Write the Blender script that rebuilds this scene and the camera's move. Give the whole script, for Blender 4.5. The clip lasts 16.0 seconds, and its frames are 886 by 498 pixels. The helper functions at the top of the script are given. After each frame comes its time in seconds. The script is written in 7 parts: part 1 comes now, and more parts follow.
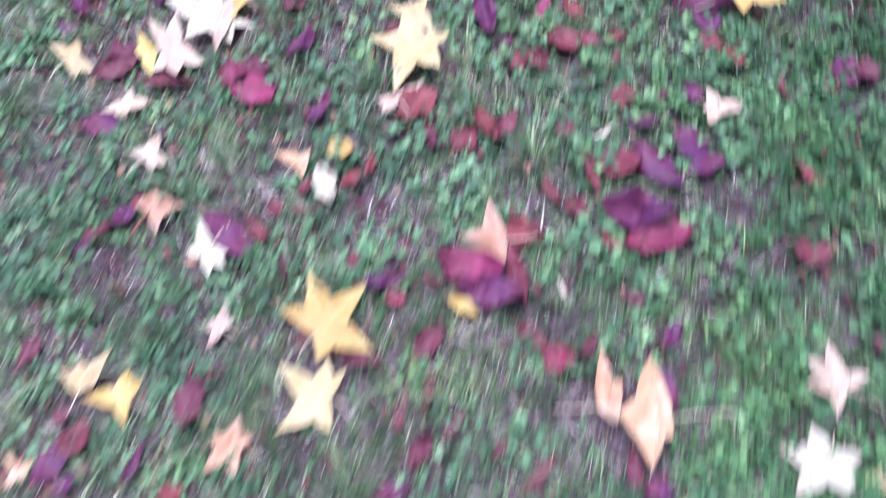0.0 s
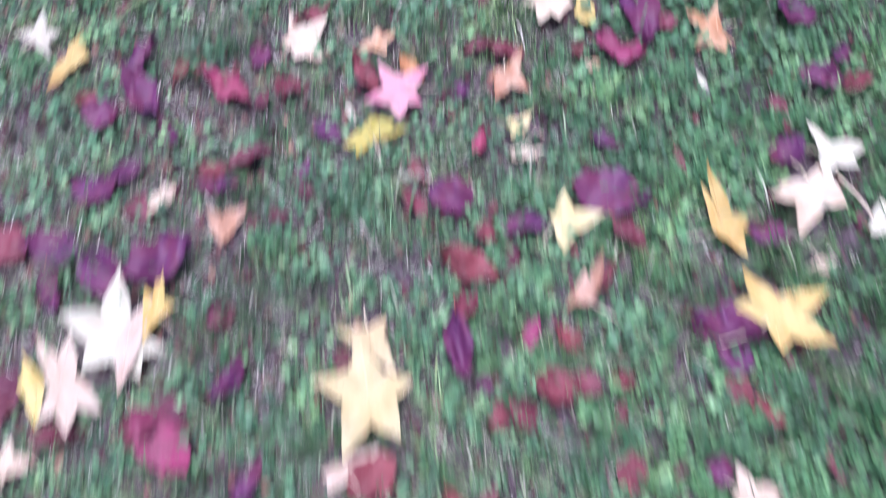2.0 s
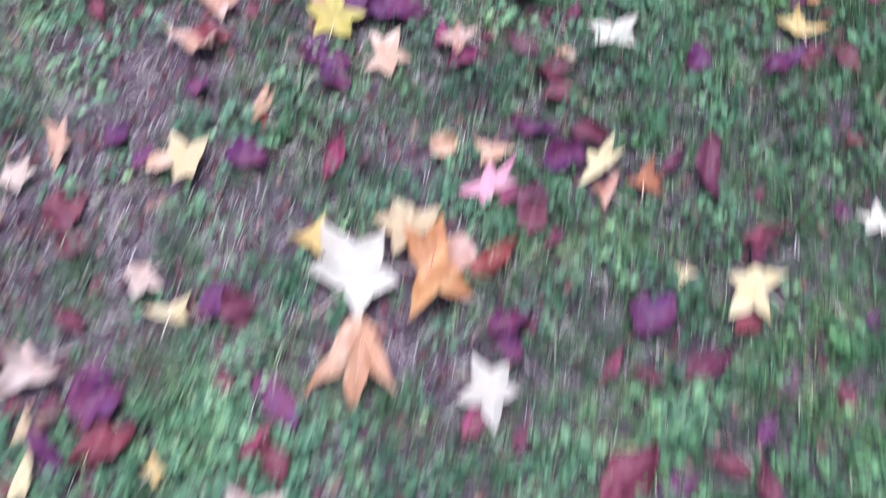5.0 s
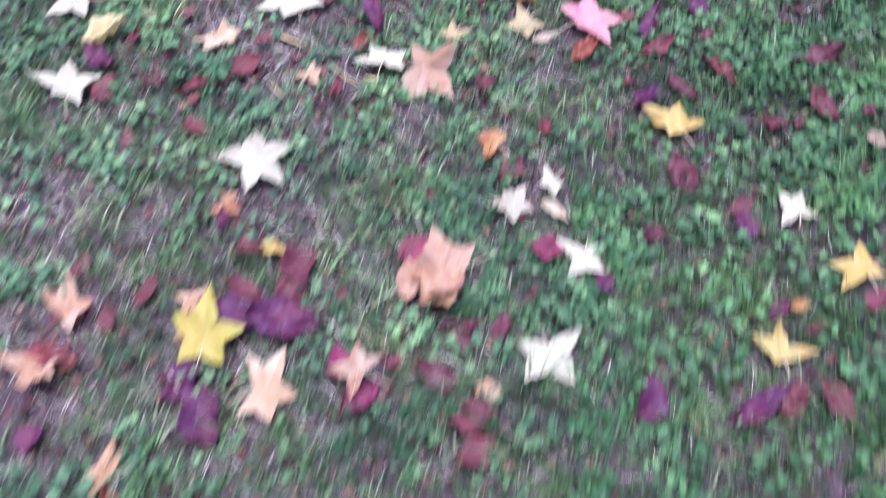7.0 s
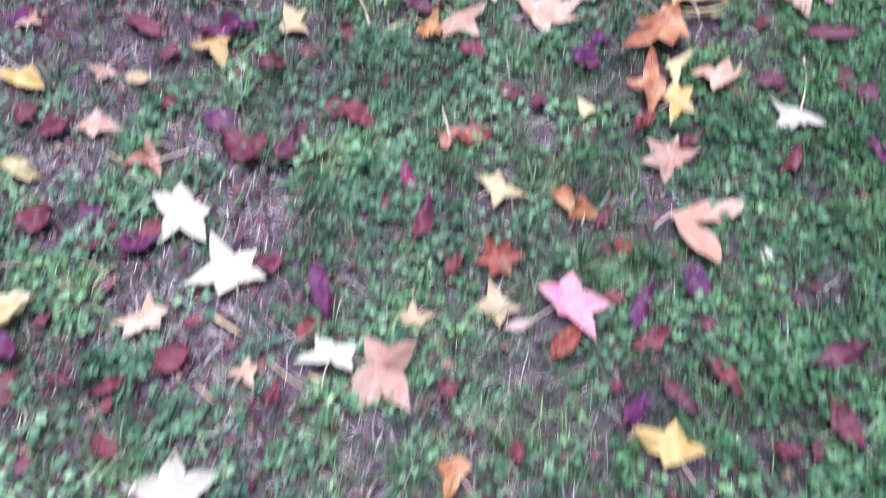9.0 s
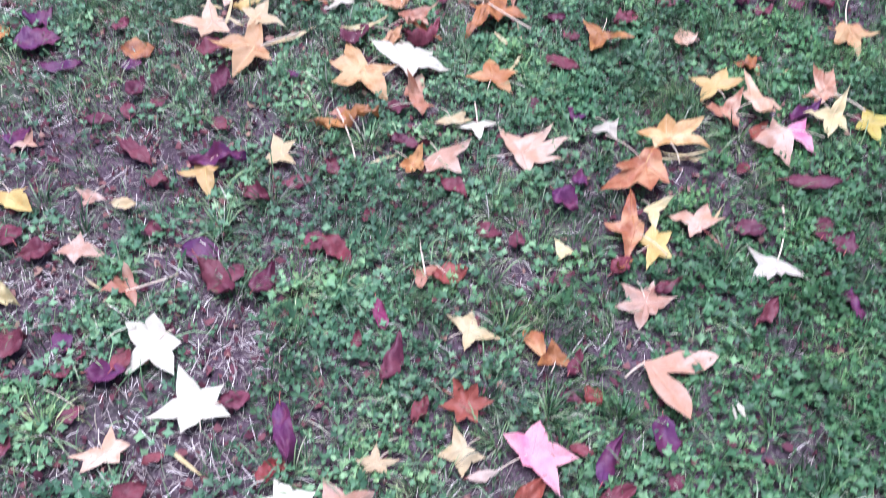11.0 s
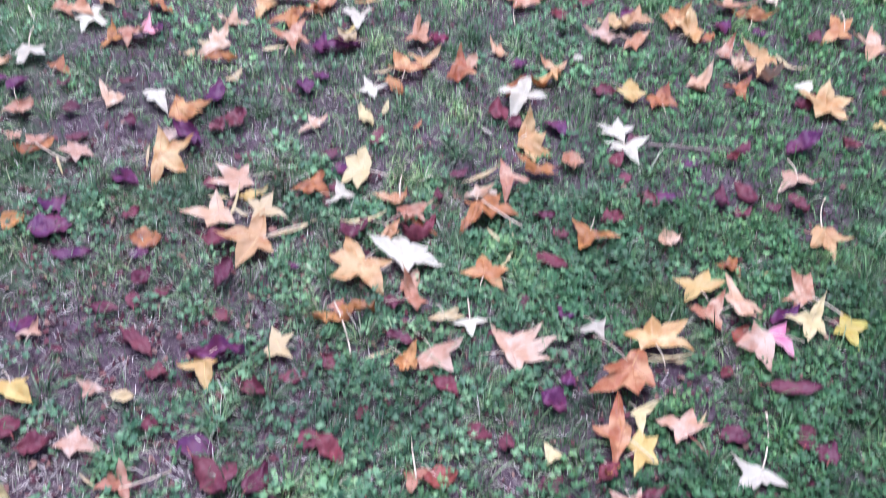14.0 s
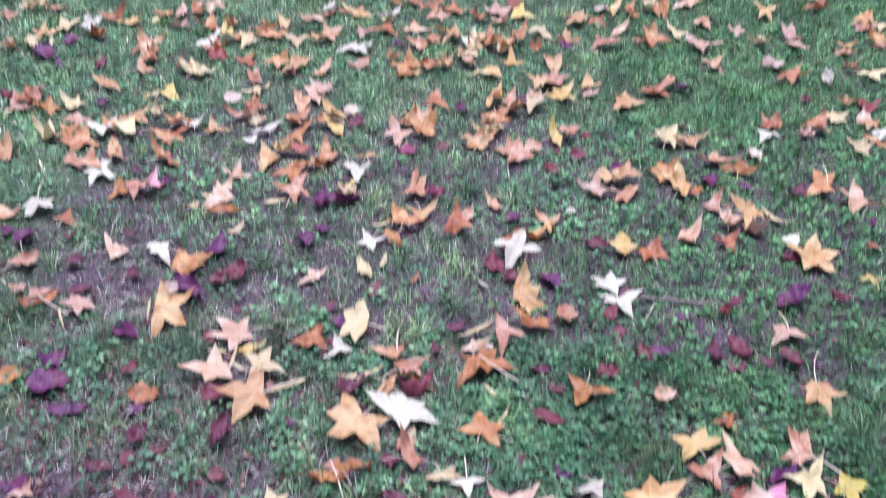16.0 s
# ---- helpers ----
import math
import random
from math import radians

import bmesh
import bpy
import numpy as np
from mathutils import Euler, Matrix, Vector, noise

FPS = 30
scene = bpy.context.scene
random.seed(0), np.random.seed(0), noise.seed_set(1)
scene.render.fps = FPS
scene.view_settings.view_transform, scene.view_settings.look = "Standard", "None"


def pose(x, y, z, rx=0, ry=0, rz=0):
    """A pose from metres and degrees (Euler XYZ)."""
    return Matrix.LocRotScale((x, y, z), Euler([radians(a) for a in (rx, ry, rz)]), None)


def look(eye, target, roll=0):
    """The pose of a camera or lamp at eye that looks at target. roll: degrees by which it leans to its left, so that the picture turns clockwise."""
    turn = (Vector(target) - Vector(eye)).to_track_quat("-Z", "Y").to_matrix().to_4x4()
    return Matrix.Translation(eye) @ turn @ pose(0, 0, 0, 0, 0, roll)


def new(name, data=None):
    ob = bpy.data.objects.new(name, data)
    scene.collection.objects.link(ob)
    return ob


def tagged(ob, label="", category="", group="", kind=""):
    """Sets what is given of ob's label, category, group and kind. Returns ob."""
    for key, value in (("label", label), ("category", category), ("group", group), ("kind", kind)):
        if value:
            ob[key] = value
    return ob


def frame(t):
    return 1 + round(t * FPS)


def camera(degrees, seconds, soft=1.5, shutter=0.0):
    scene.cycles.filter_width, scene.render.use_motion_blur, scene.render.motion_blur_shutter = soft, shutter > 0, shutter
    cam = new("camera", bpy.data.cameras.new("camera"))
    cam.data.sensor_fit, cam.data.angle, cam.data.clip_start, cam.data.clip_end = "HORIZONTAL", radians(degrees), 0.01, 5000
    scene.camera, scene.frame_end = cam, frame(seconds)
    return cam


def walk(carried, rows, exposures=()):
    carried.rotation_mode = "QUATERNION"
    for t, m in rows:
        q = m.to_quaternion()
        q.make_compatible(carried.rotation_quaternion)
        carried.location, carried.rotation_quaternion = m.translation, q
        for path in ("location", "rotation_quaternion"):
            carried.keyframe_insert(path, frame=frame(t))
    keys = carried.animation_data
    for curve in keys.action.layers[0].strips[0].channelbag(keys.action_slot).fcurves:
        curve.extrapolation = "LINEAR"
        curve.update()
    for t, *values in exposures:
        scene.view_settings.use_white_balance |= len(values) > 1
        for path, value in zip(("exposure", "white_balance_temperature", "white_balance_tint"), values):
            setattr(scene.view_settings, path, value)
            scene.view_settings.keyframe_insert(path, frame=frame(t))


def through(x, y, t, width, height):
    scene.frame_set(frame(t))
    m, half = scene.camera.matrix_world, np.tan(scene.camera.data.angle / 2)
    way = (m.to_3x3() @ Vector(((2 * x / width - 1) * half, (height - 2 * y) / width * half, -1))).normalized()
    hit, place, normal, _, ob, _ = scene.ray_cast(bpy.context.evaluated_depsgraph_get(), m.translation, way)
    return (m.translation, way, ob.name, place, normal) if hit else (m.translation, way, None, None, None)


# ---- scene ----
# A lawn strewn with fallen leaves. The camera is carried forward over it, looking down, and tilts up at the end.

# ---- camera ----
cam = camera(52.7, 16.0, soft=0.9, shutter=1.9)
walk(cam, [
    (0, look((-0.019, 0.000, 1.155), (-0.168, 0.543, 0.095), -7.28)),
    (0.5, look((-0.004, 0.160, 1.152), (-0.161, 0.694, 0.089), -7.27)),
    (1, look((-0.016, 0.285, 1.143), (-0.163, 0.811, 0.074), -6.03)),
    (1.5, look((-0.055, 0.434, 1.130), (-0.183, 0.961, 0.059), -4.49)),
    (2, look((-0.089, 0.607, 1.135), (-0.213, 1.135, 0.065), -5.22)),
    (2.5, look((-0.138, 0.786, 1.128), (-0.236, 1.338, 0.067), -3.60)),
    (3, look((-0.148, 0.956, 1.138), (-0.239, 1.515, 0.080), -3.42)),
    (3.5, look((-0.127, 1.151, 1.156), (-0.223, 1.717, 0.103), -3.64)),
    (4, look((-0.115, 1.321, 1.169), (-0.206, 1.899, 0.121), -2.64)),
    (4.5, look((-0.104, 1.493, 1.171), (-0.193, 2.100, 0.140), -1.77)),
    (5, look((-0.099, 1.654, 1.179), (-0.184, 2.277, 0.157), -0.98)),
    (5.2, look((-0.094, 1.723, 1.182), (-0.179, 2.351, 0.163), -0.85)),
    (7.3, look((-0.004, 2.397, 1.210), (-0.100, 3.001, 0.177), -2.23)),
    (7.5, look((0.001, 2.452, 1.212), (-0.097, 3.056, 0.179), -2.49)),
    (8, look((0.000, 2.578, 1.215), (-0.099, 3.188, 0.186), -2.47)),
    (8.5, look((-0.016, 2.725, 1.232), (-0.109, 3.339, 0.205), -1.67)),
    (9, look((-0.013, 2.810, 1.243), (-0.110, 3.451, 0.233), -1.41)),
    (9.5, look((0.015, 2.858, 1.252), (-0.099, 3.530, 0.264), -1.87)),
    (9.7, look((0.022, 2.865, 1.255), (-0.095, 3.548, 0.274), -1.64)),
    (11.8, look((0.058, 2.908, 1.325), (-0.082, 3.670, 0.409), -0.38)),
    (12, look((0.053, 2.914, 1.336), (-0.085, 3.683, 0.426), -0.03)),
    (12.5, look((0.052, 2.921, 1.354), (-0.088, 3.717, 0.466), 0.42)),
    (13, look((0.054, 2.929, 1.369), (-0.091, 3.749, 0.505), 0.49)),
    (13.5, look((0.046, 2.934, 1.390), (-0.098, 3.779, 0.550), 0.79)),
    (14, look((0.042, 2.939, 1.411), (-0.105, 3.809, 0.597), 0.92)),
    (14.5, look((0.045, 2.940, 1.422), (-0.108, 3.839, 0.642), 0.89)),
    (15, look((0.045, 2.941, 1.435), (-0.112, 3.868, 0.690), 0.91)),
    (15.5, look((0.038, 2.946, 1.455), (-0.120, 3.898, 0.743), 1.06)),
    (16, look((0.038, 2.953, 1.477), (-0.125, 3.929, 0.799), 1.00)),
], exposures=[(0, 1.42, 5440, 24.2), (1.5, 1.36, 5440, 24.2), (3, 1.18, 5440, 22.2), (5, 1.19, 5440, 21.9), (7, 1.20, 5460, 21.7), (9.7, 1.28, 5450, 22.0), (12, 1.26, 5390, 23.0), (14, 1.15, 5390, 23.1), (16, 1.12, 5370, 23.2)])

# ---- light: a bright overcast sky ----
SUN_UP, SUN_TURN = radians(80), radians(-22)
world = bpy.data.worlds.new("overcast_sky")
world.use_nodes = True
scene.world = world
wn, wl = world.node_tree.nodes, world.node_tree.links
sky = wn.new("ShaderNodeTexSky")
sky.sky_type, sky.sun_disc = "NISHITA", False
sky.sun_elevation, sky.sun_rotation = SUN_UP, SUN_TURN
sky.air_density, sky.dust_density, sky.ozone_density = 1.0, 4.0, 1.0
wl.new(sky.outputs["Color"], wn["Background"].inputs["Color"])
wn["Background"].inputs["Strength"].default_value = 0.068
sun = new("sun", bpy.data.lights.new("sun", "SUN"))
sun.data.energy, sun.data.angle, sun.data.color = 3.1, radians(45), (0.99, 0.985, 0.98)
sun.matrix_world = look((math.sin(SUN_TURN) * math.cos(SUN_UP) * 20, math.cos(SUN_TURN) * math.cos(SUN_UP) * 20, math.sin(SUN_UP) * 20), (0, 0, 0))


# ---- materials ----
class Nodes:
    """Short hand for building one node material."""

    def __init__(self, name):
        self.mat = bpy.data.materials.new(name)
        self.mat.use_nodes = True
        self.tree = self.mat.node_tree
        self.bsdf = self.tree.nodes["Principled BSDF"]
        self.end = self.tree.nodes["Material Output"]

    def node(self, kind, **values):
        n = self.tree.nodes.new(kind)
        for k, v in values.items():
            n.inputs[k.replace("_", " ")].default_value = v
        return n

    def link(self, a, b):
        self.tree.links.new(a, b)

    def noise(self, scale, detail=4.0, vector=None, rough=0.6):
        n = self.node("ShaderNodeTexNoise", Scale=scale, Detail=detail, Roughness=rough)
        if vector:
            self.link(vector, n.inputs["Vector"])
        return n.outputs["Fac"]

    def math(self, op, a, b=0.5, clamp=False):
        n = self.tree.nodes.new("ShaderNodeMath")
        n.operation, n.use_clamp = op, clamp
        for k, v in enumerate((a, b)):
            if isinstance(v, (int, float)):
                n.inputs[k].default_value = v
            else:
                self.link(v, n.inputs[k])
        return n.outputs[0]

    def mix(self, fac, a, b):
        n = self.tree.nodes.new("ShaderNodeMix")
        n.data_type = "RGBA"
        for sock, v in ((n.inputs[0], fac), (n.inputs[6], a), (n.inputs[7], b)):
            if isinstance(v, (int, float)):
                sock.default_value = v
            elif isinstance(v, tuple):
                sock.default_value = (*v, 1)
            else:
                self.link(v, sock)
        return n.outputs[2]

    def ramp(self, fac, stops):
        n = self.tree.nodes.new("ShaderNodeValToRGB")
        while len(n.color_ramp.elements) < len(stops):
            n.color_ramp.elements.new(0.5)
        for e, (p, c) in zip(n.color_ramp.elements, stops):
            e.position, e.color = p, (*c, 1)
        self.link(fac, n.inputs[0])
        return n.outputs[0]

    def span(self, fac, a, b):
        n = self.tree.nodes.new("ShaderNodeMapRange")
        n.interpolation_type = "SMOOTHSTEP"
        n.inputs["From Min"].default_value, n.inputs["From Max"].default_value = a, b
        self.link(fac, n.inputs["Value"])
        return n.outputs["Result"]

    def bump(self, height, strength, distance):
        n = self.node("ShaderNodeBump", Strength=strength, Distance=distance)
        self.link(height, n.inputs["Height"])
        self.link(n.outputs[0], self.bsdf.inputs["Normal"])

    def paint(self, colour, rough, spec=0.3, through=0.0):
        """The surface; through: the share of light that a thin leaf lets pass."""
        self.link(colour, self.bsdf.inputs["Base Color"])
        self.bsdf.inputs["Roughness"].default_value = rough
        self.bsdf.inputs["Specular IOR Level"].default_value = spec
        if through:
            t = self.tree.nodes.new("ShaderNodeBsdfTranslucent")
            self.link(colour, t.inputs["Color"])
            m = self.node("ShaderNodeMixShader", Fac=through)
            self.link(self.bsdf.outputs[0], m.inputs[1])
            self.link(t.outputs[0], m.inputs[2])
            self.link(m.outputs[0], self.end.inputs["Surface"])
        return self.mat


def place_vector(n):
    return n.tree.nodes.new("ShaderNodeTexCoord").outputs["Object"]


def leaf_material(name, main, second, vein, rough=0.5, blotch=0.5, gloss=0.4, through=0.22):
    """A fallen leaf: two colours in blotches, paler veins, small dark spots. The second colour also holds painted
    shading of folds and undersides.
    """
    n = Nodes(name)
    uv = n.tree.nodes.new("ShaderNodeUVMap").outputs["UV"]
    own = n.math("FRACT", n.math("ADD", n.tree.nodes.new("ShaderNodeObjectInfo").outputs["Random"], n.tree.nodes.new("ShaderNodeNewGeometry").outputs["Random Per Island"]), 0.0)
    shift = n.tree.nodes.new("ShaderNodeVectorMath")
    shift.operation = "ADD"
    n.link(place_vector(n), shift.inputs[0])
    n.link(own, shift.inputs[1])
    where = shift.outputs[0]
    large = n.span(n.noise(22, 4, where), 0.60 - 0.3 * blotch, 0.74 - 0.2 * blotch)
    colour = n.mix(n.math("MULTIPLY", large, 0.9), main, second)
    sep = n.tree.nodes.new("ShaderNodeSeparateXYZ")
    n.link(uv, sep.inputs[0])
    outward = n.span(n.math("ADD", sep.outputs[1], n.math("MULTIPLY", n.noise(60, 2, where), 0.5)), 0.35, 1.15)
    # some leaves turn from tips, others from the middle; inner shading painted in too
    from_tips = n.span(n.math("FRACT", n.math("MULTIPLY", own, 7.3), 0.0), 0.35, 0.65)
    colour = n.mix(n.math("MULTIPLY", n.mix(from_tips, n.math("SUBTRACT", 1.0, outward), outward), 0.3 + 0.6 * blotch), colour, second)
    grain = n.noise(420, 3, where)
    colour = n.mix(n.math("MULTIPLY", n.span(grain, 0.35, 0.75), 0.3), colour, tuple(c * 0.62 for c in main))
    across = n.math("ABSOLUTE", n.math("SUBTRACT", sep.outputs[0], 0.5))
    # side veins run out from the midrib at a slant
    slant = n.math("FRACT", n.math("SUBTRACT", n.math("MULTIPLY", sep.outputs[1], 7.0), n.math("MULTIPLY", across, 9.0)))
    side = n.math("SUBTRACT", 1.0, n.span(n.math("ABSOLUTE", n.math("SUBTRACT", slant, 0.5)), 0.03, 0.11))
    colour = n.mix(n.math("MULTIPLY", side, 0.08), colour, vein)
    spots = n.span(n.noise(120, 2, where), 0.70, 0.76)
    colour = n.mix(n.math("MULTIPLY", spots, 0.6), colour, tuple(c * 0.35 for c in main))
    hsv = n.node("ShaderNodeHueSaturation")
    n.link(colour, hsv.inputs["Color"])
    n.link(n.math("ADD", n.math("MULTIPLY", own, 0.024), 0.488), hsv.inputs["Hue"])
    n.link(n.math("ADD", n.math("MULTIPLY", own, 0.26), 0.87), hsv.inputs["Value"])
    n.bump(n.math("ADD", n.math("MULTIPLY", side, -0.08), n.noise(90, 4, where)), 0.8, 0.0026)
    return n.paint(hsv.outputs[0], rough, gloss, through)


LEAF = {
    "cream": leaf_material("cream_leaf", (0.525, 0.488, 0.385), (0.485, 0.418, 0.315), (0.66, 0.56, 0.42), blotch=0.3),
    "blush": leaf_material("blush_leaf", (0.535, 0.432, 0.345), (0.485, 0.335, 0.248), (0.66, 0.49, 0.37)),
    "straw": leaf_material("straw_leaf", (0.530, 0.435, 0.250), (0.495, 0.365, 0.175), (0.68, 0.54, 0.36)),
    "yellow": leaf_material("yellow_leaf", (0.539, 0.407, 0.151), (0.484, 0.291, 0.083), (0.70, 0.54, 0.26)),
    "orange": leaf_material("orange_leaf", (0.560, 0.320, 0.150), (0.310, 0.092, 0.028), (0.65, 0.39, 0.19), blotch=0.7),
    "peach": leaf_material("peach_leaf", (0.560, 0.375, 0.250), (0.360, 0.140, 0.066), (0.67, 0.48, 0.30), blotch=0.7),
    "rosy": leaf_material("rosy_leaf", (0.560, 0.430, 0.335), (0.420, 0.220, 0.130), (0.66, 0.47, 0.35), blotch=0.65),
    "gold": leaf_material("gold_leaf", (0.540, 0.375, 0.190), (0.390, 0.170, 0.055), (0.68, 0.50, 0.28)),
    "salmon": leaf_material("salmon_leaf", (0.560, 0.385, 0.290), (0.430, 0.220, 0.125), (0.64, 0.42, 0.30), blotch=0.65),
    "magenta": leaf_material("magenta_leaf", (0.560, 0.130, 0.260), (0.565, 0.285, 0.310), (0.70, 0.42, 0.42), blotch=0.8),
    "crimson": leaf_material("crimson_leaf", (0.28, 0.040, 0.105), (0.14, 0.028, 0.05), (0.30, 0.10, 0.12), 0.52, gloss=0.28, through=0.15),
    "red": leaf_material("red_leaf", (0.195, 0.042, 0.060), (0.105, 0.024, 0.034), (0.32, 0.13, 0.12), 0.52, gloss=0.28, through=0.15),
    "maroon": leaf_material("maroon_leaf", (0.100, 0.022, 0.042), (0.150, 0.040, 0.054), (0.22, 0.08, 0.09), 0.48, gloss=0.26, through=0.14),
    "purple": leaf_material("purple_leaf", (0.092, 0.024, 0.085), (0.120, 0.024, 0.060), (0.19, 0.07, 0.12), 0.48, gloss=0.26, through=0.14),
    "brick": leaf_material("brick_red_leaf", (0.28, 0.068, 0.048), (0.22, 0.045, 0.035), (0.46, 0.18, 0.10)),
    "russet": leaf_material("russet_leaf", (0.420, 0.170, 0.055), (0.180, 0.050, 0.024), (0.54, 0.29, 0.12)),
    "olive": leaf_material("olive_leaf", (0.419, 0.360, 0.086), (0.375, 0.238, 0.052), (0.56, 0.48, 0.20)),
}


def plain_organic(name, a, b, scale, rough):
    n = Nodes(name)
    where = place_vector(n)
    colour = n.mix(n.noise(scale, 4, where), a, b)
    n.bump(n.noise(scale * 3, 3, where), 0.4, 0.001)
    return n.paint(colour, rough)


PETIOLE = {
    "pale": plain_organic("pale_petiole", (0.62, 0.53, 0.40), (0.50, 0.37, 0.27), 60, 0.5),
    "red": plain_organic("red_petiole", (0.40, 0.14, 0.10), (0.28, 0.07, 0.07), 60, 0.5),
}
BARK = plain_organic("twig_bark", (0.16, 0.12, 0.10), (0.30, 0.25, 0.22), 90, 0.8)


def turf_material(name, stops, through=0.13, rough=0.65, patch=(), gloss=0.12, lush=()):
    """Countless small blades: each island takes its own shade; large patches drift between two tints."""
    n = Nodes(name)
    own = n.tree.nodes.new("ShaderNodeNewGeometry").outputs["Random Per Island"]
    where = place_vector(n)
    colour = n.ramp(own, stops)
    if patch:
        colour = n.mix(n.math("MULTIPLY", n.span(n.noise(5, 3, where), 0.4, 0.65), 0.55), colour, patch)
        colour = n.mix(n.math("MULTIPLY", n.span(n.noise(13, 4, where, 0.7), 0.48, 0.64), 0.78), colour, tuple(0.38 * c for c in patch))
        # stands of older, deeper green growth
        deep = n.tree.nodes.new("ShaderNodeMix")
        deep.data_type, deep.blend_type = "RGBA", "MULTIPLY"
        n.link(n.math("MULTIPLY", n.span(n.noise(3.4, 4, where, 0.65), 0.48, 0.62), 0.8), deep.inputs[0])
        n.link(colour, deep.inputs[6])
        deep.inputs[7].default_value = (0.46, 0.52, 0.52, 1)
        # and of fresh, yellower growth
        fresh = n.tree.nodes.new("ShaderNodeMix")
        fresh.data_type, fresh.blend_type = "RGBA", "MULTIPLY"
        n.link(n.span(n.noise(6.5, 4, where, 0.65), 0.50, 0.62), fresh.inputs[0])
        n.link(deep.outputs[2], fresh.inputs[6])
        fresh.inputs[7].default_value = (1.42, 1.34, 1.12, 1)
        colour = fresh.outputs[2]
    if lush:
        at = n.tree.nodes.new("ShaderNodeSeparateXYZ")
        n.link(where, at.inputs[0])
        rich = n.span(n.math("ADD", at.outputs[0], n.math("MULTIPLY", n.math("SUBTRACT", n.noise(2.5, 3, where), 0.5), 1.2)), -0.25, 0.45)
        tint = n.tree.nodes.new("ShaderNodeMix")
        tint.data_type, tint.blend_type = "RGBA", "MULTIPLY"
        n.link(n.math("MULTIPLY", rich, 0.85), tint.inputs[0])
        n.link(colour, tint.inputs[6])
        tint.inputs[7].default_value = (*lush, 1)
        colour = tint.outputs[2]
        # far lawn multiplied brighter: sky sheen at grazing angles, painted into the colour
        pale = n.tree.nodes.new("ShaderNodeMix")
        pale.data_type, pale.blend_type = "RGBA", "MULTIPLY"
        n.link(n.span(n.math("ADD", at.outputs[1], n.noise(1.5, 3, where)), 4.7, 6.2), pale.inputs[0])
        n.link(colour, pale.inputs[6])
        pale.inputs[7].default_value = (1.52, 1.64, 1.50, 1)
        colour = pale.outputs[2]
    colour = n.mix(n.math("MULTIPLY", n.span(n.noise(300, 2, where), 0.4, 0.7), 0.25), colour, tuple(0.55 * c for c in stops[1][1]))
    return n.paint(colour, rough, gloss, through)


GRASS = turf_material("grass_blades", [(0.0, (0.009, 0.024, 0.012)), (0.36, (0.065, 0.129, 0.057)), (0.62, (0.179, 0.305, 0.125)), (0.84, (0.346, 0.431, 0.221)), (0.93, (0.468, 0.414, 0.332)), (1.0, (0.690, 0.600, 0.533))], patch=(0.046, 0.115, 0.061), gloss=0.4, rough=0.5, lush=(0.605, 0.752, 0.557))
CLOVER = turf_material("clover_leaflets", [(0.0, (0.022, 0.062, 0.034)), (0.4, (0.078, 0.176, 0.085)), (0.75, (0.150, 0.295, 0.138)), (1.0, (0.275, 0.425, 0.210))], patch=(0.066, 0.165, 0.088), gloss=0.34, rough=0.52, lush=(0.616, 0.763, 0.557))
STRAW = turf_material("dry_straw", [(0.0, (0.07, 0.05, 0.045)), (0.4, (0.20, 0.16, 0.145)), (0.75, (0.42, 0.36, 0.32)), (1.0, (0.76, 0.70, 0.64))], 0.08, 0.6)
CRUMB = turf_material("leaf_crumbs", [(0.0, (0.040, 0.016, 0.022)), (0.45, (0.095, 0.028, 0.042)), (0.85, (0.17, 0.065, 0.068)), (1.0, (0.34, 0.21, 0.15))], 0.1, 0.6)


def soil_material():
    """Damp earth with dead thatch, greener where the turf holds."""
    n = Nodes("soil")
    where = place_vector(n)
    colour = n.mix(n.span(n.noise(38, 6, where, 0.7), 0.3, 0.7), (0.026, 0.016, 0.023), (0.100, 0.066, 0.086))
    colour = n.mix(n.math("MULTIPLY", n.span(n.noise(170, 4, where), 0.5, 0.72), 0.55), colour, (0.25, 0.21, 0.205))
    colour = n.mix(n.math("MULTIPLY", n.span(n.noise(2.3, 4, where), 0.46, 0.66), 0.35), colour, (0.050, 0.060, 0.045))
    # to the sides and further on the sheet itself reads as the same lawn
    at = n.tree.nodes.new("ShaderNodeSeparateXYZ")
    n.link(where, at.inputs[0])
    x, y = at.outputs[0], at.outputs[1]
    spread = n.math("MULTIPLY", n.math("MAXIMUM", n.math("SUBTRACT", y, 4.2), 0.0), 0.36)
    aside = n.math("SUBTRACT", n.math("ABSOLUTE", n.math("ADD", x, 0.25)), n.math("ADD", spread, 0.85))
    ahead = n.math("SUBTRACT", n.math("ABSOLUTE", n.math("SUBTRACT", y, 3.0)), 2.9)
    off = n.math("ADD", n.math("MAXIMUM", aside, ahead), n.math("MULTIPLY", n.math("SUBTRACT", n.noise(3.0, 5, where, 0.7), 0.5), 1.1))
    lawn = n.mix(n.span(n.noise(45, 6, where, 0.75), 0.32, 0.68), (0.010, 0.026, 0.014), (0.085, 0.125, 0.070))
    lawn = n.mix(n.math("MULTIPLY", n.span(n.noise(4.0, 5, where, 0.7), 0.46, 0.62), 0.75), lawn, (0.068, 0.060, 0.058))
    colour = n.mix(n.span(off, -0.1, 0.25), colour, lawn)
    n.bump(n.noise(120, 6, where), 0.8, 0.006)
    return n.paint(colour, 0.95, 0.05)


SOIL = soil_material()

# ---- the lie of the land ----
TABLE = np.random.RandomState(5).rand(64, 64)


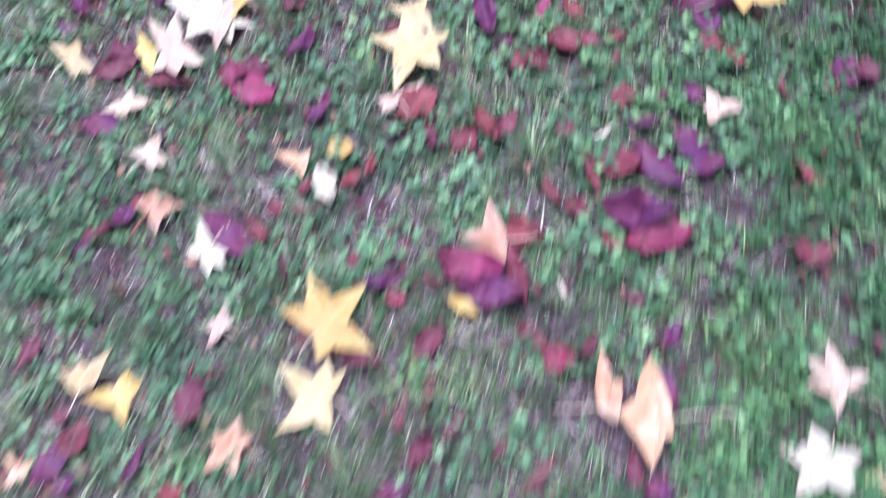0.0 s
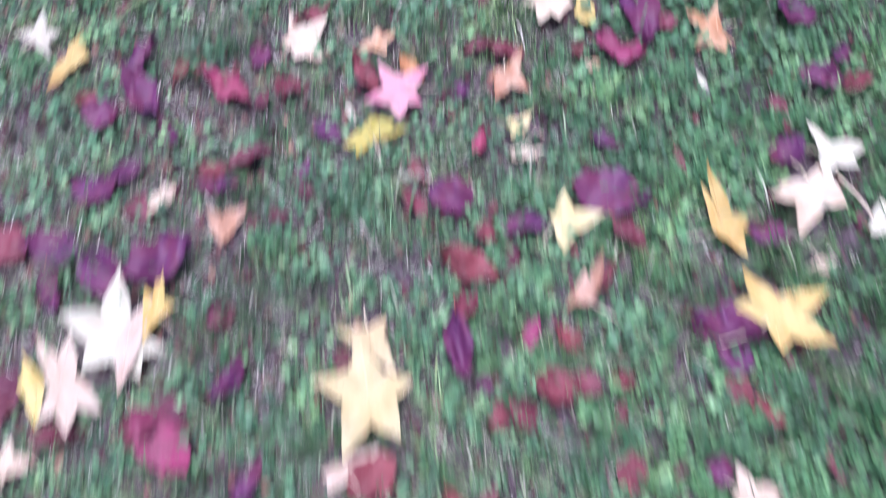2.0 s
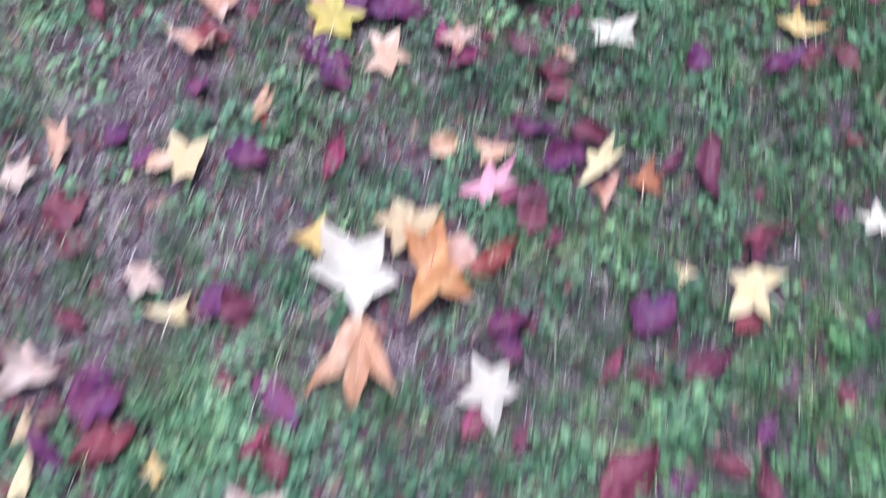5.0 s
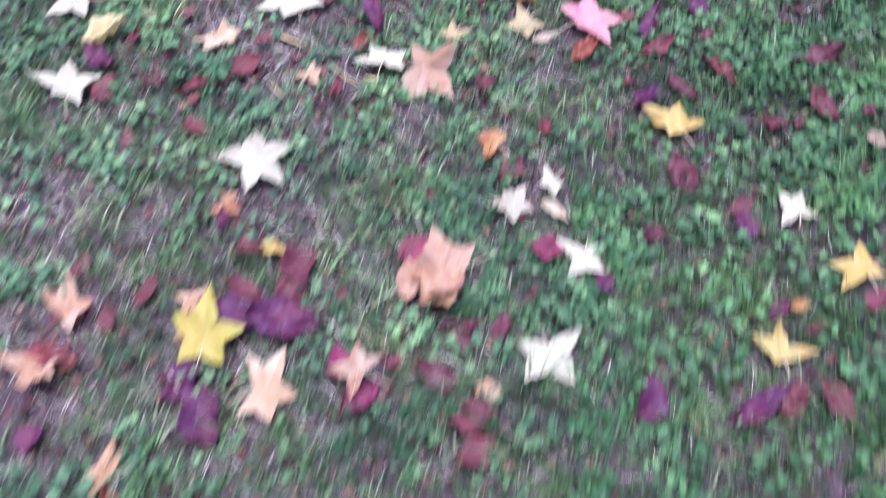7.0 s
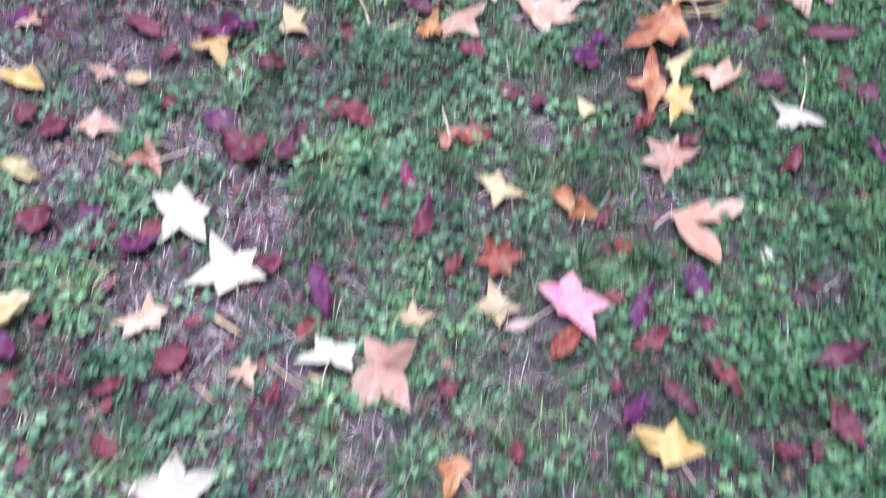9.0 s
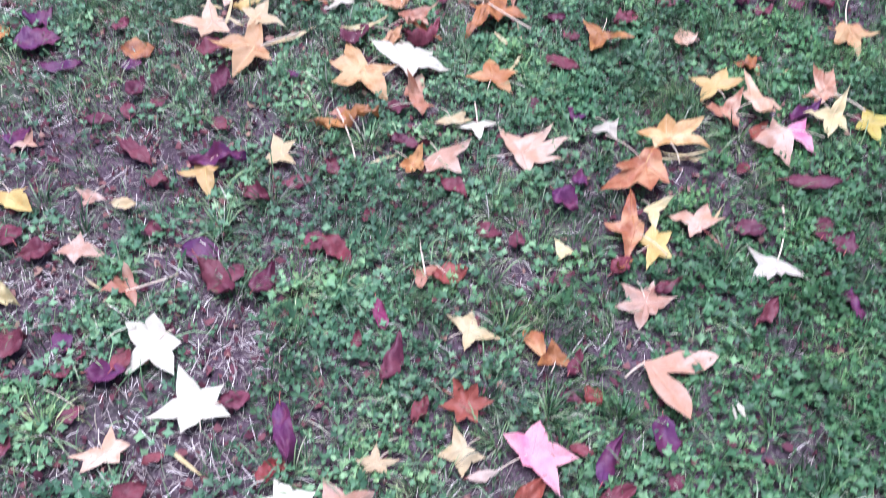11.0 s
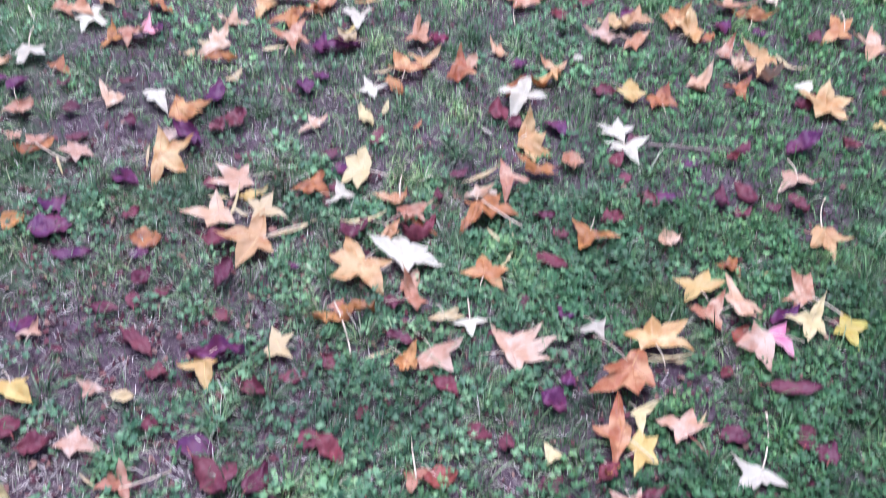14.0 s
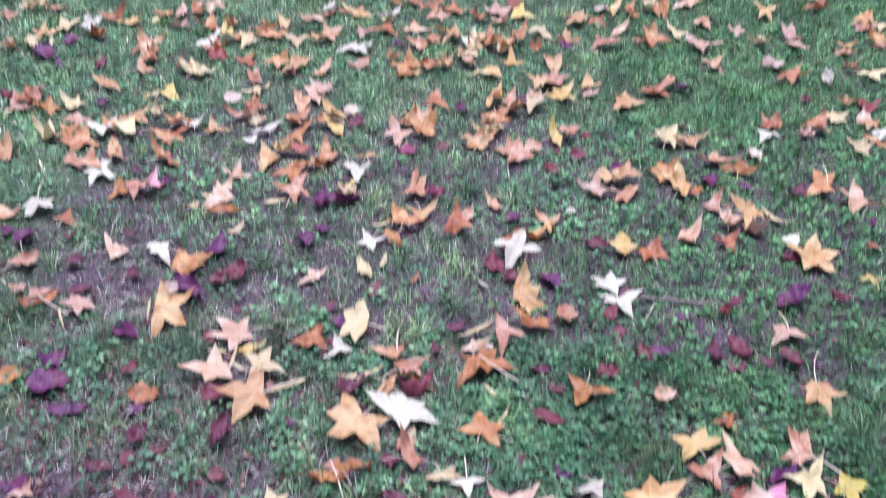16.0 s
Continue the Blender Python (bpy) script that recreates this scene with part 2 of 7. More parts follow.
def drift(x, y, size, shift=0):
    """Smooth noise between 0 and 1 with features of that size in metres."""
    u, v = np.asarray(x) / size + 17.3 + shift * 7.7, np.asarray(y) / size + 5.1 + shift * 3.1
    i, j = np.floor(u).astype(int), np.floor(v).astype(int)
    fu, fv = u - i, v - j
    fu, fv = fu * fu * (3 - 2 * fu), fv * fv * (3 - 2 * fv)
    a, b, c, d = (TABLE[(i + p) % 64, (j + q) % 64] for p, q in ((0, 0), (1, 0), (0, 1), (1, 1)))
    return (a * (1 - fu) + b * fu) * (1 - fv) + (c * (1 - fu) + d * fu) * fv


def rise(x, y):
    """Height of the ground: small humps and hollows, level far off."""
    near = np.exp(-((np.asarray(x) / 14) ** 2) - ((np.asarray(y) - 4) / 18) ** 2)
    return near * (0.014 * (drift(x, y, 0.35) - 0.5) + 0.006 * (drift(x, y, 0.09, 1) - 0.5))


# worn patches of bare earth and dead thatch
WORN = []


def wear(x, y, radius):
    WORN.append((x, y, radius))


wear(-0.67, 0.49, 0.04)
wear(-0.25, 0.62, 0.05)
wear(-0.05, 0.66, 0.02)
wear(0.24, 0.73, 0.04)
wear(-0.04, 0.93, 0.03)
wear(-0.42, 0.95, 0.04)
wear(0.43, 0.95, 0.03)
wear(0.15, 0.98, 0.05)
wear(-0.29, 1.13, 0.04)
wear(-0.29, 1.66, 0.04)
wear(-0.74, 1.80, 0.04)
wear(-0.50, 1.82, 0.04)
wear(-0.58, 1.83, 0.03)
wear(-0.29, 1.97, 0.03)
wear(-0.16, 2.15, 0.03)
wear(0.40, 2.21, 0.03)
wear(-0.78, 2.23, 0.04)
wear(-0.79, 2.26, 0.05)
wear(-0.69, 2.35, 0.07)
wear(-0.85, 2.36, 0.07)
wear(-0.45, 2.36, 0.04)
wear(-0.52, 2.37, 0.07)
wear(-0.57, 2.52, 0.05)
wear(-0.28, 2.56, 0.06)
wear(-0.74, 2.64, 0.11)
wear(-0.34, 2.65, 0.05)
wear(0.43, 2.68, 0.04)
wear(-0.91, 2.71, 0.06)
wear(0.04, 2.73, 0.05)
wear(-0.33, 2.83, 0.04)
wear(-0.03, 2.86, 0.03)
wear(-0.61, 2.99, 0.04)
wear(-0.74, 3.01, 0.06)
wear(-0.32, 3.04, 0.05)
wear(-0.38, 3.08, 0.06)
wear(-0.41, 3.22, 0.05)
wear(-0.33, 3.24, 0.05)
wear(-0.21, 3.25, 0.05)
wear(0.12, 3.33, 0.06)
wear(-0.34, 3.37, 0.05)
wear(0.02, 3.40, 0.03)
wear(-0.46, 3.41, 0.10)
wear(-0.01, 3.43, 0.03)
wear(0.21, 3.44, 0.03)
wear(0.54, 3.47, 0.03)
wear(-0.58, 3.48, 0.05)
wear(-0.41, 3.48, 0.05)
wear(-0.23, 3.53, 0.04)
wear(-0.76, 3.57, 0.05)
wear(0.45, 3.58, 0.04)
wear(0.49, 3.59, 0.04)
wear(-0.47, 3.60, 0.08)
wear(0.47, 3.69, 0.05)
wear(-0.86, 3.71, 0.08)
wear(-0.61, 3.81, 0.06)
wear(0.02, 3.85, 0.04)
wear(-0.78, 3.90, 0.09)
wear(-0.99, 4.01, 0.10)
wear(-0.71, 4.03, 0.06)
wear(0.40, 4.07, 0.04)
wear(-0.32, 4.09, 0.03)
wear(-0.33, 4.11, 0.04)
wear(0.32, 4.15, 0.06)
wear(-0.54, 4.18, 0.04)
wear(-1.13, 4.19, 0.06)
wear(-0.47, 4.25, 0.06)
wear(0.22, 4.32, 0.03)
wear(-1.25, 4.40, 0.07)
wear(0.51, 4.54, 0.03)
wear(-1.24, 4.56, 0.09)
wear(0.52, 4.62, 0.04)
wear(-0.92, 4.64, 0.05)
wear(-1.31, 4.66, 0.10)
wear(-1.14, 4.67, 0.08)
wear(-1.42, 4.70, 0.09)
wear(-0.80, 4.71, 0.07)
wear(-0.76, 4.71, 0.04)
wear(-1.28, 4.78, 0.08)
wear(0.49, 4.79, 0.06)
wear(-0.81, 4.83, 0.05)
wear(0.41, 4.85, 0.04)
wear(-0.33, 4.87, 0.04)
wear(0.37, 4.88, 0.05)
wear(-1.51, 4.91, 0.07)
wear(-0.62, 4.96, 0.04)
wear(-1.20, 4.97, 0.06)
wear(-1.26, 5.10, 0.06)
wear(-1.67, 5.14, 0.07)
wear(0.30, 4.16, 0.06)
wear(0.37, 4.15, 0.04)
wear(0.41, 4.22, 0.03)
wear(-1.48, 5.16, 0.08)


def bare(x, y):
    """How worn the turf is at a place, 0 to 1."""
    x, y = np.asarray(x), np.asarray(y)
    worn = np.zeros(np.broadcast(x, y).shape)
    for cx, cy, r in WORN:
        worn = np.maximum(worn, np.exp(-(((x - cx) ** 2 + (y - cy) ** 2) / (1.25 * r) ** 2) ** 1.4))
    patchy = 0.9 * (drift(x, y, 0.14, 2) - 0.58) + 0.9 * (drift(x, y, 0.05, 3) - 0.5) + 0.5 * (drift(x, y, 0.02, 4) - 0.5)
    far = np.clip((y - 3.9) / 1.2, 0, 1)
    return np.clip((1 - 0.12 * far) * worn + (1 - 0.5 * far) * patchy - 0.3 * np.clip(x / 0.4, 0, 1) + 0.22 * np.clip((-0.25 - x) / 0.4, 0, 1) * (1 - 0.7 * far), 0, 0.94)


def mesh_of(name, points, faces, material, smooth=True):
    me = bpy.data.meshes.new(name)
    me.from_pydata([tuple(p) for p in points], [], faces)
    me.materials.append(material)
    if smooth:
        me.shade_smooth()
    return me


def part(name, me, parent, label=""):
    ob = new(name, me)
    ob.parent = parent
    return tagged(ob, label)


def build_ground():
    inner_x, inner_y = np.arange(-3.6, 2.6, 0.05), np.arange(-0.6, 9.0, 0.05)
    far = np.array([0.3, 0.8, 1.8, 4, 8, 16, 32, 64, 130, 260, 520, 1000])
    xs = np.concatenate([inner_x[0] - far[::-1], inner_x, inner_x[-1] + far])
    ys = np.concatenate([inner_y[0] - far[::-1], inner_y, inner_y[-1] + far])
    gx, gy = np.meshgrid(xs, ys)
    pts = np.stack([gx, gy, rise(gx, gy)], -1).reshape(-1, 3)
    w = len(xs)
    faces = [(j * w + i, j * w + i + 1, (j + 1) * w + i + 1, (j + 1) * w + i) for j in range(len(ys) - 1) for i in range(w - 1)]
    tagged(new("ground", mesh_of("ground", pts, faces, SOIL)), "damp brown earth with thin worn turf", "ground", kind="structure")


build_ground()

# ---- fallen leaves ----
LAID = []  # what lies where: x, y, radius, so that later leaves rest on earlier ones
LOOK = {"cream": "creamy white", "blush": "pale blush pink", "straw": "pale straw yellow", "yellow": "bright yellow", "orange": "warm orange", "peach": "tan peach", "salmon": "salmon pink", "rosy": "dusty rose tan", "gold": "golden tan",
        "magenta": "vivid magenta pink", "crimson": "dull crimson", "red": "deep red", "maroon": "dark maroon", "purple": "dusky purple", "brick": "brick red", "russet": "russet brown", "olive": "olive yellow"}
STATE = ["lying flat", "slightly curled", "curled up", "crumpled and rolled"]


def layer(x, y, r):
    n = sum(1 for a, b, q in LAID if (a - x) ** 2 + (b - y) ** 2 < (0.62 * (r + q)) ** 2)
    LAID.append((x, y, r))
    return min(n, 4)


def bent(t, k):
    """A length t along a strip that is rolled with curvature k: how far it reaches and how high it rises."""
    if abs(k) < 1e-3:
        return t, 0.0
    return math.sin(k * t) / k, (1 - math.cos(k * t)) / k


def tube(name, line, radii, material, sides=5):
    pts, faces = [], []
    for n, (p, r) in enumerate(zip(line, radii)):
        a, b = line[max(n - 1, 0)], line[min(n + 1, len(line) - 1)]
        way = (Vector(b) - Vector(a)).normalized()
        u = way.cross(Vector((0, 0, 1)) if abs(way.z) < 0.9 else Vector((1, 0, 0))).normalized()
        v = way.cross(u)
        pts += [Vector(p) + r * (math.cos(2 * math.pi * k / sides) * u + math.sin(2 * math.pi * k / sides) * v) for k in range(sides)]
    for n in range(len(line) - 1):
        faces += [(n * sides + k, n * sides + (k + 1) % sides, (n + 1) * sides + (k + 1) % sides, (n + 1) * sides + k) for k in range(sides)]
    faces += [tuple(range(sides))[::-1], tuple(range((len(line) - 1) * sides, len(line) * sides))]
    return mesh_of(name, pts, faces, material)


FAR = {"sweetgum": [], "plum": []}  # leaves too far off or too small to pick apart


def gum(x, y, size, heading, colour, curl, tips=None, stem=None, fat=None):
    """A star-shaped sweetgum leaf: size from its middle to the tip of the main lobe, heading of that lobe in degrees.
    curl 0 to 3: flat to crumpled. tips: heading off the main lobe and length of every lobe. stem: the stalk's own heading and length, where it stands out."""
    rng = random.Random(int(abs(x) * 7919 + y * 104729 + size * 1e5))
    if tips is None:
        tips = [(0, 1.0)] + [(s * (a + rng.uniform(-8, 8)), rng.uniform(lo, lo + 0.2)) for a, lo in ((66, 0.8), (134, 0.64)) for s in (-1, 1)]
    tips = sorted(tips)
    count = len(tips)
    # the widest gap between two lobes is where the stalk joins: start behind it
    gaps = [(tips[(k + 1) % count][0] - tips[k][0]) % 360 for k in range(count)]
    k = gaps.index(max(gaps)) + 1
    tips = [(a, r) for a, r in tips[k:]] + [(a + 360, r) for a, r in tips[:k]]
    gaps = gaps[k:] + gaps[:k]
    back = radians(tips[-1][0] + gaps[-1] / 2)
    bulge = fat or rng.uniform(0.03, 0.07)
    sinus = rng.uniform(0.40, 0.49)

    def notch(n):
        """The inner corner behind lobe n."""
        a, r = tips[n % count]
        g = gaps[n % count]
        mid = radians(a + g / 2)
        reach = sinus * min(1.15, (66 / max(g, 30)) ** 0.7) * (0.65 + 0.35 * min(r, tips[(n + 1) % count][1]))
        if n % count == count - 1 and g > 95:
            reach = 0.16
        elif fat:
            reach = 0.2
        return Vector((math.cos(mid), math.sin(mid))) * min(reach, 0.85 * min(r, tips[(n + 1) % count][1]))

    outline, owner = [], []
    steps = (0.0, 0.15, 0.32, 0.5, 0.68, 0.85, 0.95)
    for n, (a, length) in enumerate(tips):
        tip = Vector((math.cos(radians(a)), math.sin(radians(a)))) * length
        sides = []
        for sign, s in ((-1, notch(n - 1)), (1, notch(n))):
            out = Vector((-math.sin(radians(a)), math.cos(radians(a)))) * sign
            sides.append([s.lerp(tip, u) + out * ((tip - s).length * (bulge * (math.sin(math.pi * u ** 1.3) if fat else math.sin(math.pi * u ** 0.75) * (1.5 - 1.5 * u)) + (rng.uniform(-0.014, 0.014) if u else 0))) for u in steps])
        outline += sides[0] + [tip] + sides[1][1:][::-1]
        owner += [n] * (2 * len(steps))
    # further on the leaves have dried longer and stand up more
    if y > 5.0:
        curl = max(curl, rng.choice((0, 1, 1, 2)))
    # every lobe rolls up or down along its length by its own amount
    amount = ((-0.45, 0.6), (-0.6, 1.0), (-0.6, 1.5), (0.6, 1.9))[curl]
    turn = [rng.uniform(*amount) for _ in tips]
    tips = [(a, math.asin(min(0.95, abs(k * r))) / abs(k) if abs(k) > 0.05 else r) for (a, r), k in zip(tips, turn)]
    fold_way, fold = rng.uniform(0, math.pi), (0.12, 0.35, 0.8, 1.3)[curl] * rng.uniform(0.5, 1.1) * rng.choice((1, -1, 1))
    crease = rng.uniform(0.15, 0.5) * (1 if rng.random() < 0.7 else -1)
    sweep = [rng.uniform(-0.10, 0.10) for _ in tips]

    def shaped(p, n):
        """From the flat outline to the curled leaf, in units of its size."""
        a = radians(tips[n][0])
        along, side = p.x * math.cos(a) + p.y * math.sin(a), -p.x * math.sin(a) + p.y * math.cos(a)
        side += sweep[n] * along * along
        reach, up = bent(max(along, 0), turn[n])
        reach += min(along, 0)
        up += crease * abs(side) * min(1, abs(along) * 2)
        q = Vector((reach * math.cos(a) - side * math.sin(a), reach * math.sin(a) + side * math.cos(a)))
        d = q.x * math.cos(fold_way) + q.y * math.sin(fold_way)
        e = -q.x * math.sin(fold_way) + q.y * math.cos(fold_way)
        r2, up2 = bent(abs(d), abs(fold))
        d2 = math.copysign(r2, d)
        z = up + math.copysign(up2, fold)
        z += 0.10 * (1 + 0.7 * curl) * noise.noise(Vector((p.x * 3 + x * 31, p.y * 3 + y * 17, 0)))
        return Vector((d2 * math.cos(fold_way) - e * math.sin(fold_way), d2 * math.sin(fold_way) + e * math.cos(fold_way), z)) * size

    def at(p, n, m=None):
        return shaped(p, n) if m is None or m == n else (shaped(p, n) + shaped(p, m)) / 2

    rings = (0.3, 0.55, 0.78, 1.0)
    total = len(outline)
    pts, flat = [shaped(Vector((0, 0)), 0)], [Vector((0, 0))]
    for f in rings:
        for k, p in enumerate(outline):
            n = owner[k]
            pts.append(at(p * f, n, owner[k - 1] if owner[k - 1] != n else None))
            flat.append(p * f)
    faces, lobe = [], []
    for k in range(total):
        faces.append((0, 1 + k, 1 + (k + 1) % total))
        lobe.append(owner[k])
        for j in range(len(rings) - 1):
            faces.append((1 + j * total + k, 1 + (j + 1) * total + k, 1 + (j + 1) * total + (k + 1) % total, 1 + j * total + (k + 1) % total))
            lobe.append(owner[k])
    lowest = min(p.z for p in pts)
    lean = Euler((radians(rng.gauss(0, 2 + 2 * curl)), radians(rng.gauss(0, 2 + 2 * curl)), radians(heading)))
    level = layer(x, y, size)
    big = "large " if size > 0.078 else "small " if size < 0.045 else ""
    if y > 6.1:
        FAR["sweetgum"].append((Matrix.LocRotScale((x, y, float(rise(x, y)) + 0.015 + 0.006 * level - lowest * 0.65), lean, None), pts, faces, colour, [p.length for p in flat]))
        return
    thing = new("sweetgum_leaf")
    thing.empty_display_size = 0.02
    ground = float(rise(x, y))
    thing.matrix_basis = Matrix.LocRotScale((x, y, ground + 0.015 + 0.006 * level - lowest * 0.65), lean, None)
    shape = "star-shaped" if count > 3 else "three-lobed" if count == 3 else "two-lobed"
    tagged(thing, f"{big}{LOOK[colour]} {shape} sweetgum leaf {STATE[curl]} on grass", "leaf", "fallen sweetgum leaves")
    me = mesh_of("blade", pts, faces, LEAF[colour])
    uv = me.uv_layers.new(name="UVMap")
    for poly, n in zip(me.polygons, lobe):
        a = radians(tips[n][0])
        for li in poly.loop_indices:
            p = flat[me.loops[li].vertex_index]
            uv.data[li].uv = (0.5 - p.x * math.sin(a) + p.y * math.cos(a), p.x * math.cos(a) + p.y * math.sin(a))
    blade = part("blade", me, thing)
    # raised midribs, one along every lobe
    for n, (a, length) in enumerate(tips if y < 4.9 else ()):
        way = Vector((math.cos(radians(a)), math.sin(radians(a))))
        across = Vector((-way.y, way.x))
        vp, vf = [], []
        for u in (0.0, 0.25, 0.5, 0.75, 0.93):
            for s, h in ((-1, 0.002), (0, 0.010), (1, 0.002)):
                vp.append(shaped(way * u * length + across * s * 0.010 * (1.1 - u), n) + Vector((0, 0, h * size)))
        for j in range(4):
            for s in (0, 1):
                vf.append((3 * j + s, 3 * j + 3 + s, 3 * j + 4 + s, 3 * j + 1 + s))
        part("vein", mesh_of("vein", vp, vf, LEAF[colour]), blade)
    # the stalk
    foot = shaped(Vector((math.cos(back), math.sin(back))) * 0.12, 0)
    out, long = (math.degrees(back) + rng.uniform(-18, 18), size * rng.uniform(0.35, 0.85)) if stem is None else (stem[0] - heading, stem[1])
    bow = rng.uniform(-0.25, 0.25)
    line, radii = [], []
    for u in (0, 0.2, 0.4, 0.6, 0.8, 1.0):
        a = radians(out) + bow * u
        line.append(foot + Vector((math.cos(a) * long * u, math.sin(a) * long * u, (lowest - foot.z) * u * 0.6 + 0.004 * math.sin(math.pi * u))))
        radii.append((0.0010 if stem is None else 0.0019) * (1.0 if u < 0.9 else 1.5))
    dark = colour in ("red", "maroon", "purple", "brick") or (colour in ("salmon", "magenta") and rng.random() < 0.5)
    part("petiole", tube("petiole", line, radii, PETIOLE["red" if dark else "pale"]), thing)
    return thing


def plum(x, y, half, heading, colour, width):
    """An oval leaf, folded along its midrib: half its length, heading of its tip, width as a share of its length."""
    rng = random.Random(int(abs(x) * 7919 + y * 104729 + half * 1e5))
    slim = width < 0.3
    fold = 0.1 if slim else rng.uniform(0.0, 0.6) * rng.choice((1, 1, -1))
    roll, twist = rng.uniform(-0.35, 0.8), rng.uniform(-0.4, 0.4)
    crumple = 0.05 if slim else rng.uniform(0.15, 0.6)
    rows, cols = 13, 7
    pts, flat = [], []
    for j in range(rows):
        s = j / (rows - 1)
        w = width * (math.sin(math.pi * min(1, s * 0.98 + 0.012) ** 0.88) ** 0.82) * rng.uniform(0.86, 1.1)
        for k in range(cols):
            v = (k - 3) / 3
            t = 2 * s - 1
            reach, up = bent(t, roll)
            side = v * w
            up += fold * abs(side) + twist * t * side
            up += crumple * noise.noise(Vector((t * 1.6 + x * 40, v * 1.3 + y * 40, 1))) + 0.5 * crumple * noise.noise(Vector((t * 3.7 + x * 40, v * 2.9 + y * 40, 5)))
            reach += 0.25 * crumple * noise.noise(Vector((t * 2 + y * 30, v * 2 + x * 30, 9)))
            side *= 1 + 0.3 * noise.noise(Vector((t * 2.2 + x * 70, v, y * 50)))
            pts.append(Vector((reach, side, up)) * half)
            flat.append((0.5 + v * 0.3, s))
    faces = [(j * cols + k, (j + 1) * cols + k, (j + 1) * cols + k + 1, j * cols + k + 1) for j in range(rows - 1) for k in range(cols - 1)]
    lowest = min(p.z for p in pts)
    level = layer(x, y, half * 0.8)
    rest = Euler((radians(rng.gauss(0, 8)), radians(rng.gauss(0, 6)), radians(heading)))
    stand = Matrix.LocRotScale((x, y, float(rise(x, y)) + 0.016 + 0.005 * level - lowest * 0.8), rest, None)
    if not slim and (y > 4.2 or half < 0.021):
        FAR["plum"].append((stand, pts, faces, colour, [v for _, v in flat]))
        return
    if slim:
        name, label, cat, group = "dry_grass_scrap", f"narrow {LOOK[colour]} dry leaf scrap on the turf", "leaf scrap", "dry scraps"
    else:
        name, cat, group = "plum_leaf", "leaf", "fallen plum leaves"
        form = "broad" if width > 0.5 else "narrow"
        label = f"{form} {LOOK[colour]} oval plum leaf {'folded upward' if fold > 0.4 else 'arched' if fold < 0 else 'resting'} in the grass"
    thing = new(name)
    thing.empty_display_size = 0.01
    thing.matrix_basis = stand
    tagged(thing, label, cat, group)
    me = mesh_of("blade", pts, faces, LEAF[colour])
    uv = me.uv_layers.new(name="UVMap")
    for li, loop in enumerate(me.loops):
        uv.data[li].uv = flat[loop.vertex_index]
    part("blade", me, thing)
    if not slim:
        foot, long = pts[3], half * rng.uniform(0.25, 0.5)
        line = [foot + Vector((0.1 * half - long * u, 0.1 * long * u * u, 0.0006 - 0.002 * u)) for u in (0, 0.5, 1)]
        part("petiole", tube("petiole", line, (0.0009, 0.0008, 0.0009), PETIOLE["red"], 4), thing)
    return thing


plum(-0.613, 0.181, 0.017, 58, "purple", 0.78)
plum(-0.471, 0.187, 0.019, 22, "red", 0.65)
plum(-0.639, 0.207, 0.038, 76, "purple", 0.49)
plum(-0.528, 0.220, 0.027, 84, "purple", 0.32)
plum(-0.188, 0.231, 0.031, 24, "purple", 0.37)
plum(-0.617, 0.238, 0.026, 59, "maroon", 0.72)
plum(-0.651, 0.267, 0.015, 144, "maroon", 0.76)
plum(-0.007, 0.278, 0.030, 52, "red", 0.32)
plum(0.141, 0.280, 0.019, 14, "purple", 0.78)
plum(-0.160, 0.291, 0.028, 66, "maroon", 0.45)
plum(0.110, 0.298, 0.030, -78, "maroon", 0.32)
plum(-0.061, 0.303, 0.016, 40, "maroon", 0.64)
plum(-0.481, 0.308, 0.040, -83, "maroon", 0.52)
plum(-0.123, 0.329, 0.023, 61, "maroon", 0.45)
plum(-0.470, 0.351, 0.012, 33, "red", 0.72)
plum(-0.726, 0.353, 0.024, 81, "maroon", 0.54)
plum(-0.266, 0.402, 0.034, -5, "maroon", 0.33)
plum(0.142, 0.414, 0.030, -58, "purple", 0.49)
plum(-0.547, 0.432, 0.015, -9, "purple", 0.53)
plum(0.000, 0.435, 0.025, -3, "crimson", 0.70)
plum(-0.176, 0.438, 0.027, 62, "maroon", 0.64)
plum(0.037, 0.460, 0.021, 35, "maroon", 0.50)
plum(-0.037, 0.465, 0.030, -28, "maroon", 0.38)
plum(0.150, 0.493, 0.033, 64, "purple", 0.35)
plum(-0.137, 0.496, 0.026, -25, "yellow", 0.47)
plum(-0.232, 0.499, 0.019, -33, "crimson", 0.61)
plum(-0.708, 0.516, 0.014, 7, "purple", 0.78)
plum(0.413, 0.518, 0.014, 85, "maroon", 0.77)
plum(-0.401, 0.520, 0.019, -68, "maroon", 0.36)
plum(-0.254, 0.522, 0.034, 24, "purple", 0.54)
plum(-0.101, 0.522, 0.049, -6, "purple", 0.49)
plum(-0.184, 0.533, 0.018, -4, "maroon", 0.67)
plum(0.098, 0.537, 0.022, -13, "maroon", 0.39)
plum(-0.003, 0.540, 0.020, -62, "cream", 0.16)
plum(-0.704, 0.542, 0.016, 17, "maroon", 0.78)
plum(-0.066, 0.546, 0.044, -69, "red", 0.32)
plum(-0.304, 0.551, 0.015, 45, "maroon", 0.71)
plum(-0.686, 0.553, 0.014, 20, "maroon", 0.67)
plum(-0.133, 0.558, 0.053, -3, "crimson", 0.46)
plum(-0.494, 0.563, 0.056, -34, "purple", 0.42)
plum(-0.666, 0.575, 0.025, 45, "purple", 0.69)
plum(-0.454, 0.577, 0.031, -42, "maroon", 0.39)
plum(-0.651, 0.603, 0.012, -15, "red", 0.78)
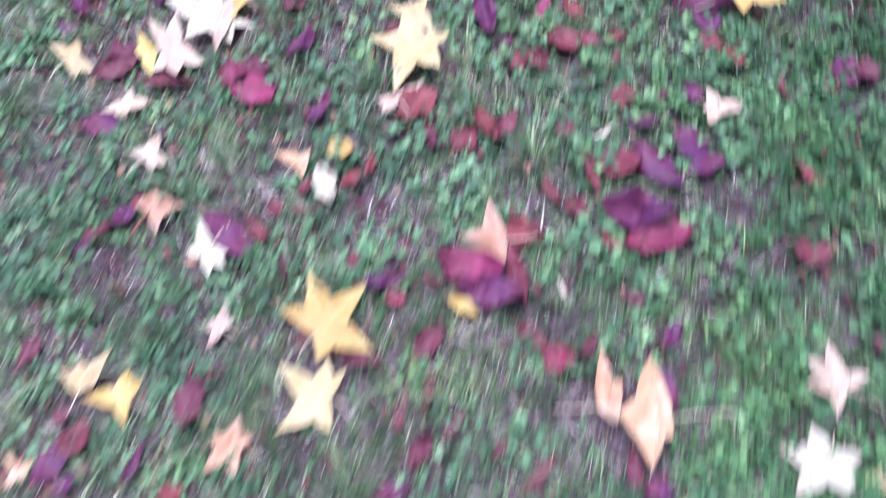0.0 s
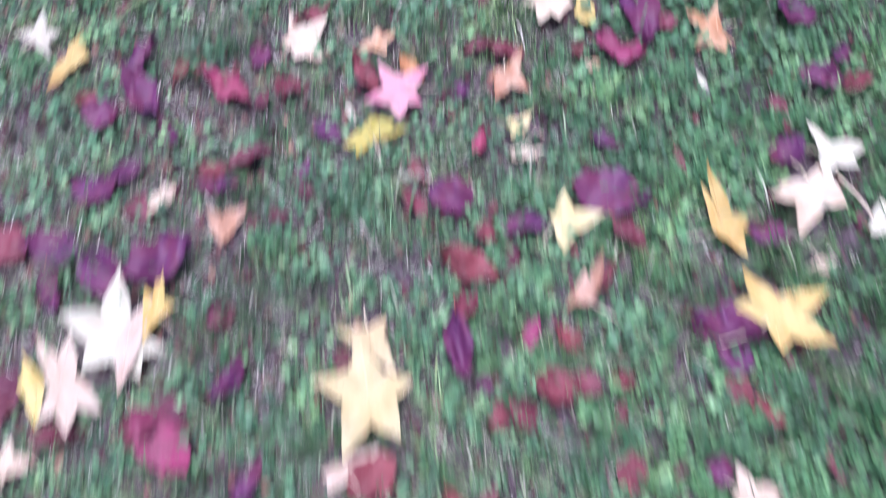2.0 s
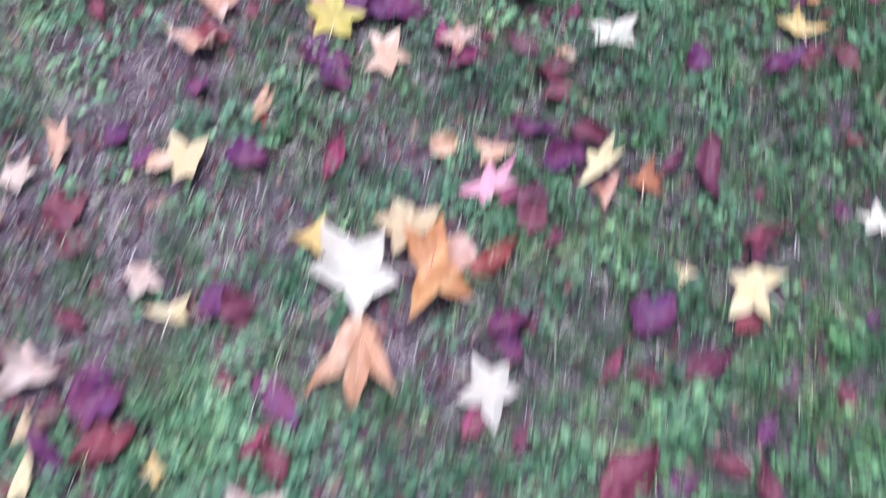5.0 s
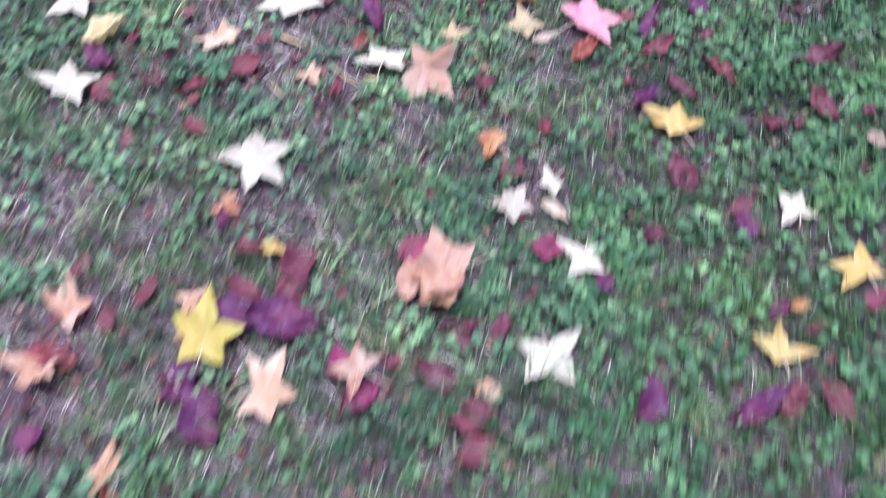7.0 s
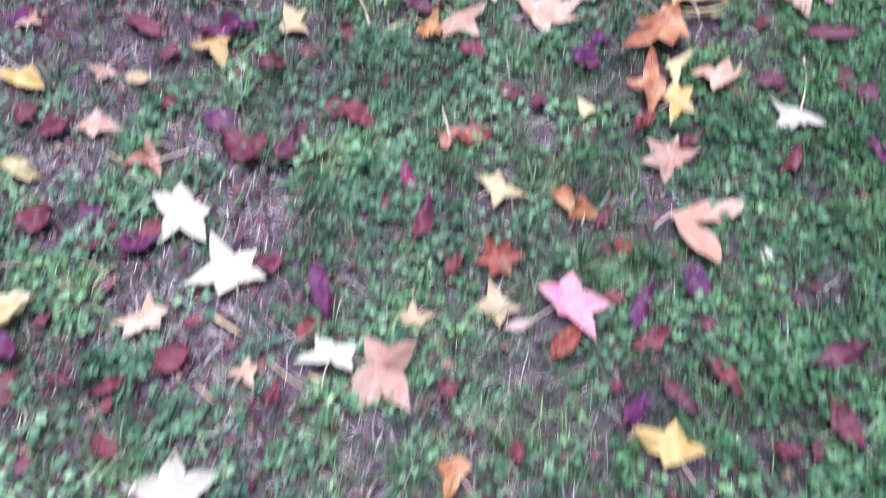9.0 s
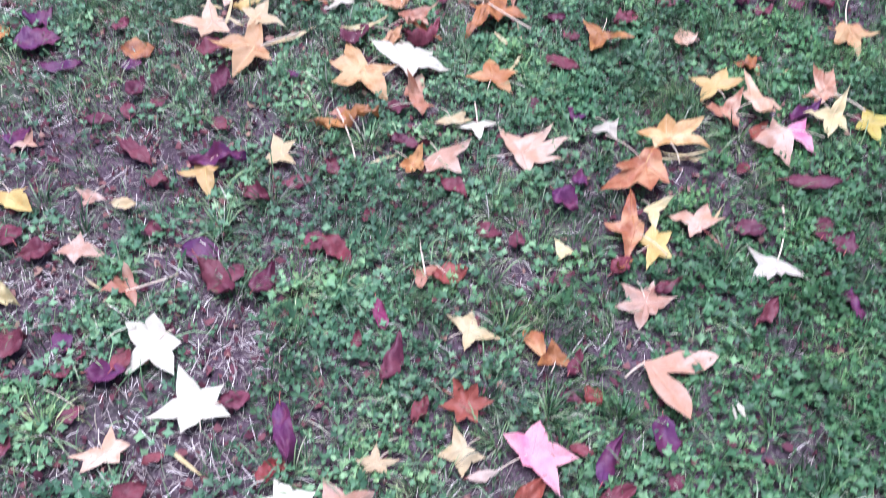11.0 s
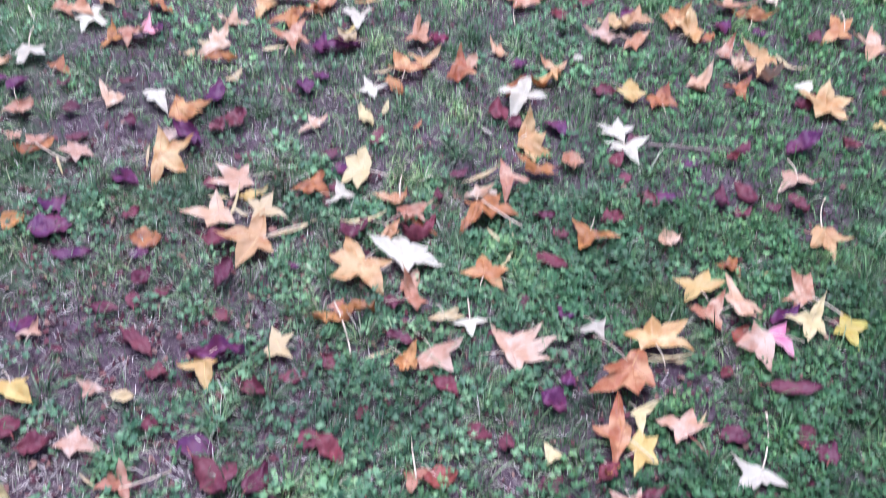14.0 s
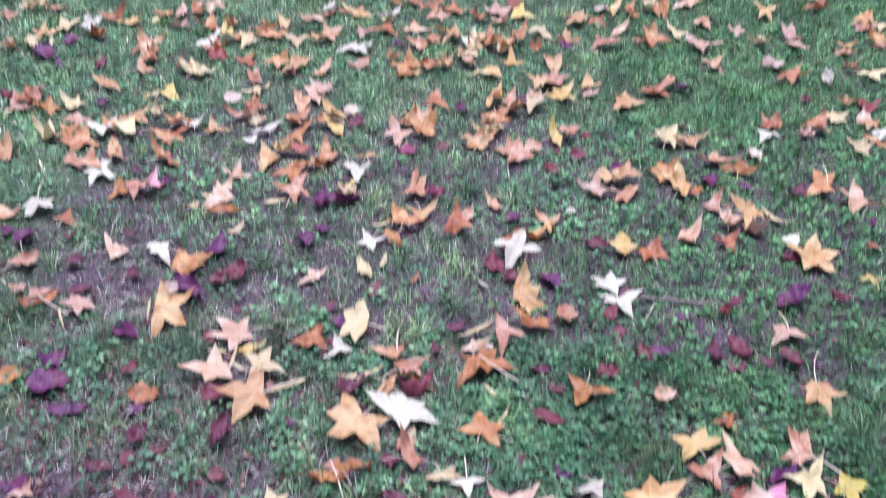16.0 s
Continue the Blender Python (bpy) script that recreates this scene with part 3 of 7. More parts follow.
plum(-0.439, 0.620, 0.017, -51, "maroon", 0.78)
plum(-0.064, 0.621, 0.032, -8, "red", 0.66)
plum(0.061, 0.623, 0.027, -32, "red", 0.35)
plum(-0.400, 0.624, 0.014, -20, "maroon", 0.57)
plum(0.123, 0.637, 0.050, 15, "crimson", 0.49)
plum(0.334, 0.642, 0.030, -16, "maroon", 0.78)
plum(0.062, 0.649, 0.015, -26, "red", 0.68)
plum(-0.402, 0.661, 0.020, 70, "red", 0.40)
plum(-0.369, 0.664, 0.038, -61, "cream", 0.48)
plum(0.095, 0.665, 0.061, -11, "purple", 0.42)
plum(0.006, 0.674, 0.025, -31, "red", 0.53)
plum(-0.335, 0.686, 0.019, 24, "red", 0.62)
plum(-0.037, 0.701, 0.027, -52, "red", 0.37)
plum(-0.310, 0.710, 0.019, 81, "red", 0.48)
plum(-0.363, 0.734, 0.025, 7, "yellow", 0.78)
plum(-0.752, 0.735, 0.040, 12, "purple", 0.46)
plum(0.021, 0.735, 0.031, -62, "red", 0.32)
plum(0.120, 0.758, 0.052, -45, "purple", 0.47)
plum(0.058, 0.760, 0.042, -8, "red", 0.61)
plum(0.193, 0.768, 0.039, 27, "purple", 0.34)
plum(0.330, 0.770, 0.028, -44, "red", 0.36)
plum(-0.227, 0.771, 0.030, -65, "maroon", 0.32)
plum(-0.174, 0.777, 0.028, 59, "red", 0.75)
plum(-0.145, 0.801, 0.033, -51, "red", 0.48)
plum(0.166, 0.802, 0.037, -53, "purple", 0.73)
plum(-0.410, 0.804, 0.037, 71, "purple", 0.33)
plum(-0.116, 0.806, 0.039, 72, "red", 0.41)
plum(0.032, 0.809, 0.023, 50, "cream", 0.23)
plum(-0.023, 0.811, 0.017, 19, "maroon", 0.78)
plum(0.355, 0.817, 0.016, -9, "maroon", 0.78)
plum(-0.670, 0.825, 0.041, 13, "maroon", 0.32)
plum(-0.258, 0.832, 0.037, 46, "red", 0.78)
plum(-0.532, 0.836, 0.061, -37, "crimson", 0.49)
plum(0.087, 0.837, 0.031, -6, "purple", 0.40)
plum(-0.776, 0.841, 0.031, -160, "maroon", 0.56)
plum(-0.567, 0.847, 0.027, 34, "maroon", 0.78)
plum(-0.759, 0.874, 0.031, 45, "maroon", 0.78)
plum(-0.535, 0.881, 0.028, -19, "maroon", 0.73)
plum(0.058, 0.883, 0.025, 90, "maroon", 0.78)
plum(0.165, 0.901, 0.027, 21, "purple", 0.63)
plum(0.305, 0.922, 0.023, -65, "maroon", 0.42)
plum(-0.880, 0.927, 0.020, 0, "purple", 0.73)
plum(-0.115, 0.929, 0.020, 9, "red", 0.78)
plum(-0.467, 0.930, 0.034, 62, "purple", 0.49)
plum(-0.080, 0.932, 0.026, -41, "red", 0.57)
plum(0.370, 0.939, 0.017, 82, "maroon", 0.72)
plum(0.040, 0.950, 0.023, 70, "maroon", 0.34)
plum(0.426, 0.964, 0.028, -72, "maroon", 0.67)
plum(-0.135, 0.966, 0.014, -18, "purple", 0.76)
plum(-0.871, 0.970, 0.032, -47, "purple", 0.38)
plum(0.397, 0.970, 0.029, 68, "purple", 0.78)
plum(-0.042, 0.977, 0.031, -9, "red", 0.78)
plum(-0.326, 0.978, 0.017, 86, "maroon", 0.78)
plum(0.228, 0.985, 0.030, -27, "red", 0.50)
plum(-0.005, 0.987, 0.022, -16, "red", 0.78)
plum(0.041, 0.999, 0.018, 20, "red", 0.57)
plum(0.189, 1.008, 0.022, -24, "red", 0.69)
plum(-0.174, 1.011, 0.049, -74, "purple", 0.42)
plum(-0.499, 1.014, 0.022, 33, "maroon", 0.78)
plum(-0.752, 1.023, 0.039, -62, "purple", 0.37)
plum(-0.927, 1.038, 0.033, 77, "purple", 0.78)
plum(-0.083, 1.040, 0.033, 75, "crimson", 0.32)
plum(-0.029, 1.042, 0.027, -35, "red", 0.44)
plum(0.183, 1.052, 0.029, -31, "purple", 0.75)
plum(-0.683, 1.055, 0.047, -32, "purple", 0.62)
plum(-0.174, 1.074, 0.023, -115, "red", 0.66)
plum(-0.838, 1.083, 0.039, -24, "red", 0.78)
plum(-0.606, 1.083, 0.058, 48, "purple", 0.56)
plum(-0.770, 1.086, 0.053, -8, "purple", 0.52)
plum(0.170, 1.091, 0.048, -6, "purple", 0.60)
plum(0.176, 1.115, 0.019, 70, "purple", 0.78)
plum(-0.178, 1.134, 0.046, -17, "red", 0.50)
plum(0.007, 1.142, 0.028, 66, "red", 0.34)
plum(0.423, 1.156, 0.028, 66, "maroon", 0.78)
plum(-0.661, 1.170, 0.029, 30, "red", 0.78)
plum(-0.643, 1.177, 0.021, 75, "blush", 0.49)
plum(-0.460, 1.180, 0.017, 0, "maroon", 0.53)
plum(-0.738, 1.191, 0.040, 13, "purple", 0.60)
plum(-0.159, 1.191, 0.021, 18, "red", 0.72)
plum(-0.635, 1.196, 0.016, 33, "blush", 0.78)
plum(-0.112, 1.210, 0.039, 15, "purple", 0.45)
plum(0.035, 1.215, 0.029, -37, "maroon", 0.61)
plum(-0.561, 1.216, 0.034, 7, "purple", 0.32)
plum(-0.705, 1.220, 0.030, 38, "purple", 0.58)
plum(-0.432, 1.225, 0.017, -4, "maroon", 0.54)
plum(-0.269, 1.226, 0.035, -47, "red", 0.39)
plum(-0.215, 1.239, 0.039, -13, "purple", 0.74)
plum(-0.574, 1.240, 0.024, 24, "red", 0.61)
plum(0.230, 1.240, 0.031, 8, "purple", 0.70)
plum(-0.525, 1.269, 0.040, 37, "maroon", 0.43)
plum(0.007, 1.280, 0.059, 1, "purple", 0.66)
plum(-0.662, 1.303, 0.034, -45, "purple", 0.38)
plum(0.408, 1.317, 0.028, 78, "maroon", 0.60)
plum(-0.776, 1.321, 0.033, 1, "purple", 0.78)
plum(-0.421, 1.333, 0.028, -30, "purple", 0.57)
plum(0.103, 1.345, 0.022, -66, "red", 0.36)
plum(-0.812, 1.349, 0.024, 13, "red", 0.40)
plum(-0.722, 1.363, 0.060, -47, "purple", 0.39)
plum(-0.001, 1.368, 0.029, -15, "purple", 0.44)
plum(-0.394, 1.372, 0.024, -57, "cream", 0.21)
plum(0.254, 1.377, 0.034, 44, "purple", 0.62)
plum(-0.535, 1.381, 0.018, 71, "maroon", 0.68)
plum(-0.589, 1.387, 0.052, -31, "crimson", 0.40)
plum(-0.492, 1.401, 0.032, 11, "red", 0.41)
plum(-0.675, 1.417, 0.022, 77, "red", 0.46)
plum(-0.633, 1.421, 0.021, -2, "maroon", 0.50)
plum(-0.256, 1.428, 0.011, 72, "maroon", 0.78)
plum(-0.235, 1.432, 0.019, 14, "purple", 0.78)
plum(-0.747, 1.433, 0.039, 62, "purple", 0.51)
plum(-0.381, 1.440, 0.046, -55, "red", 0.35)
plum(0.243, 1.456, 0.017, -35, "maroon", 0.78)
plum(-0.557, 1.460, 0.025, 124, "purple", 0.78)
plum(-0.314, 1.466, 0.031, -43, "orange", 0.46)
plum(0.133, 1.468, 0.014, 70, "purple", 0.78)
plum(0.133, 1.490, 0.020, -60, "cream", 0.27)
plum(-0.038, 1.506, 0.015, 16, "salmon", 0.71)
plum(0.305, 1.511, 0.038, 10, "purple", 0.54)
plum(-0.169, 1.512, 0.031, -11, "red", 0.51)
plum(0.358, 1.514, 0.026, 33, "red", 0.65)
plum(-0.216, 1.519, 0.027, 32, "maroon", 0.38)
plum(-0.058, 1.533, 0.015, -30, "red", 0.78)
plum(0.004, 1.534, 0.045, -21, "crimson", 0.55)
plum(-0.490, 1.546, 0.036, 43, "red", 0.40)
plum(0.368, 1.562, 0.015, 64, "maroon", 0.78)
plum(0.340, 1.563, 0.018, -24, "purple", 0.78)
plum(-0.889, 1.575, 0.046, -91, "blush", 0.62)
plum(0.073, 1.599, 0.022, 38, "red", 0.72)
plum(-0.056, 1.607, 0.033, -73, "yellow", 0.47)
plum(0.029, 1.609, 0.060, -74, "purple", 0.47)
plum(-0.218, 1.620, 0.025, 72, "maroon", 0.32)
plum(-0.854, 1.625, 0.041, -19, "maroon", 0.65)
plum(0.268, 1.632, 0.036, -45, "purple", 0.72)
plum(-0.336, 1.652, 0.011, 87, "red", 0.78)
plum(0.099, 1.665, 0.028, -7, "maroon", 0.53)
plum(-0.579, 1.669, 0.022, -3, "red", 0.57)
plum(0.005, 1.695, 0.048, 82, "purple", 0.32)
plum(-0.324, 1.708, 0.026, 81, "maroon", 0.54)
plum(-0.268, 1.712, 0.026, 59, "red", 0.77)
plum(0.019, 1.720, 0.016, -7, "purple", 0.70)
plum(-0.353, 1.722, 0.049, 89, "maroon", 0.32)
plum(-0.105, 1.728, 0.038, 50, "purple", 0.74)
plum(-0.467, 1.762, 0.021, 108, "maroon", 0.78)
plum(-0.398, 1.765, 0.028, 20, "maroon", 0.47)
plum(0.006, 1.785, 0.028, 96, "maroon", 0.39)
plum(-0.750, 1.788, 0.016, 61, "maroon", 0.67)
plum(-0.329, 1.796, 0.029, -8, "maroon", 0.69)
plum(0.394, 1.796, 0.018, 113, "red", 0.78)
plum(-0.599, 1.800, 0.037, 74, "maroon", 0.33)
plum(0.275, 1.802, 0.039, -74, "red", 0.35)
plum(0.205, 1.810, 0.049, -83, "purple", 0.47)
plum(-0.146, 1.812, 0.031, 49, "maroon", 0.50)
plum(-0.155, 1.841, 0.035, -56, "maroon", 0.38)
plum(-0.356, 1.844, 0.048, 29, "red", 0.36)
plum(-0.448, 1.848, 0.033, -7, "red", 0.58)
plum(-0.752, 1.860, 0.017, 48, "maroon", 0.78)
plum(-0.699, 1.869, 0.037, 56, "red", 0.51)
plum(-0.783, 1.873, 0.064, 62, "purple", 0.33)
plum(-0.728, 1.924, 0.017, 49, "red", 0.65)
plum(0.350, 1.925, 0.044, -32, "red", 0.41)
plum(-0.107, 1.945, 0.025, 32, "red", 0.59)
plum(0.106, 1.965, 0.027, 24, "maroon", 0.74)
plum(-0.679, 1.972, 0.055, -49, "purple", 0.33)
plum(0.296, 1.978, 0.026, -53, "purple", 0.70)
plum(0.102, 1.995, 0.033, 26, "purple", 0.77)
plum(-0.607, 1.997, 0.047, 37, "red", 0.49)
plum(-0.376, 2.000, 0.036, -50, "maroon", 0.54)
plum(-0.630, 2.027, 0.024, 46, "maroon", 0.71)
plum(-0.409, 2.029, 0.029, 54, "crimson", 0.47)
plum(0.088, 2.035, 0.057, 49, "red", 0.51)
plum(-0.754, 2.036, 0.016, 114, "maroon", 0.78)
plum(0.153, 2.037, 0.038, 29, "purple", 0.48)
plum(0.272, 2.037, 0.042, -70, "maroon", 0.32)
plum(-0.703, 2.038, 0.024, 93, "maroon", 0.78)
plum(-0.637, 2.056, 0.042, 15, "purple", 0.78)
plum(0.235, 2.072, 0.040, -11, "maroon", 0.32)
plum(-0.055, 2.073, 0.021, 63, "maroon", 0.55)
plum(-0.393, 2.087, 0.051, -42, "purple", 0.45)
plum(-0.116, 2.091, 0.027, 59, "crimson", 0.66)
plum(-0.654, 2.092, 0.029, 19, "purple", 0.78)
plum(-0.814, 2.099, 0.033, 60, "maroon", 0.77)
plum(-0.465, 2.101, 0.028, -38, "red", 0.46)
plum(0.278, 2.133, 0.030, 61, "purple", 0.38)
plum(-0.722, 2.178, 0.031, -29, "maroon", 0.46)
plum(0.115, 2.188, 0.022, -21, "maroon", 0.50)
plum(0.386, 2.191, 0.020, -65, "maroon", 0.69)
plum(0.308, 2.197, 0.019, 94, "purple", 0.78)
plum(0.065, 2.197, 0.031, 64, "red", 0.32)
plum(-0.082, 2.205, 0.026, 103, "purple", 0.78)
plum(0.197, 2.213, 0.040, 30, "maroon", 0.44)
plum(-0.479, 2.218, 0.034, 128, "maroon", 0.78)
plum(-0.514, 2.232, 0.033, 65, "purple", 0.75)
plum(-0.703, 2.240, 0.016, 48, "red", 0.63)
plum(-0.087, 2.244, 0.034, 17, "purple", 0.65)
plum(-0.053, 2.245, 0.014, 18, "maroon", 0.69)
plum(0.259, 2.284, 0.027, 37, "red", 0.64)
plum(0.123, 2.288, 0.049, 52, "purple", 0.62)
plum(-0.758, 2.300, 0.029, -10, "maroon", 0.78)
plum(0.436, 2.312, 0.018, 57, "purple", 0.55)
plum(-0.002, 2.321, 0.014, 56, "maroon", 0.62)
plum(-0.116, 2.349, 0.046, 46, "brick", 0.39)
plum(-0.172, 2.356, 0.038, -30, "salmon", 0.77)
plum(-0.799, 2.361, 0.040, 113, "maroon", 0.78)
plum(-0.028, 2.401, 0.021, 50, "maroon", 0.59)
plum(0.279, 2.405, 0.020, 53, "maroon", 0.57)
plum(-0.065, 2.433, 0.031, 81, "maroon", 0.78)
plum(0.288, 2.438, 0.046, 35, "red", 0.32)
plum(-0.668, 2.469, 0.028, -14, "salmon", 0.78)
plum(-0.067, 2.470, 0.031, 81, "maroon", 0.78)
plum(-0.103, 2.476, 0.027, 59, "crimson", 0.46)
plum(-0.702, 2.484, 0.029, 74, "purple", 0.52)
plum(-0.536, 2.500, 0.043, -16, "purple", 0.60)
plum(-0.391, 2.513, 0.050, 85, "crimson", 0.32)
plum(0.287, 2.514, 0.016, 58, "maroon", 0.60)
plum(-0.760, 2.517, 0.027, 56, "purple", 0.71)
plum(-0.020, 2.552, 0.038, 16, "purple", 0.69)
plum(0.206, 2.553, 0.064, -89, "maroon", 0.35)
plum(-0.218, 2.554, 0.028, 44, "salmon", 0.78)
plum(-0.510, 2.562, 0.024, -50, "brick", 0.44)
plum(0.151, 2.564, 0.028, 60, "maroon", 0.35)
plum(0.017, 2.601, 0.035, -4, "maroon", 0.53)
plum(-0.072, 2.607, 0.044, -2, "purple", 0.35)
plum(0.447, 2.640, 0.019, -40, "red", 0.68)
plum(-0.653, 2.642, 0.025, 93, "purple", 0.78)
plum(-0.423, 2.681, 0.035, -33, "purple", 0.70)
plum(-0.036, 2.692, 0.030, 45, "red", 0.72)
plum(-0.427, 2.716, 0.037, -32, "purple", 0.58)
plum(-0.053, 2.729, 0.034, 7, "red", 0.60)
plum(-0.466, 2.733, 0.027, 42, "purple", 0.66)
plum(-0.207, 2.750, 0.034, 49, "crimson", 0.59)
plum(-0.037, 2.753, 0.026, -8, "maroon", 0.47)
plum(-0.667, 2.758, 0.050, -6, "red", 0.40)
plum(-0.465, 2.758, 0.028, 16, "purple", 0.57)
plum(-0.029, 2.782, 0.022, -17, "salmon", 0.76)
plum(0.198, 2.787, 0.032, 43, "purple", 0.69)
plum(-0.101, 2.795, 0.037, -32, "maroon", 0.52)
plum(-0.246, 2.798, 0.027, 105, "crimson", 0.71)
plum(0.345, 2.801, 0.055, 40, "purple", 0.32)
plum(-0.888, 2.803, 0.033, 116, "red", 0.49)
plum(-0.808, 2.805, 0.020, -32, "maroon", 0.57)
plum(0.392, 2.809, 0.023, 37, "maroon", 0.68)
plum(-0.171, 2.811, 0.019, 0, "maroon", 0.46)
plum(0.204, 2.819, 0.027, 43, "purple", 0.66)
plum(0.452, 2.820, 0.033, -61, "maroon", 0.57)
plum(0.395, 2.829, 0.022, 32, "maroon", 0.63)
plum(-0.604, 2.832, 0.025, 104, "maroon", 0.65)
plum(0.210, 2.846, 0.017, 67, "maroon", 0.49)
plum(-0.078, 2.857, 0.021, 7, "maroon", 0.78)
plum(-0.340, 2.858, 0.058, 2, "purple", 0.53)
plum(-0.415, 2.864, 0.038, -26, "purple", 0.76)
plum(-0.096, 2.878, 0.016, 17, "maroon", 0.56)
plum(-0.066, 2.881, 0.014, 17, "maroon", 0.68)
plum(-0.560, 2.886, 0.028, 77, "red", 0.44)
plum(-0.020, 2.888, 0.031, 77, "maroon", 0.47)
plum(-0.408, 2.896, 0.038, -26, "maroon", 0.40)
plum(-0.265, 2.915, 0.010, 57, "maroon", 0.78)
plum(-0.339, 2.915, 0.030, 52, "maroon", 0.78)
plum(-0.673, 2.919, 0.022, 82, "maroon", 0.59)
plum(-0.116, 2.930, 0.041, 45, "salmon", 0.78)
plum(0.437, 2.936, 0.021, 27, "maroon", 0.50)
plum(-0.166, 2.939, 0.033, 95, "salmon", 0.61)
plum(0.382, 2.957, 0.023, 49, "purple", 0.56)
plum(-0.341, 2.958, 0.033, 48, "maroon", 0.78)
plum(-0.422, 2.970, 0.025, 12, "maroon", 0.63)
plum(0.126, 2.971, 0.019, -49, "purple", 0.78)
plum(0.415, 2.971, 0.017, 16, "orange", 0.54)
plum(-0.383, 2.977, 0.029, -4, "yellow", 0.47)
plum(0.524, 2.992, 0.022, 44, "crimson", 0.77)
plum(-0.166, 3.001, 0.028, 44, "crimson", 0.78)
plum(-0.474, 3.017, 0.020, 92, "purple", 0.49)
plum(0.037, 3.020, 0.028, -5, "crimson", 0.74)
plum(0.200, 3.074, 0.020, -2, "maroon", 0.78)
plum(0.045, 3.093, 0.028, -32, "blush", 0.33)
plum(0.171, 3.099, 0.013, 18, "red", 0.78)
plum(0.343, 3.107, 0.025, 98, "purple", 0.78)
plum(0.336, 3.139, 0.023, 37, "maroon", 0.65)
plum(-0.677, 3.152, 0.024, 22, "maroon", 0.54)
plum(-0.029, 3.167, 0.027, 59, "maroon", 0.66)
plum(0.246, 3.188, 0.036, -64, "maroon", 0.65)
plum(-0.568, 3.194, 0.024, 150, "red", 0.78)
plum(-0.585, 3.257, 0.014, 67, "red", 0.71)
plum(0.016, 3.259, 0.016, 105, "red", 0.78)
plum(-0.746, 3.260, 0.030, 75, "maroon", 0.78)
plum(-0.591, 3.285, 0.031, 41, "red", 0.33)
plum(0.556, 3.285, 0.019, -24, "blush", 0.78)
plum(-0.666, 3.285, 0.027, -4, "maroon", 0.35)
plum(-0.450, 3.296, 0.025, -36, "straw", 0.08)
plum(-0.346, 3.303, 0.024, 80, "red", 0.44)
plum(0.394, 3.308, 0.027, 6, "maroon", 0.45)
plum(0.437, 3.313, 0.023, 65, "maroon", 0.40)
plum(-0.776, 3.327, 0.036, -25, "purple", 0.60)
plum(-0.334, 3.335, 0.037, -32, "straw", 0.05)
plum(-0.290, 3.338, 0.014, -12, "straw", 0.20)
plum(-0.512, 3.343, 0.032, 40, "red", 0.68)
plum(-0.092, 3.343, 0.021, 97, "red", 0.73)
plum(0.185, 3.346, 0.032, 55, "purple", 0.51)
plum(0.552, 3.349, 0.018, 64, "maroon", 0.59)
plum(0.482, 3.352, 0.037, -60, "maroon", 0.56)
plum(0.248, 3.370, 0.034, -46, "maroon", 0.39)
plum(0.157, 3.377, 0.012, -33, "maroon", 0.78)
plum(-0.730, 3.383, 0.023, 94, "maroon", 0.51)
plum(0.473, 3.383, 0.016, -47, "maroon", 0.78)
plum(-0.782, 3.386, 0.044, 51, "straw", 0.64)
plum(-0.123, 3.389, 0.020, 61, "maroon", 0.54)
plum(-0.498, 3.408, 0.019, 35, "red", 0.45)
plum(0.308, 3.412, 0.041, -47, "red", 0.38)
plum(-0.318, 3.414, 0.022, 70, "brick", 0.64)
plum(-0.454, 3.414, 0.051, -30, "straw", 0.07)
plum(-0.299, 3.429, 0.014, -15, "brick", 0.62)
plum(0.079, 3.442, 0.040, 57, "brick", 0.44)
plum(-0.658, 3.458, 0.020, 45, "red", 0.65)
plum(0.205, 3.460, 0.032, 33, "red", 0.54)
plum(0.005, 3.462, 0.026, 20, "blush", 0.32)
plum(0.479, 3.464, 0.047, 21, "maroon", 0.37)
plum(-0.308, 3.477, 0.055, -67, "purple", 0.32)
plum(0.292, 3.497, 0.017, 49, "maroon", 0.65)
plum(0.189, 3.514, 0.047, 73, "purple", 0.32)
plum(-0.404, 3.526, 0.027, 31, "red", 0.59)
plum(0.148, 3.527, 0.020, -18, "red", 0.50)
plum(-0.704, 3.530, 0.021, 25, "maroon", 0.58)
plum(-0.625, 3.535, 0.037, 13, "purple", 0.54)
plum(-0.940, 3.550, 0.030, 41, "blush", 0.78)
plum(-0.109, 3.557, 0.024, 72, "red", 0.55)
plum(-0.612, 3.562, 0.025, 76, "red", 0.61)
plum(-0.811, 3.566, 0.039, 18, "maroon", 0.72)
plum(0.273, 3.568, 0.040, -83, "purple", 0.51)
plum(-0.730, 3.585, 0.022, 141, "purple", 0.78)
plum(0.123, 3.617, 0.017, -15, "maroon", 0.64)
plum(0.160, 3.625, 0.020, -46, "brick", 0.69)
plum(0.382, 3.630, 0.016, -74, "cream", 0.24)
plum(-0.169, 3.633, 0.049, 83, "maroon", 0.32)
plum(0.390, 3.638, 0.015, -60, "cream", 0.30)
plum(-0.877, 3.657, 0.048, -19, "straw", 0.32)
plum(-0.239, 3.667, 0.021, 87, "red", 0.43)
plum(0.128, 3.677, 0.029, 73, "maroon", 0.39)
plum(-0.723, 3.707, 0.027, -23, "straw", 0.10)
plum(0.057, 3.710, 0.034, -57, "orange", 0.47)
plum(-0.209, 3.726, 0.033, -64, "crimson", 0.46)
plum(-0.509, 3.749, 0.054, -36, "maroon", 0.46)
plum(-0.857, 3.761, 0.032, 22, "maroon", 0.78)
plum(-0.428, 3.761, 0.039, 78, "maroon", 0.57)
plum(-0.484, 3.769, 0.023, 65, "maroon", 0.73)
plum(-0.928, 3.788, 0.033, 145, "red", 0.78)
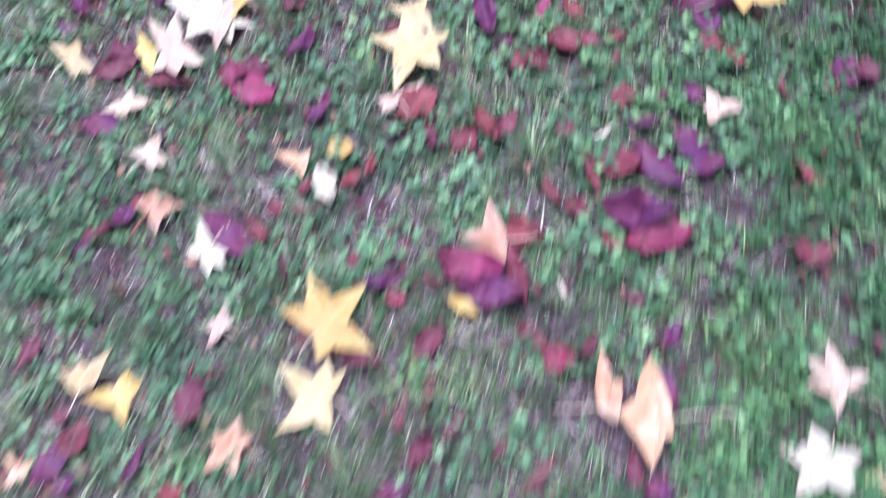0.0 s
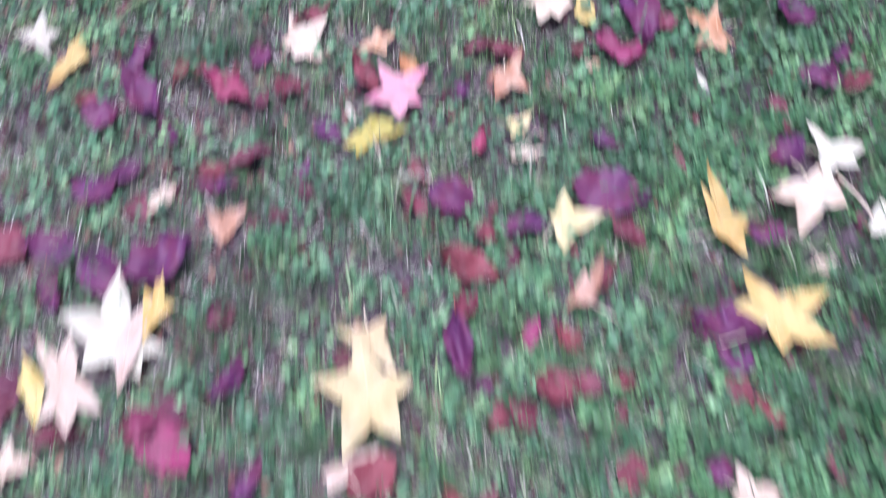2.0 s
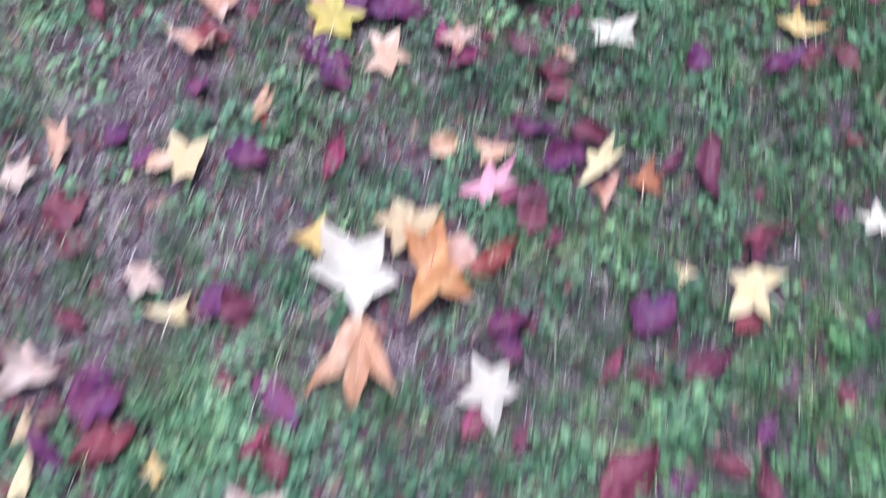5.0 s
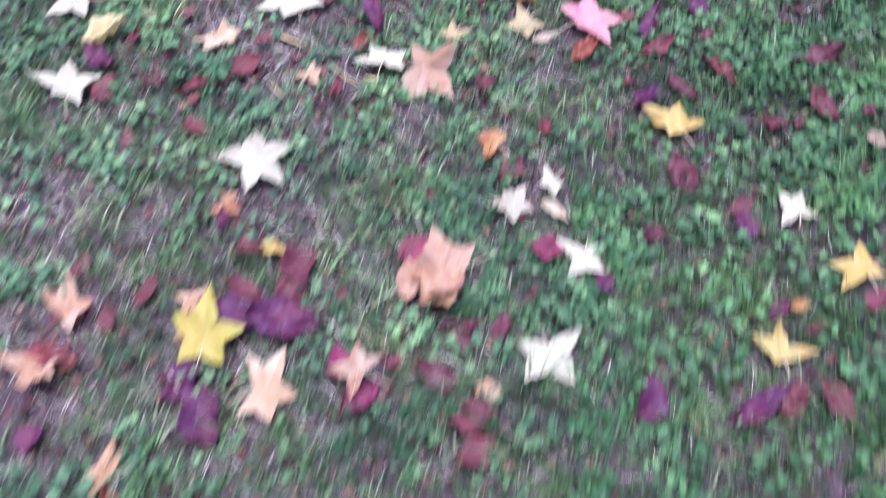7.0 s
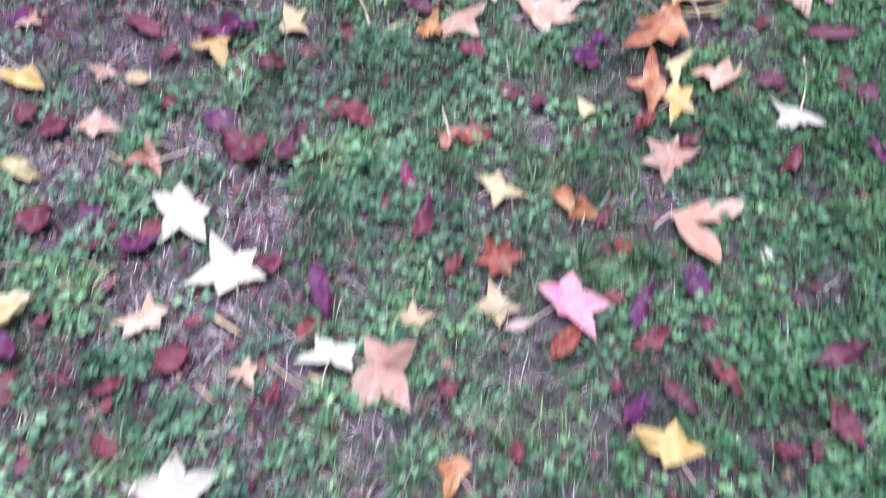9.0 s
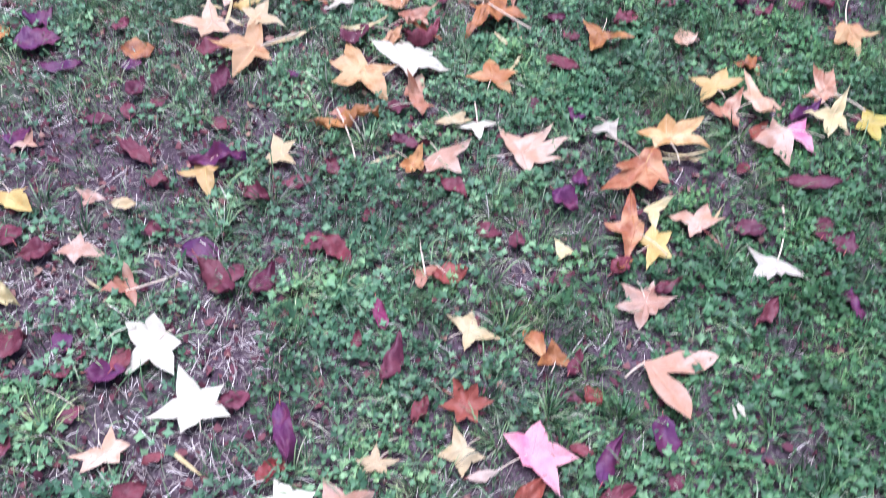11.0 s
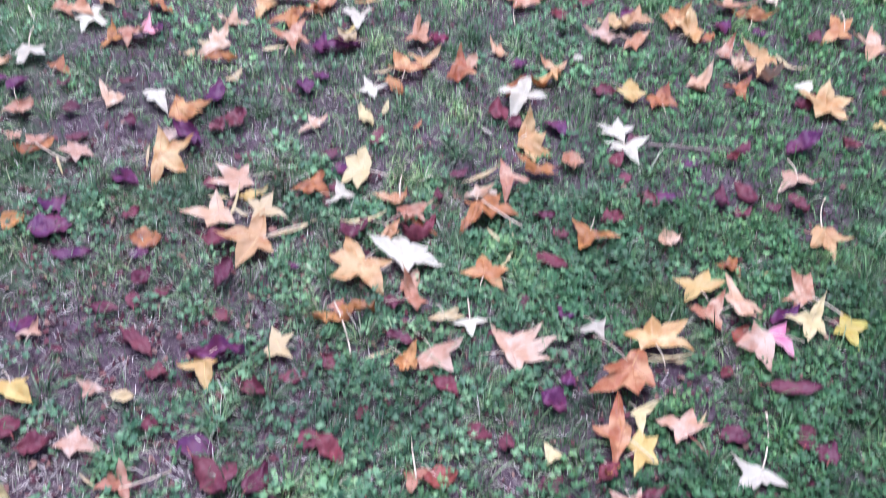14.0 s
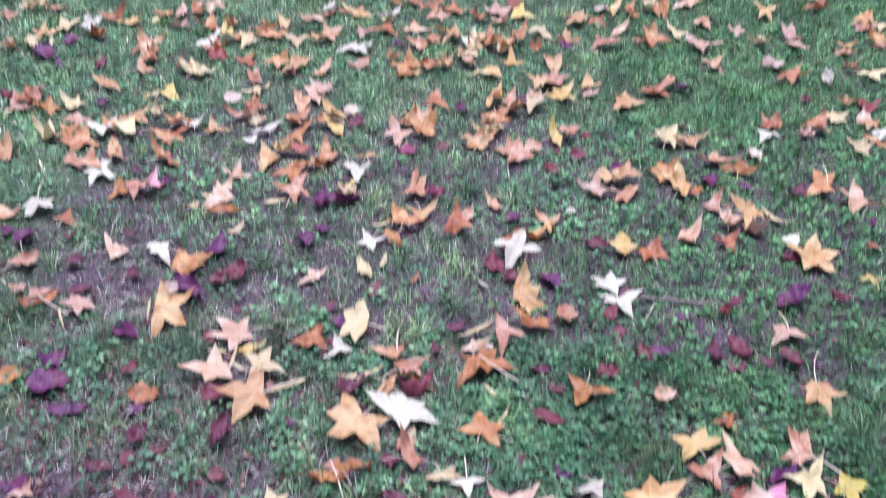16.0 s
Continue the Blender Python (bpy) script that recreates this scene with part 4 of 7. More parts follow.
plum(-0.561, 3.810, 0.039, 2, "purple", 0.64)
plum(0.440, 3.826, 0.033, 56, "maroon", 0.40)
plum(-0.107, 3.829, 0.033, 21, "brick", 0.72)
plum(-0.667, 3.843, 0.020, -3, "maroon", 0.78)
plum(-0.315, 3.846, 0.042, -40, "red", 0.48)
plum(0.091, 3.852, 0.027, 32, "maroon", 0.78)
plum(0.275, 3.867, 0.030, 38, "maroon", 0.45)
plum(-0.357, 3.869, 0.026, 31, "red", 0.78)
plum(0.588, 3.873, 0.036, -79, "purple", 0.36)
plum(-0.746, 3.896, 0.025, 12, "straw", 0.57)
plum(0.193, 3.898, 0.028, 51, "red", 0.57)
plum(0.000, 3.925, 0.020, 102, "maroon", 0.78)
plum(-0.051, 3.935, 0.029, -27, "maroon", 0.70)
plum(-0.280, 3.946, 0.019, 70, "maroon", 0.60)
plum(-0.504, 3.959, 0.036, -22, "red", 0.51)
plum(-0.706, 3.966, 0.024, -3, "maroon", 0.78)
plum(0.585, 4.003, 0.030, 72, "maroon", 0.78)
plum(-0.437, 4.008, 0.032, 16, "maroon", 0.51)
plum(0.422, 4.014, 0.032, 14, "maroon", 0.66)
plum(-0.603, 4.031, 0.056, 17, "purple", 0.43)
plum(0.080, 4.033, 0.032, -34, "purple", 0.66)
plum(-0.778, 4.034, 0.052, -31, "maroon", 0.34)
plum(-0.133, 4.034, 0.033, -33, "red", 0.55)
plum(0.551, 4.035, 0.030, 68, "maroon", 0.78)
plum(-1.032, 4.040, 0.033, 16, "purple", 0.71)
plum(0.362, 4.046, 0.022, 67, "straw", 0.13)
plum(-0.369, 4.051, 0.028, -33, "maroon", 0.68)
plum(0.103, 4.095, 0.020, 87, "purple", 0.78)
plum(-0.284, 4.095, 0.029, 32, "straw", 0.13)
plum(-0.891, 4.115, 0.037, -1, "maroon", 0.38)
plum(-0.638, 4.139, 0.022, -35, "maroon", 0.78)
plum(-0.239, 4.141, 0.040, -3, "maroon", 0.32)
plum(-0.839, 4.147, 0.026, 117, "maroon", 0.60)
plum(0.548, 4.156, 0.063, 15, "maroon", 0.32)
plum(0.413, 4.172, 0.018, 56, "red", 0.72)
plum(0.293, 4.181, 0.049, 14, "straw", 0.09)
plum(-0.377, 4.181, 0.065, 24, "russet", 0.32)
plum(0.324, 4.181, 0.019, 33, "straw", 0.16)
plum(-0.784, 4.183, 0.022, 38, "maroon", 0.63)
plum(0.298, 4.183, 0.054, 13, "straw", 0.06)
plum(-0.845, 4.212, 0.033, 78, "maroon", 0.58)
plum(-0.284, 4.237, 0.026, 22, "maroon", 0.56)
plum(-0.668, 4.252, 0.043, 92, "maroon", 0.44)
plum(-1.039, 4.255, 0.049, 11, "purple", 0.40)
plum(0.083, 4.272, 0.025, -26, "purple", 0.50)
plum(0.445, 4.279, 0.029, 52, "brick", 0.50)
plum(-0.889, 4.288, 0.023, 25, "purple", 0.59)
plum(-0.007, 4.290, 0.025, 105, "maroon", 0.71)
plum(-0.261, 4.304, 0.041, 75, "peach", 0.49)
plum(-1.127, 4.327, 0.052, 24, "purple", 0.78)
plum(-0.891, 4.335, 0.038, 16, "russet", 0.78)
plum(-1.224, 4.335, 0.033, 76, "russet", 0.78)
plum(0.541, 4.346, 0.043, 38, "purple", 0.34)
plum(-0.724, 4.364, 0.038, 29, "red", 0.63)
plum(-1.157, 4.406, 0.038, 52, "purple", 0.78)
plum(-0.964, 4.411, 0.024, 42, "red", 0.74)
plum(-0.059, 4.421, 0.036, 71, "straw", 0.12)
plum(-0.568, 4.429, 0.064, 34, "straw", 0.11)
plum(0.034, 4.429, 0.051, -30, "red", 0.32)
plum(-0.423, 4.446, 0.045, 53, "maroon", 0.56)
plum(-0.708, 4.466, 0.023, -23, "straw", 0.17)
plum(-0.272, 4.470, 0.045, 42, "red", 0.55)
plum(0.500, 4.473, 0.025, 27, "straw", 0.15)
plum(-0.087, 4.479, 0.037, -37, "straw", 0.14)
plum(-0.415, 4.480, 0.046, 28, "straw", 0.14)
plum(-0.406, 4.483, 0.057, 26, "straw", 0.13)
plum(-0.098, 4.488, 0.027, -38, "straw", 0.20)
plum(-0.736, 4.502, 0.058, 93, "straw", 0.07)
plum(-0.782, 4.514, 0.028, 22, "straw", 0.17)
plum(-0.062, 4.516, 0.033, -70, "straw", 0.10)
plum(0.051, 4.531, 0.022, -23, "maroon", 0.70)
plum(-1.038, 4.535, 0.057, -26, "purple", 0.43)
plum(-0.701, 4.540, 0.039, 46, "yellow", 0.43)
plum(0.300, 4.558, 0.032, 102, "salmon", 0.78)
plum(-1.228, 4.562, 0.061, -52, "straw", 0.06)
plum(-0.824, 4.562, 0.028, -45, "red", 0.58)
plum(0.006, 4.590, 0.028, -1, "maroon", 0.57)
plum(-0.508, 4.597, 0.021, 52, "maroon", 0.78)
plum(-1.313, 4.605, 0.054, 38, "russet", 0.42)
plum(0.170, 4.605, 0.032, 34, "red", 0.78)
plum(-0.254, 4.617, 0.018, 109, "red", 0.78)
plum(-0.152, 4.630, 0.043, 28, "blush", 0.48)
plum(-1.022, 4.640, 0.044, 108, "straw", 0.09)
plum(-0.516, 4.670, 0.025, 111, "purple", 0.78)
plum(-0.150, 4.671, 0.035, 34, "straw", 0.13)
plum(0.474, 4.679, 0.026, 24, "maroon", 0.78)
plum(-1.236, 4.679, 0.031, 40, "maroon", 0.58)
plum(0.253, 4.691, 0.032, -27, "maroon", 0.67)
plum(-0.163, 4.704, 0.065, 40, "straw", 0.07)
plum(-0.160, 4.708, 0.048, 49, "straw", 0.12)
plum(0.296, 4.710, 0.029, -32, "purple", 0.75)
plum(-0.222, 4.715, 0.026, 26, "maroon", 0.68)
plum(0.551, 4.715, 0.023, 28, "maroon", 0.72)
plum(-0.936, 4.719, 0.060, -38, "purple", 0.46)
plum(0.427, 4.724, 0.036, 95, "maroon", 0.59)
plum(-0.986, 4.726, 0.032, 65, "blush", 0.76)
plum(-0.559, 4.734, 0.026, 27, "maroon", 0.61)
plum(0.609, 4.737, 0.036, -54, "red", 0.66)
plum(0.491, 4.753, 0.046, -49, "maroon", 0.41)
plum(-1.122, 4.764, 0.025, 116, "maroon", 0.65)
plum(0.194, 4.770, 0.019, 31, "red", 0.78)
plum(-0.890, 4.790, 0.029, 78, "maroon", 0.78)
plum(-1.310, 4.790, 0.026, 21, "maroon", 0.78)
plum(0.059, 4.809, 0.035, 105, "peach", 0.78)
plum(-0.459, 4.830, 0.041, 81, "maroon", 0.39)
plum(-0.851, 4.835, 0.042, 84, "maroon", 0.72)
plum(0.169, 4.837, 0.030, 57, "red", 0.67)
plum(0.358, 4.855, 0.025, 46, "purple", 0.78)
plum(-1.510, 4.870, 0.041, 109, "purple", 0.78)
plum(-1.585, 4.898, 0.026, 137, "purple", 0.68)
plum(0.465, 4.899, 0.025, 46, "red", 0.57)
plum(-1.383, 4.907, 0.026, 54, "maroon", 0.67)
plum(-0.510, 4.914, 0.059, -60, "straw", 0.36)
plum(-0.954, 4.934, 0.053, 85, "purple", 0.60)
plum(0.216, 4.940, 0.025, 48, "maroon", 0.76)
plum(0.495, 4.948, 0.031, 55, "maroon", 0.62)
plum(-0.108, 4.963, 0.028, 69, "maroon", 0.78)
plum(-0.467, 4.963, 0.041, 92, "straw", 0.23)
plum(0.005, 4.964, 0.043, -37, "purple", 0.56)
plum(0.652, 4.986, 0.060, 40, "purple", 0.46)
plum(-0.158, 5.002, 0.038, 107, "red", 0.78)
plum(-0.716, 5.024, 0.043, 118, "purple", 0.59)
plum(0.777, 5.028, 0.034, -2, "maroon", 0.53)
plum(-0.933, 5.039, 0.032, 60, "straw", 0.46)
plum(-0.465, 5.079, 0.050, -52, "orange", 0.32)
plum(-0.685, 5.094, 0.028, -29, "purple", 0.78)
plum(-1.008, 5.117, 0.055, 22, "russet", 0.40)
plum(-0.120, 5.130, 0.057, 62, "russet", 0.48)
plum(-1.109, 5.139, 0.023, 72, "straw", 0.77)
plum(-0.520, 5.158, 0.031, 25, "straw", 0.28)
plum(0.124, 5.162, 0.037, -3, "maroon", 0.52)
plum(-0.046, 5.175, 0.053, 41, "orange", 0.52)
plum(-1.081, 5.205, 0.027, 34, "straw", 0.58)
plum(0.682, 5.213, 0.044, 47, "maroon", 0.45)
plum(-0.871, 5.213, 0.037, 27, "straw", 0.26)
plum(-0.275, 5.248, 0.037, 64, "salmon", 0.57)
plum(-0.736, 5.250, 0.062, 92, "purple", 0.32)
plum(-0.673, 5.252, 0.058, 21, "purple", 0.42)
plum(-0.129, 5.256, 0.032, 56, "purple", 0.77)
plum(0.387, 5.258, 0.037, 111, "salmon", 0.78)
plum(-1.261, 5.268, 0.023, 80, "purple", 0.65)
plum(0.687, 5.294, 0.034, 42, "cream", 0.78)
plum(0.040, 5.329, 0.022, 104, "cream", 0.73)
plum(-0.389, 5.345, 0.034, 30, "crimson", 0.67)
plum(0.661, 5.412, 0.061, -43, "straw", 0.15)
plum(0.520, 5.436, 0.022, 20, "maroon", 0.78)
plum(0.948, 5.442, 0.025, 68, "purple", 0.54)
plum(0.422, 5.518, 0.035, 49, "russet", 0.60)
plum(-1.086, 5.574, 0.030, 37, "cream", 0.69)
plum(-0.037, 5.574, 0.034, -30, "red", 0.59)
plum(0.753, 5.585, 0.036, 70, "maroon", 0.65)
plum(0.588, 5.606, 0.027, 72, "purple", 0.78)
plum(0.476, 5.612, 0.044, 61, "purple", 0.65)
plum(-0.539, 5.623, 0.037, 30, "crimson", 0.73)
plum(0.175, 5.623, 0.037, 64, "purple", 0.53)
plum(-0.424, 5.663, 0.032, 112, "maroon", 0.72)
plum(0.040, 5.700, 0.033, 33, "red", 0.78)
plum(-0.116, 5.720, 0.042, 106, "salmon", 0.78)
plum(-2.096, 5.732, 0.050, -39, "maroon", 0.49)
plum(-1.738, 5.766, 0.028, 124, "purple", 0.71)
plum(-0.762, 5.796, 0.047, 82, "maroon", 0.50)
plum(0.637, 5.822, 0.038, -61, "blush", 0.68)
plum(0.062, 5.854, 0.025, 101, "red", 0.78)
plum(-1.580, 5.854, 0.036, 48, "straw", 0.32)
plum(-0.803, 5.869, 0.039, 74, "blush", 0.70)
plum(-1.276, 5.901, 0.043, 115, "blush", 0.76)
plum(-0.408, 5.968, 0.034, 106, "purple", 0.78)
plum(-2.087, 6.069, 0.037, 122, "purple", 0.48)
plum(-1.908, 6.087, 0.053, 99, "red", 0.40)
plum(-0.195, 6.101, 0.038, 65, "purple", 0.57)
plum(-2.181, 6.135, 0.054, -30, "purple", 0.78)
plum(-1.131, 6.149, 0.037, 76, "maroon", 0.74)
plum(-1.735, 6.190, 0.031, 65, "purple", 0.78)
plum(1.074, 6.198, 0.039, 86, "blush", 0.78)
plum(-2.224, 6.236, 0.065, 99, "straw", 0.19)
plum(-1.473, 6.255, 0.053, -32, "brick", 0.69)
plum(-2.153, 6.301, 0.044, 131, "purple", 0.78)
plum(0.879, 6.313, 0.028, 92, "maroon", 0.78)
plum(-0.883, 6.319, 0.060, 49, "salmon", 0.43)
plum(0.422, 6.342, 0.043, -25, "purple", 0.63)
plum(-0.600, 6.350, 0.047, -15, "orange", 0.62)
plum(0.990, 6.498, 0.065, -88, "cream", 0.37)
plum(-0.768, 6.550, 0.030, 54, "purple", 0.78)
plum(-1.919, 6.646, 0.065, 91, "straw", 0.27)
plum(0.800, 6.656, 0.055, 23, "blush", 0.75)
plum(-0.058, 6.669, 0.031, 50, "purple", 0.78)
plum(0.075, 7.189, 0.052, 77, "blush", 0.64)
plum(-0.197, 0.323, 0.018, -67, "maroon", 0.42)
plum(-0.164, 0.371, 0.020, -90, "maroon", 0.42)
plum(-0.812, 0.770, 0.012, -148, "purple", 0.42)
plum(0.118, 0.894, 0.013, 53, "maroon", 0.42)
plum(0.399, 0.898, 0.017, -20, "purple", 0.42)
plum(-0.118, 1.156, 0.019, 72, "maroon", 0.42)
plum(-0.157, 1.232, 0.014, -111, "maroon", 0.42)
plum(-0.440, 1.262, 0.020, 88, "purple", 0.42)
plum(-0.277, 1.284, 0.025, -53, "red", 0.42)
plum(-0.191, 1.343, 0.025, 80, "crimson", 0.42)
plum(-0.240, 1.391, 0.015, -71, "red", 0.42)
plum(0.252, 1.420, 0.013, 118, "maroon", 0.42)
plum(-0.608, 1.924, 0.019, -8, "maroon", 0.42)
plum(-0.261, 1.929, 0.012, 48, "maroon", 0.42)
plum(-0.201, 1.967, 0.013, -28, "red", 0.42)
plum(-0.653, 2.133, 0.012, 56, "purple", 0.42)
gum(-0.998, 2.372, 0.037, -16, "cream", 0)
gum(-0.250, 2.389, 0.076, 119, "straw", 1)
plum(-0.289, 2.397, 0.019, 124, "maroon", 0.42)
gum(-0.903, 2.421, 0.045, 80, "blush", 0)
plum(-1.016, 2.443, 0.022, -25, "purple", 0.42)
plum(0.186, 2.464, 0.017, -84, "maroon", 0.42)
gum(0.465, 2.483, 0.045, 90, "cream", 0)
plum(0.406, 2.490, 0.018, -62, "purple", 0.42)
plum(0.411, 2.498, 0.019, -56, "purple", 0.42)
plum(-0.155, 3.103, 0.014, -63, "red", 0.42)
plum(0.304, 3.267, 0.012, -51, "purple", 0.42)
plum(-0.684, 3.564, 0.012, 63, "maroon", 0.42)
plum(0.154, 3.775, 0.013, -48, "maroon", 0.42)
plum(0.024, 3.787, 0.012, -4, "maroon", 0.42)
plum(-0.926, 3.983, 0.017, -15, "maroon", 0.42)
plum(-0.530, 4.312, 0.020, -22, "purple", 0.42)
gum(-1.401, 4.650, 0.034, -96, "salmon", 2)
plum(-0.364, 4.902, 0.025, 69, "orange", 0.22)
plum(-0.177, 4.913, 0.025, -44, "cream", 0.22)
plum(-1.216, 4.948, 0.025, 24, "maroon", 0.42)
gum(0.884, 5.141, 0.041, -124, "yellow", 2)
plum(-1.382, 5.309, 0.025, -20, "maroon", 0.42)
gum(0.930, 5.322, 0.034, 135, "orange", 2)
gum(-1.055, 5.345, 0.066, 95, "rosy", 2)
gum(-1.751, 5.603, 0.066, -33, "salmon", 2)
plum(-0.023, 5.707, 0.025, -45, "maroon", 0.42)
gum(-0.555, 5.811, 0.080, 98, "orange", 2)
gum(-0.539, 5.831, 0.080, 113, "peach", 2)
plum(0.397, 5.991, 0.025, 30, "maroon", 0.5)
plum(-1.623, 6.028, 0.025, -64, "cream", 0.22)
gum(-0.679, 6.261, 0.080, 86, "orange", 2)
gum(-0.087, 6.307, 0.080, 89, "peach", 1)
gum(-0.467, 6.512, 0.080, -92, "straw", 0)
gum(-1.464, 6.516, 0.080, -72, "peach", 2)
gum(-2.589, 6.525, 0.066, 75, "peach", 2)
gum(-1.785, 6.589, 0.071, -86, "salmon", 2)
gum(0.940, 6.915, 0.080, -152, "rosy", 1)
gum(-0.380, 6.933, 0.077, -44, "salmon", 2)
gum(0.688, 7.018, 0.066, 140, "rosy", 2)
gum(-0.899, 7.054, 0.066, 64, "orange", 2)
gum(1.271, 7.196, 0.080, 77, "peach", 1)
gum(-0.680, 0.190, 0.034, 146, "salmon", 1, ((-108, 0.86), (0, 1.00), (106, 0.84), (175, 0.65)))
gum(-0.410, 0.258, 0.049, -129, "salmon", 1, ((-146, 0.88), (-71, 0.65), (0, 1.00), (68, 0.84), (160, 0.67)))
gum(-0.570, 0.302, 0.054, -171, "yellow", 0, ((-140, 0.59), (-83, 0.83), (0, 1.00), (103, 0.76)))
gum(-0.631, 0.305, 0.065, 63, "straw", 2, ((0, 1.00), (51, 0.66), (98, 0.57)))
gum(0.405, 0.330, 0.026, -43, "straw", 0, ((-127, 0.89), (0, 1.00), (130, 0.76)))
gum(-0.306, 0.338, 0.075, 152, "straw", 0, ((-96, 0.69), (-61, 0.75), (0, 1.00), (81, 0.97), (150, 0.73)))
gum(0.339, 0.341, 0.063, -127, "cream", 0, ((-129, 0.79), (-67, 0.89), (0, 1.00), (79, 0.91), (147, 0.86)))
gum(0.133, 0.360, 0.112, 101, "salmon", 1, ((-146, 0.23), (0, 1.00), (75, 0.47), (163, 0.53)))
gum(0.069, 0.379, 0.081, 104, "salmon", 2, ((-159, 0.34), (-42, 0.44), (0, 1.00)))
gum(-0.469, 0.423, 0.043, -94, "blush", 1, ((-173, 1.00), (-86, 0.74), (0, 1.00), (124, 0.51)))
gum(-0.317, 0.430, 0.094, 114, "yellow", 0, ((-128, 0.84), (-50, 0.98), (0, 1.00), (49, 0.77), (153, 0.49)))
gum(0.364, 0.448, 0.060, 108, "blush", 0, ((-85, 0.72), (0, 1.00), (39, 0.89), (79, 0.82), (159, 0.70)))
gum(-0.519, 0.535, 0.057, 115, "cream", 0, ((-153, 0.80), (-120, 0.58), (0, 1.00), (67, 0.61), (172, 0.75)))
gum(-0.621, 0.595, 0.059, -65, "salmon", 1, ((-104, 0.45), (0, 1.00), (76, 0.82), (173, 0.59)))
gum(-0.100, 0.596, 0.070, 106, "salmon", 1, ((-168, 0.46), (0, 1.00), (72, 0.82)))
gum(-0.658, 0.685, 0.052, 95, "blush", 1, ((-157, 0.65), (-97, 0.57), (0, 1.00), (81, 0.67)))
gum(-0.421, 0.703, 0.052, 158, "salmon", 1, ((-92, 0.59), (0, 1.00), (136, 0.55)))
gum(-0.731, 0.783, 0.048, 4, "blush", 0, ((-163, 0.91), (-94, 0.79), (0, 1.00), (93, 0.71)))
gum(-0.292, 0.831, 0.057, 47, "blush", 1, ((-167, 0.56), (0, 1.00), (144, 0.55)))
gum(-0.853, 0.860, 0.057, 100, "straw", 0, ((-165, 0.83), (-118, 0.94), (0, 1.00), (48, 0.96)))
gum(0.198, 0.870, 0.053, 20, "blush", 1, ((-179, 0.42), (-124, 0.89), (-42, 0.81), (0, 1.00), (86, 0.84)))
gum(-0.716, 0.880, 0.060, 129, "yellow", 1, ((0, 1.00), (36, 0.57), (158, 0.88)))
gum(-0.685, 0.890, 0.085, -57, "blush", 0, ((-168, 0.99), (-46, 0.64), (0, 1.00), (40, 0.90), (151, 0.85)))
gum(-0.282, 0.937, 0.093, -98, "straw", 0, ((-154, 0.62), (-80, 0.78), (0, 1.00), (54, 0.95), (115, 0.67)))
gum(-0.628, 0.966, 0.102, 105, "cream", 0, ((-156, 0.67), (-114, 0.69), (0, 1.00), (67, 0.91), (130, 0.63)))
gum(-0.616, 0.971, 0.088, -79, "blush", 0, ((0, 1.00), (151, 0.71)))
gum(-0.587, 1.004, 0.060, 97, "yellow", 1, ((-65, 0.47), (0, 1.00), (37, 0.77), (164, 0.74)))
gum(-0.292, 1.012, 0.064, -49, "straw", 0, ((-126, 0.76), (-64, 0.72), (0, 1.00), (106, 0.49)))
gum(-0.861, 1.018, 0.071, -17, "salmon", 2, ((-140, 0.61), (0, 1.00), (68, 0.29)))
gum(-0.019, 1.107, 0.068, 61, "salmon", 2, ((0, 1.00), (29, 0.56), (167, 0.50)))
gum(0.230, 1.110, 0.088, 39, "yellow", 0, ((-120, 0.57), (-71, 0.96), (0, 1.00), (92, 0.87), (131, 0.68)))
gum(-0.539, 1.146, 0.056, 54, "salmon", 2, ((-124, 0.48), (0, 1.00), (82, 0.70)))
gum(0.295, 1.202, 0.034, -83, "blush", 2, ((-63, 0.84), (0, 1.00), (105, 0.79)))
gum(-0.059, 1.221, 0.066, 18, "straw", 0, ((-97, 0.89), (0, 1.00), (75, 0.76), (137, 0.32)))
gum(0.164, 1.237, 0.093, 105, "yellow", 1, ((-155, 0.55), (-68, 0.48), (0, 1.00), (15, 0.75)))
gum(0.375, 1.272, 0.064, -7, "cream", 0, ((-121, 0.38), (0, 1.00), (85, 0.82)), stem=(121, 0.082))
gum(0.286, 1.314, 0.092, -153, "blush", 0, ((-138, 0.56), (-35, 0.52), (0, 1.00), (50, 0.93), (129, 0.54)))
gum(-0.355, 1.335, 0.059, 11, "olive", 0, ((-157, 0.79), (-123, 0.75), (0, 1.00), (33, 0.73), (89, 0.62)))
gum(-0.123, 1.336, 0.033, -46, "blush", 1, ((-140, 0.82), (-89, 0.77), (0, 1.00), (48, 0.93)))
gum(0.309, 1.371, 0.070, 31, "cream", 0, ((-140, 0.61), (-55, 0.61), (0, 1.00), (89, 0.84)))
gum(-0.133, 1.383, 0.041, 179, "straw", 0, ((-119, 0.77), (0, 1.00), (58, 0.67)))
gum(-0.323, 1.416, 0.068, 57, "magenta", 0, ((-141, 0.80), (-88, 0.63), (0, 1.00), (76, 0.97), (160, 0.94)))
gum(-0.864, 1.424, 0.080, -89, "yellow", 1, ((-28, 0.65), (0, 1.00), (105, 0.36), (180, 0.70)))
gum(-0.926, 1.448, 0.052, 91, "cream", 0, ((-138, 0.84), (-70, 0.74), (0, 1.00), (87, 0.77)))
gum(-0.166, 1.470, 0.058, -101, "peach", 1, ((-74, 0.57), (0, 1.00), (61, 0.88), (164, 0.81)))
gum(-0.496, 1.491, 0.063, 117, "blush", 0, ((-153, 0.88), (-62, 0.97), (0, 1.00), (59, 0.56), (151, 0.56)))
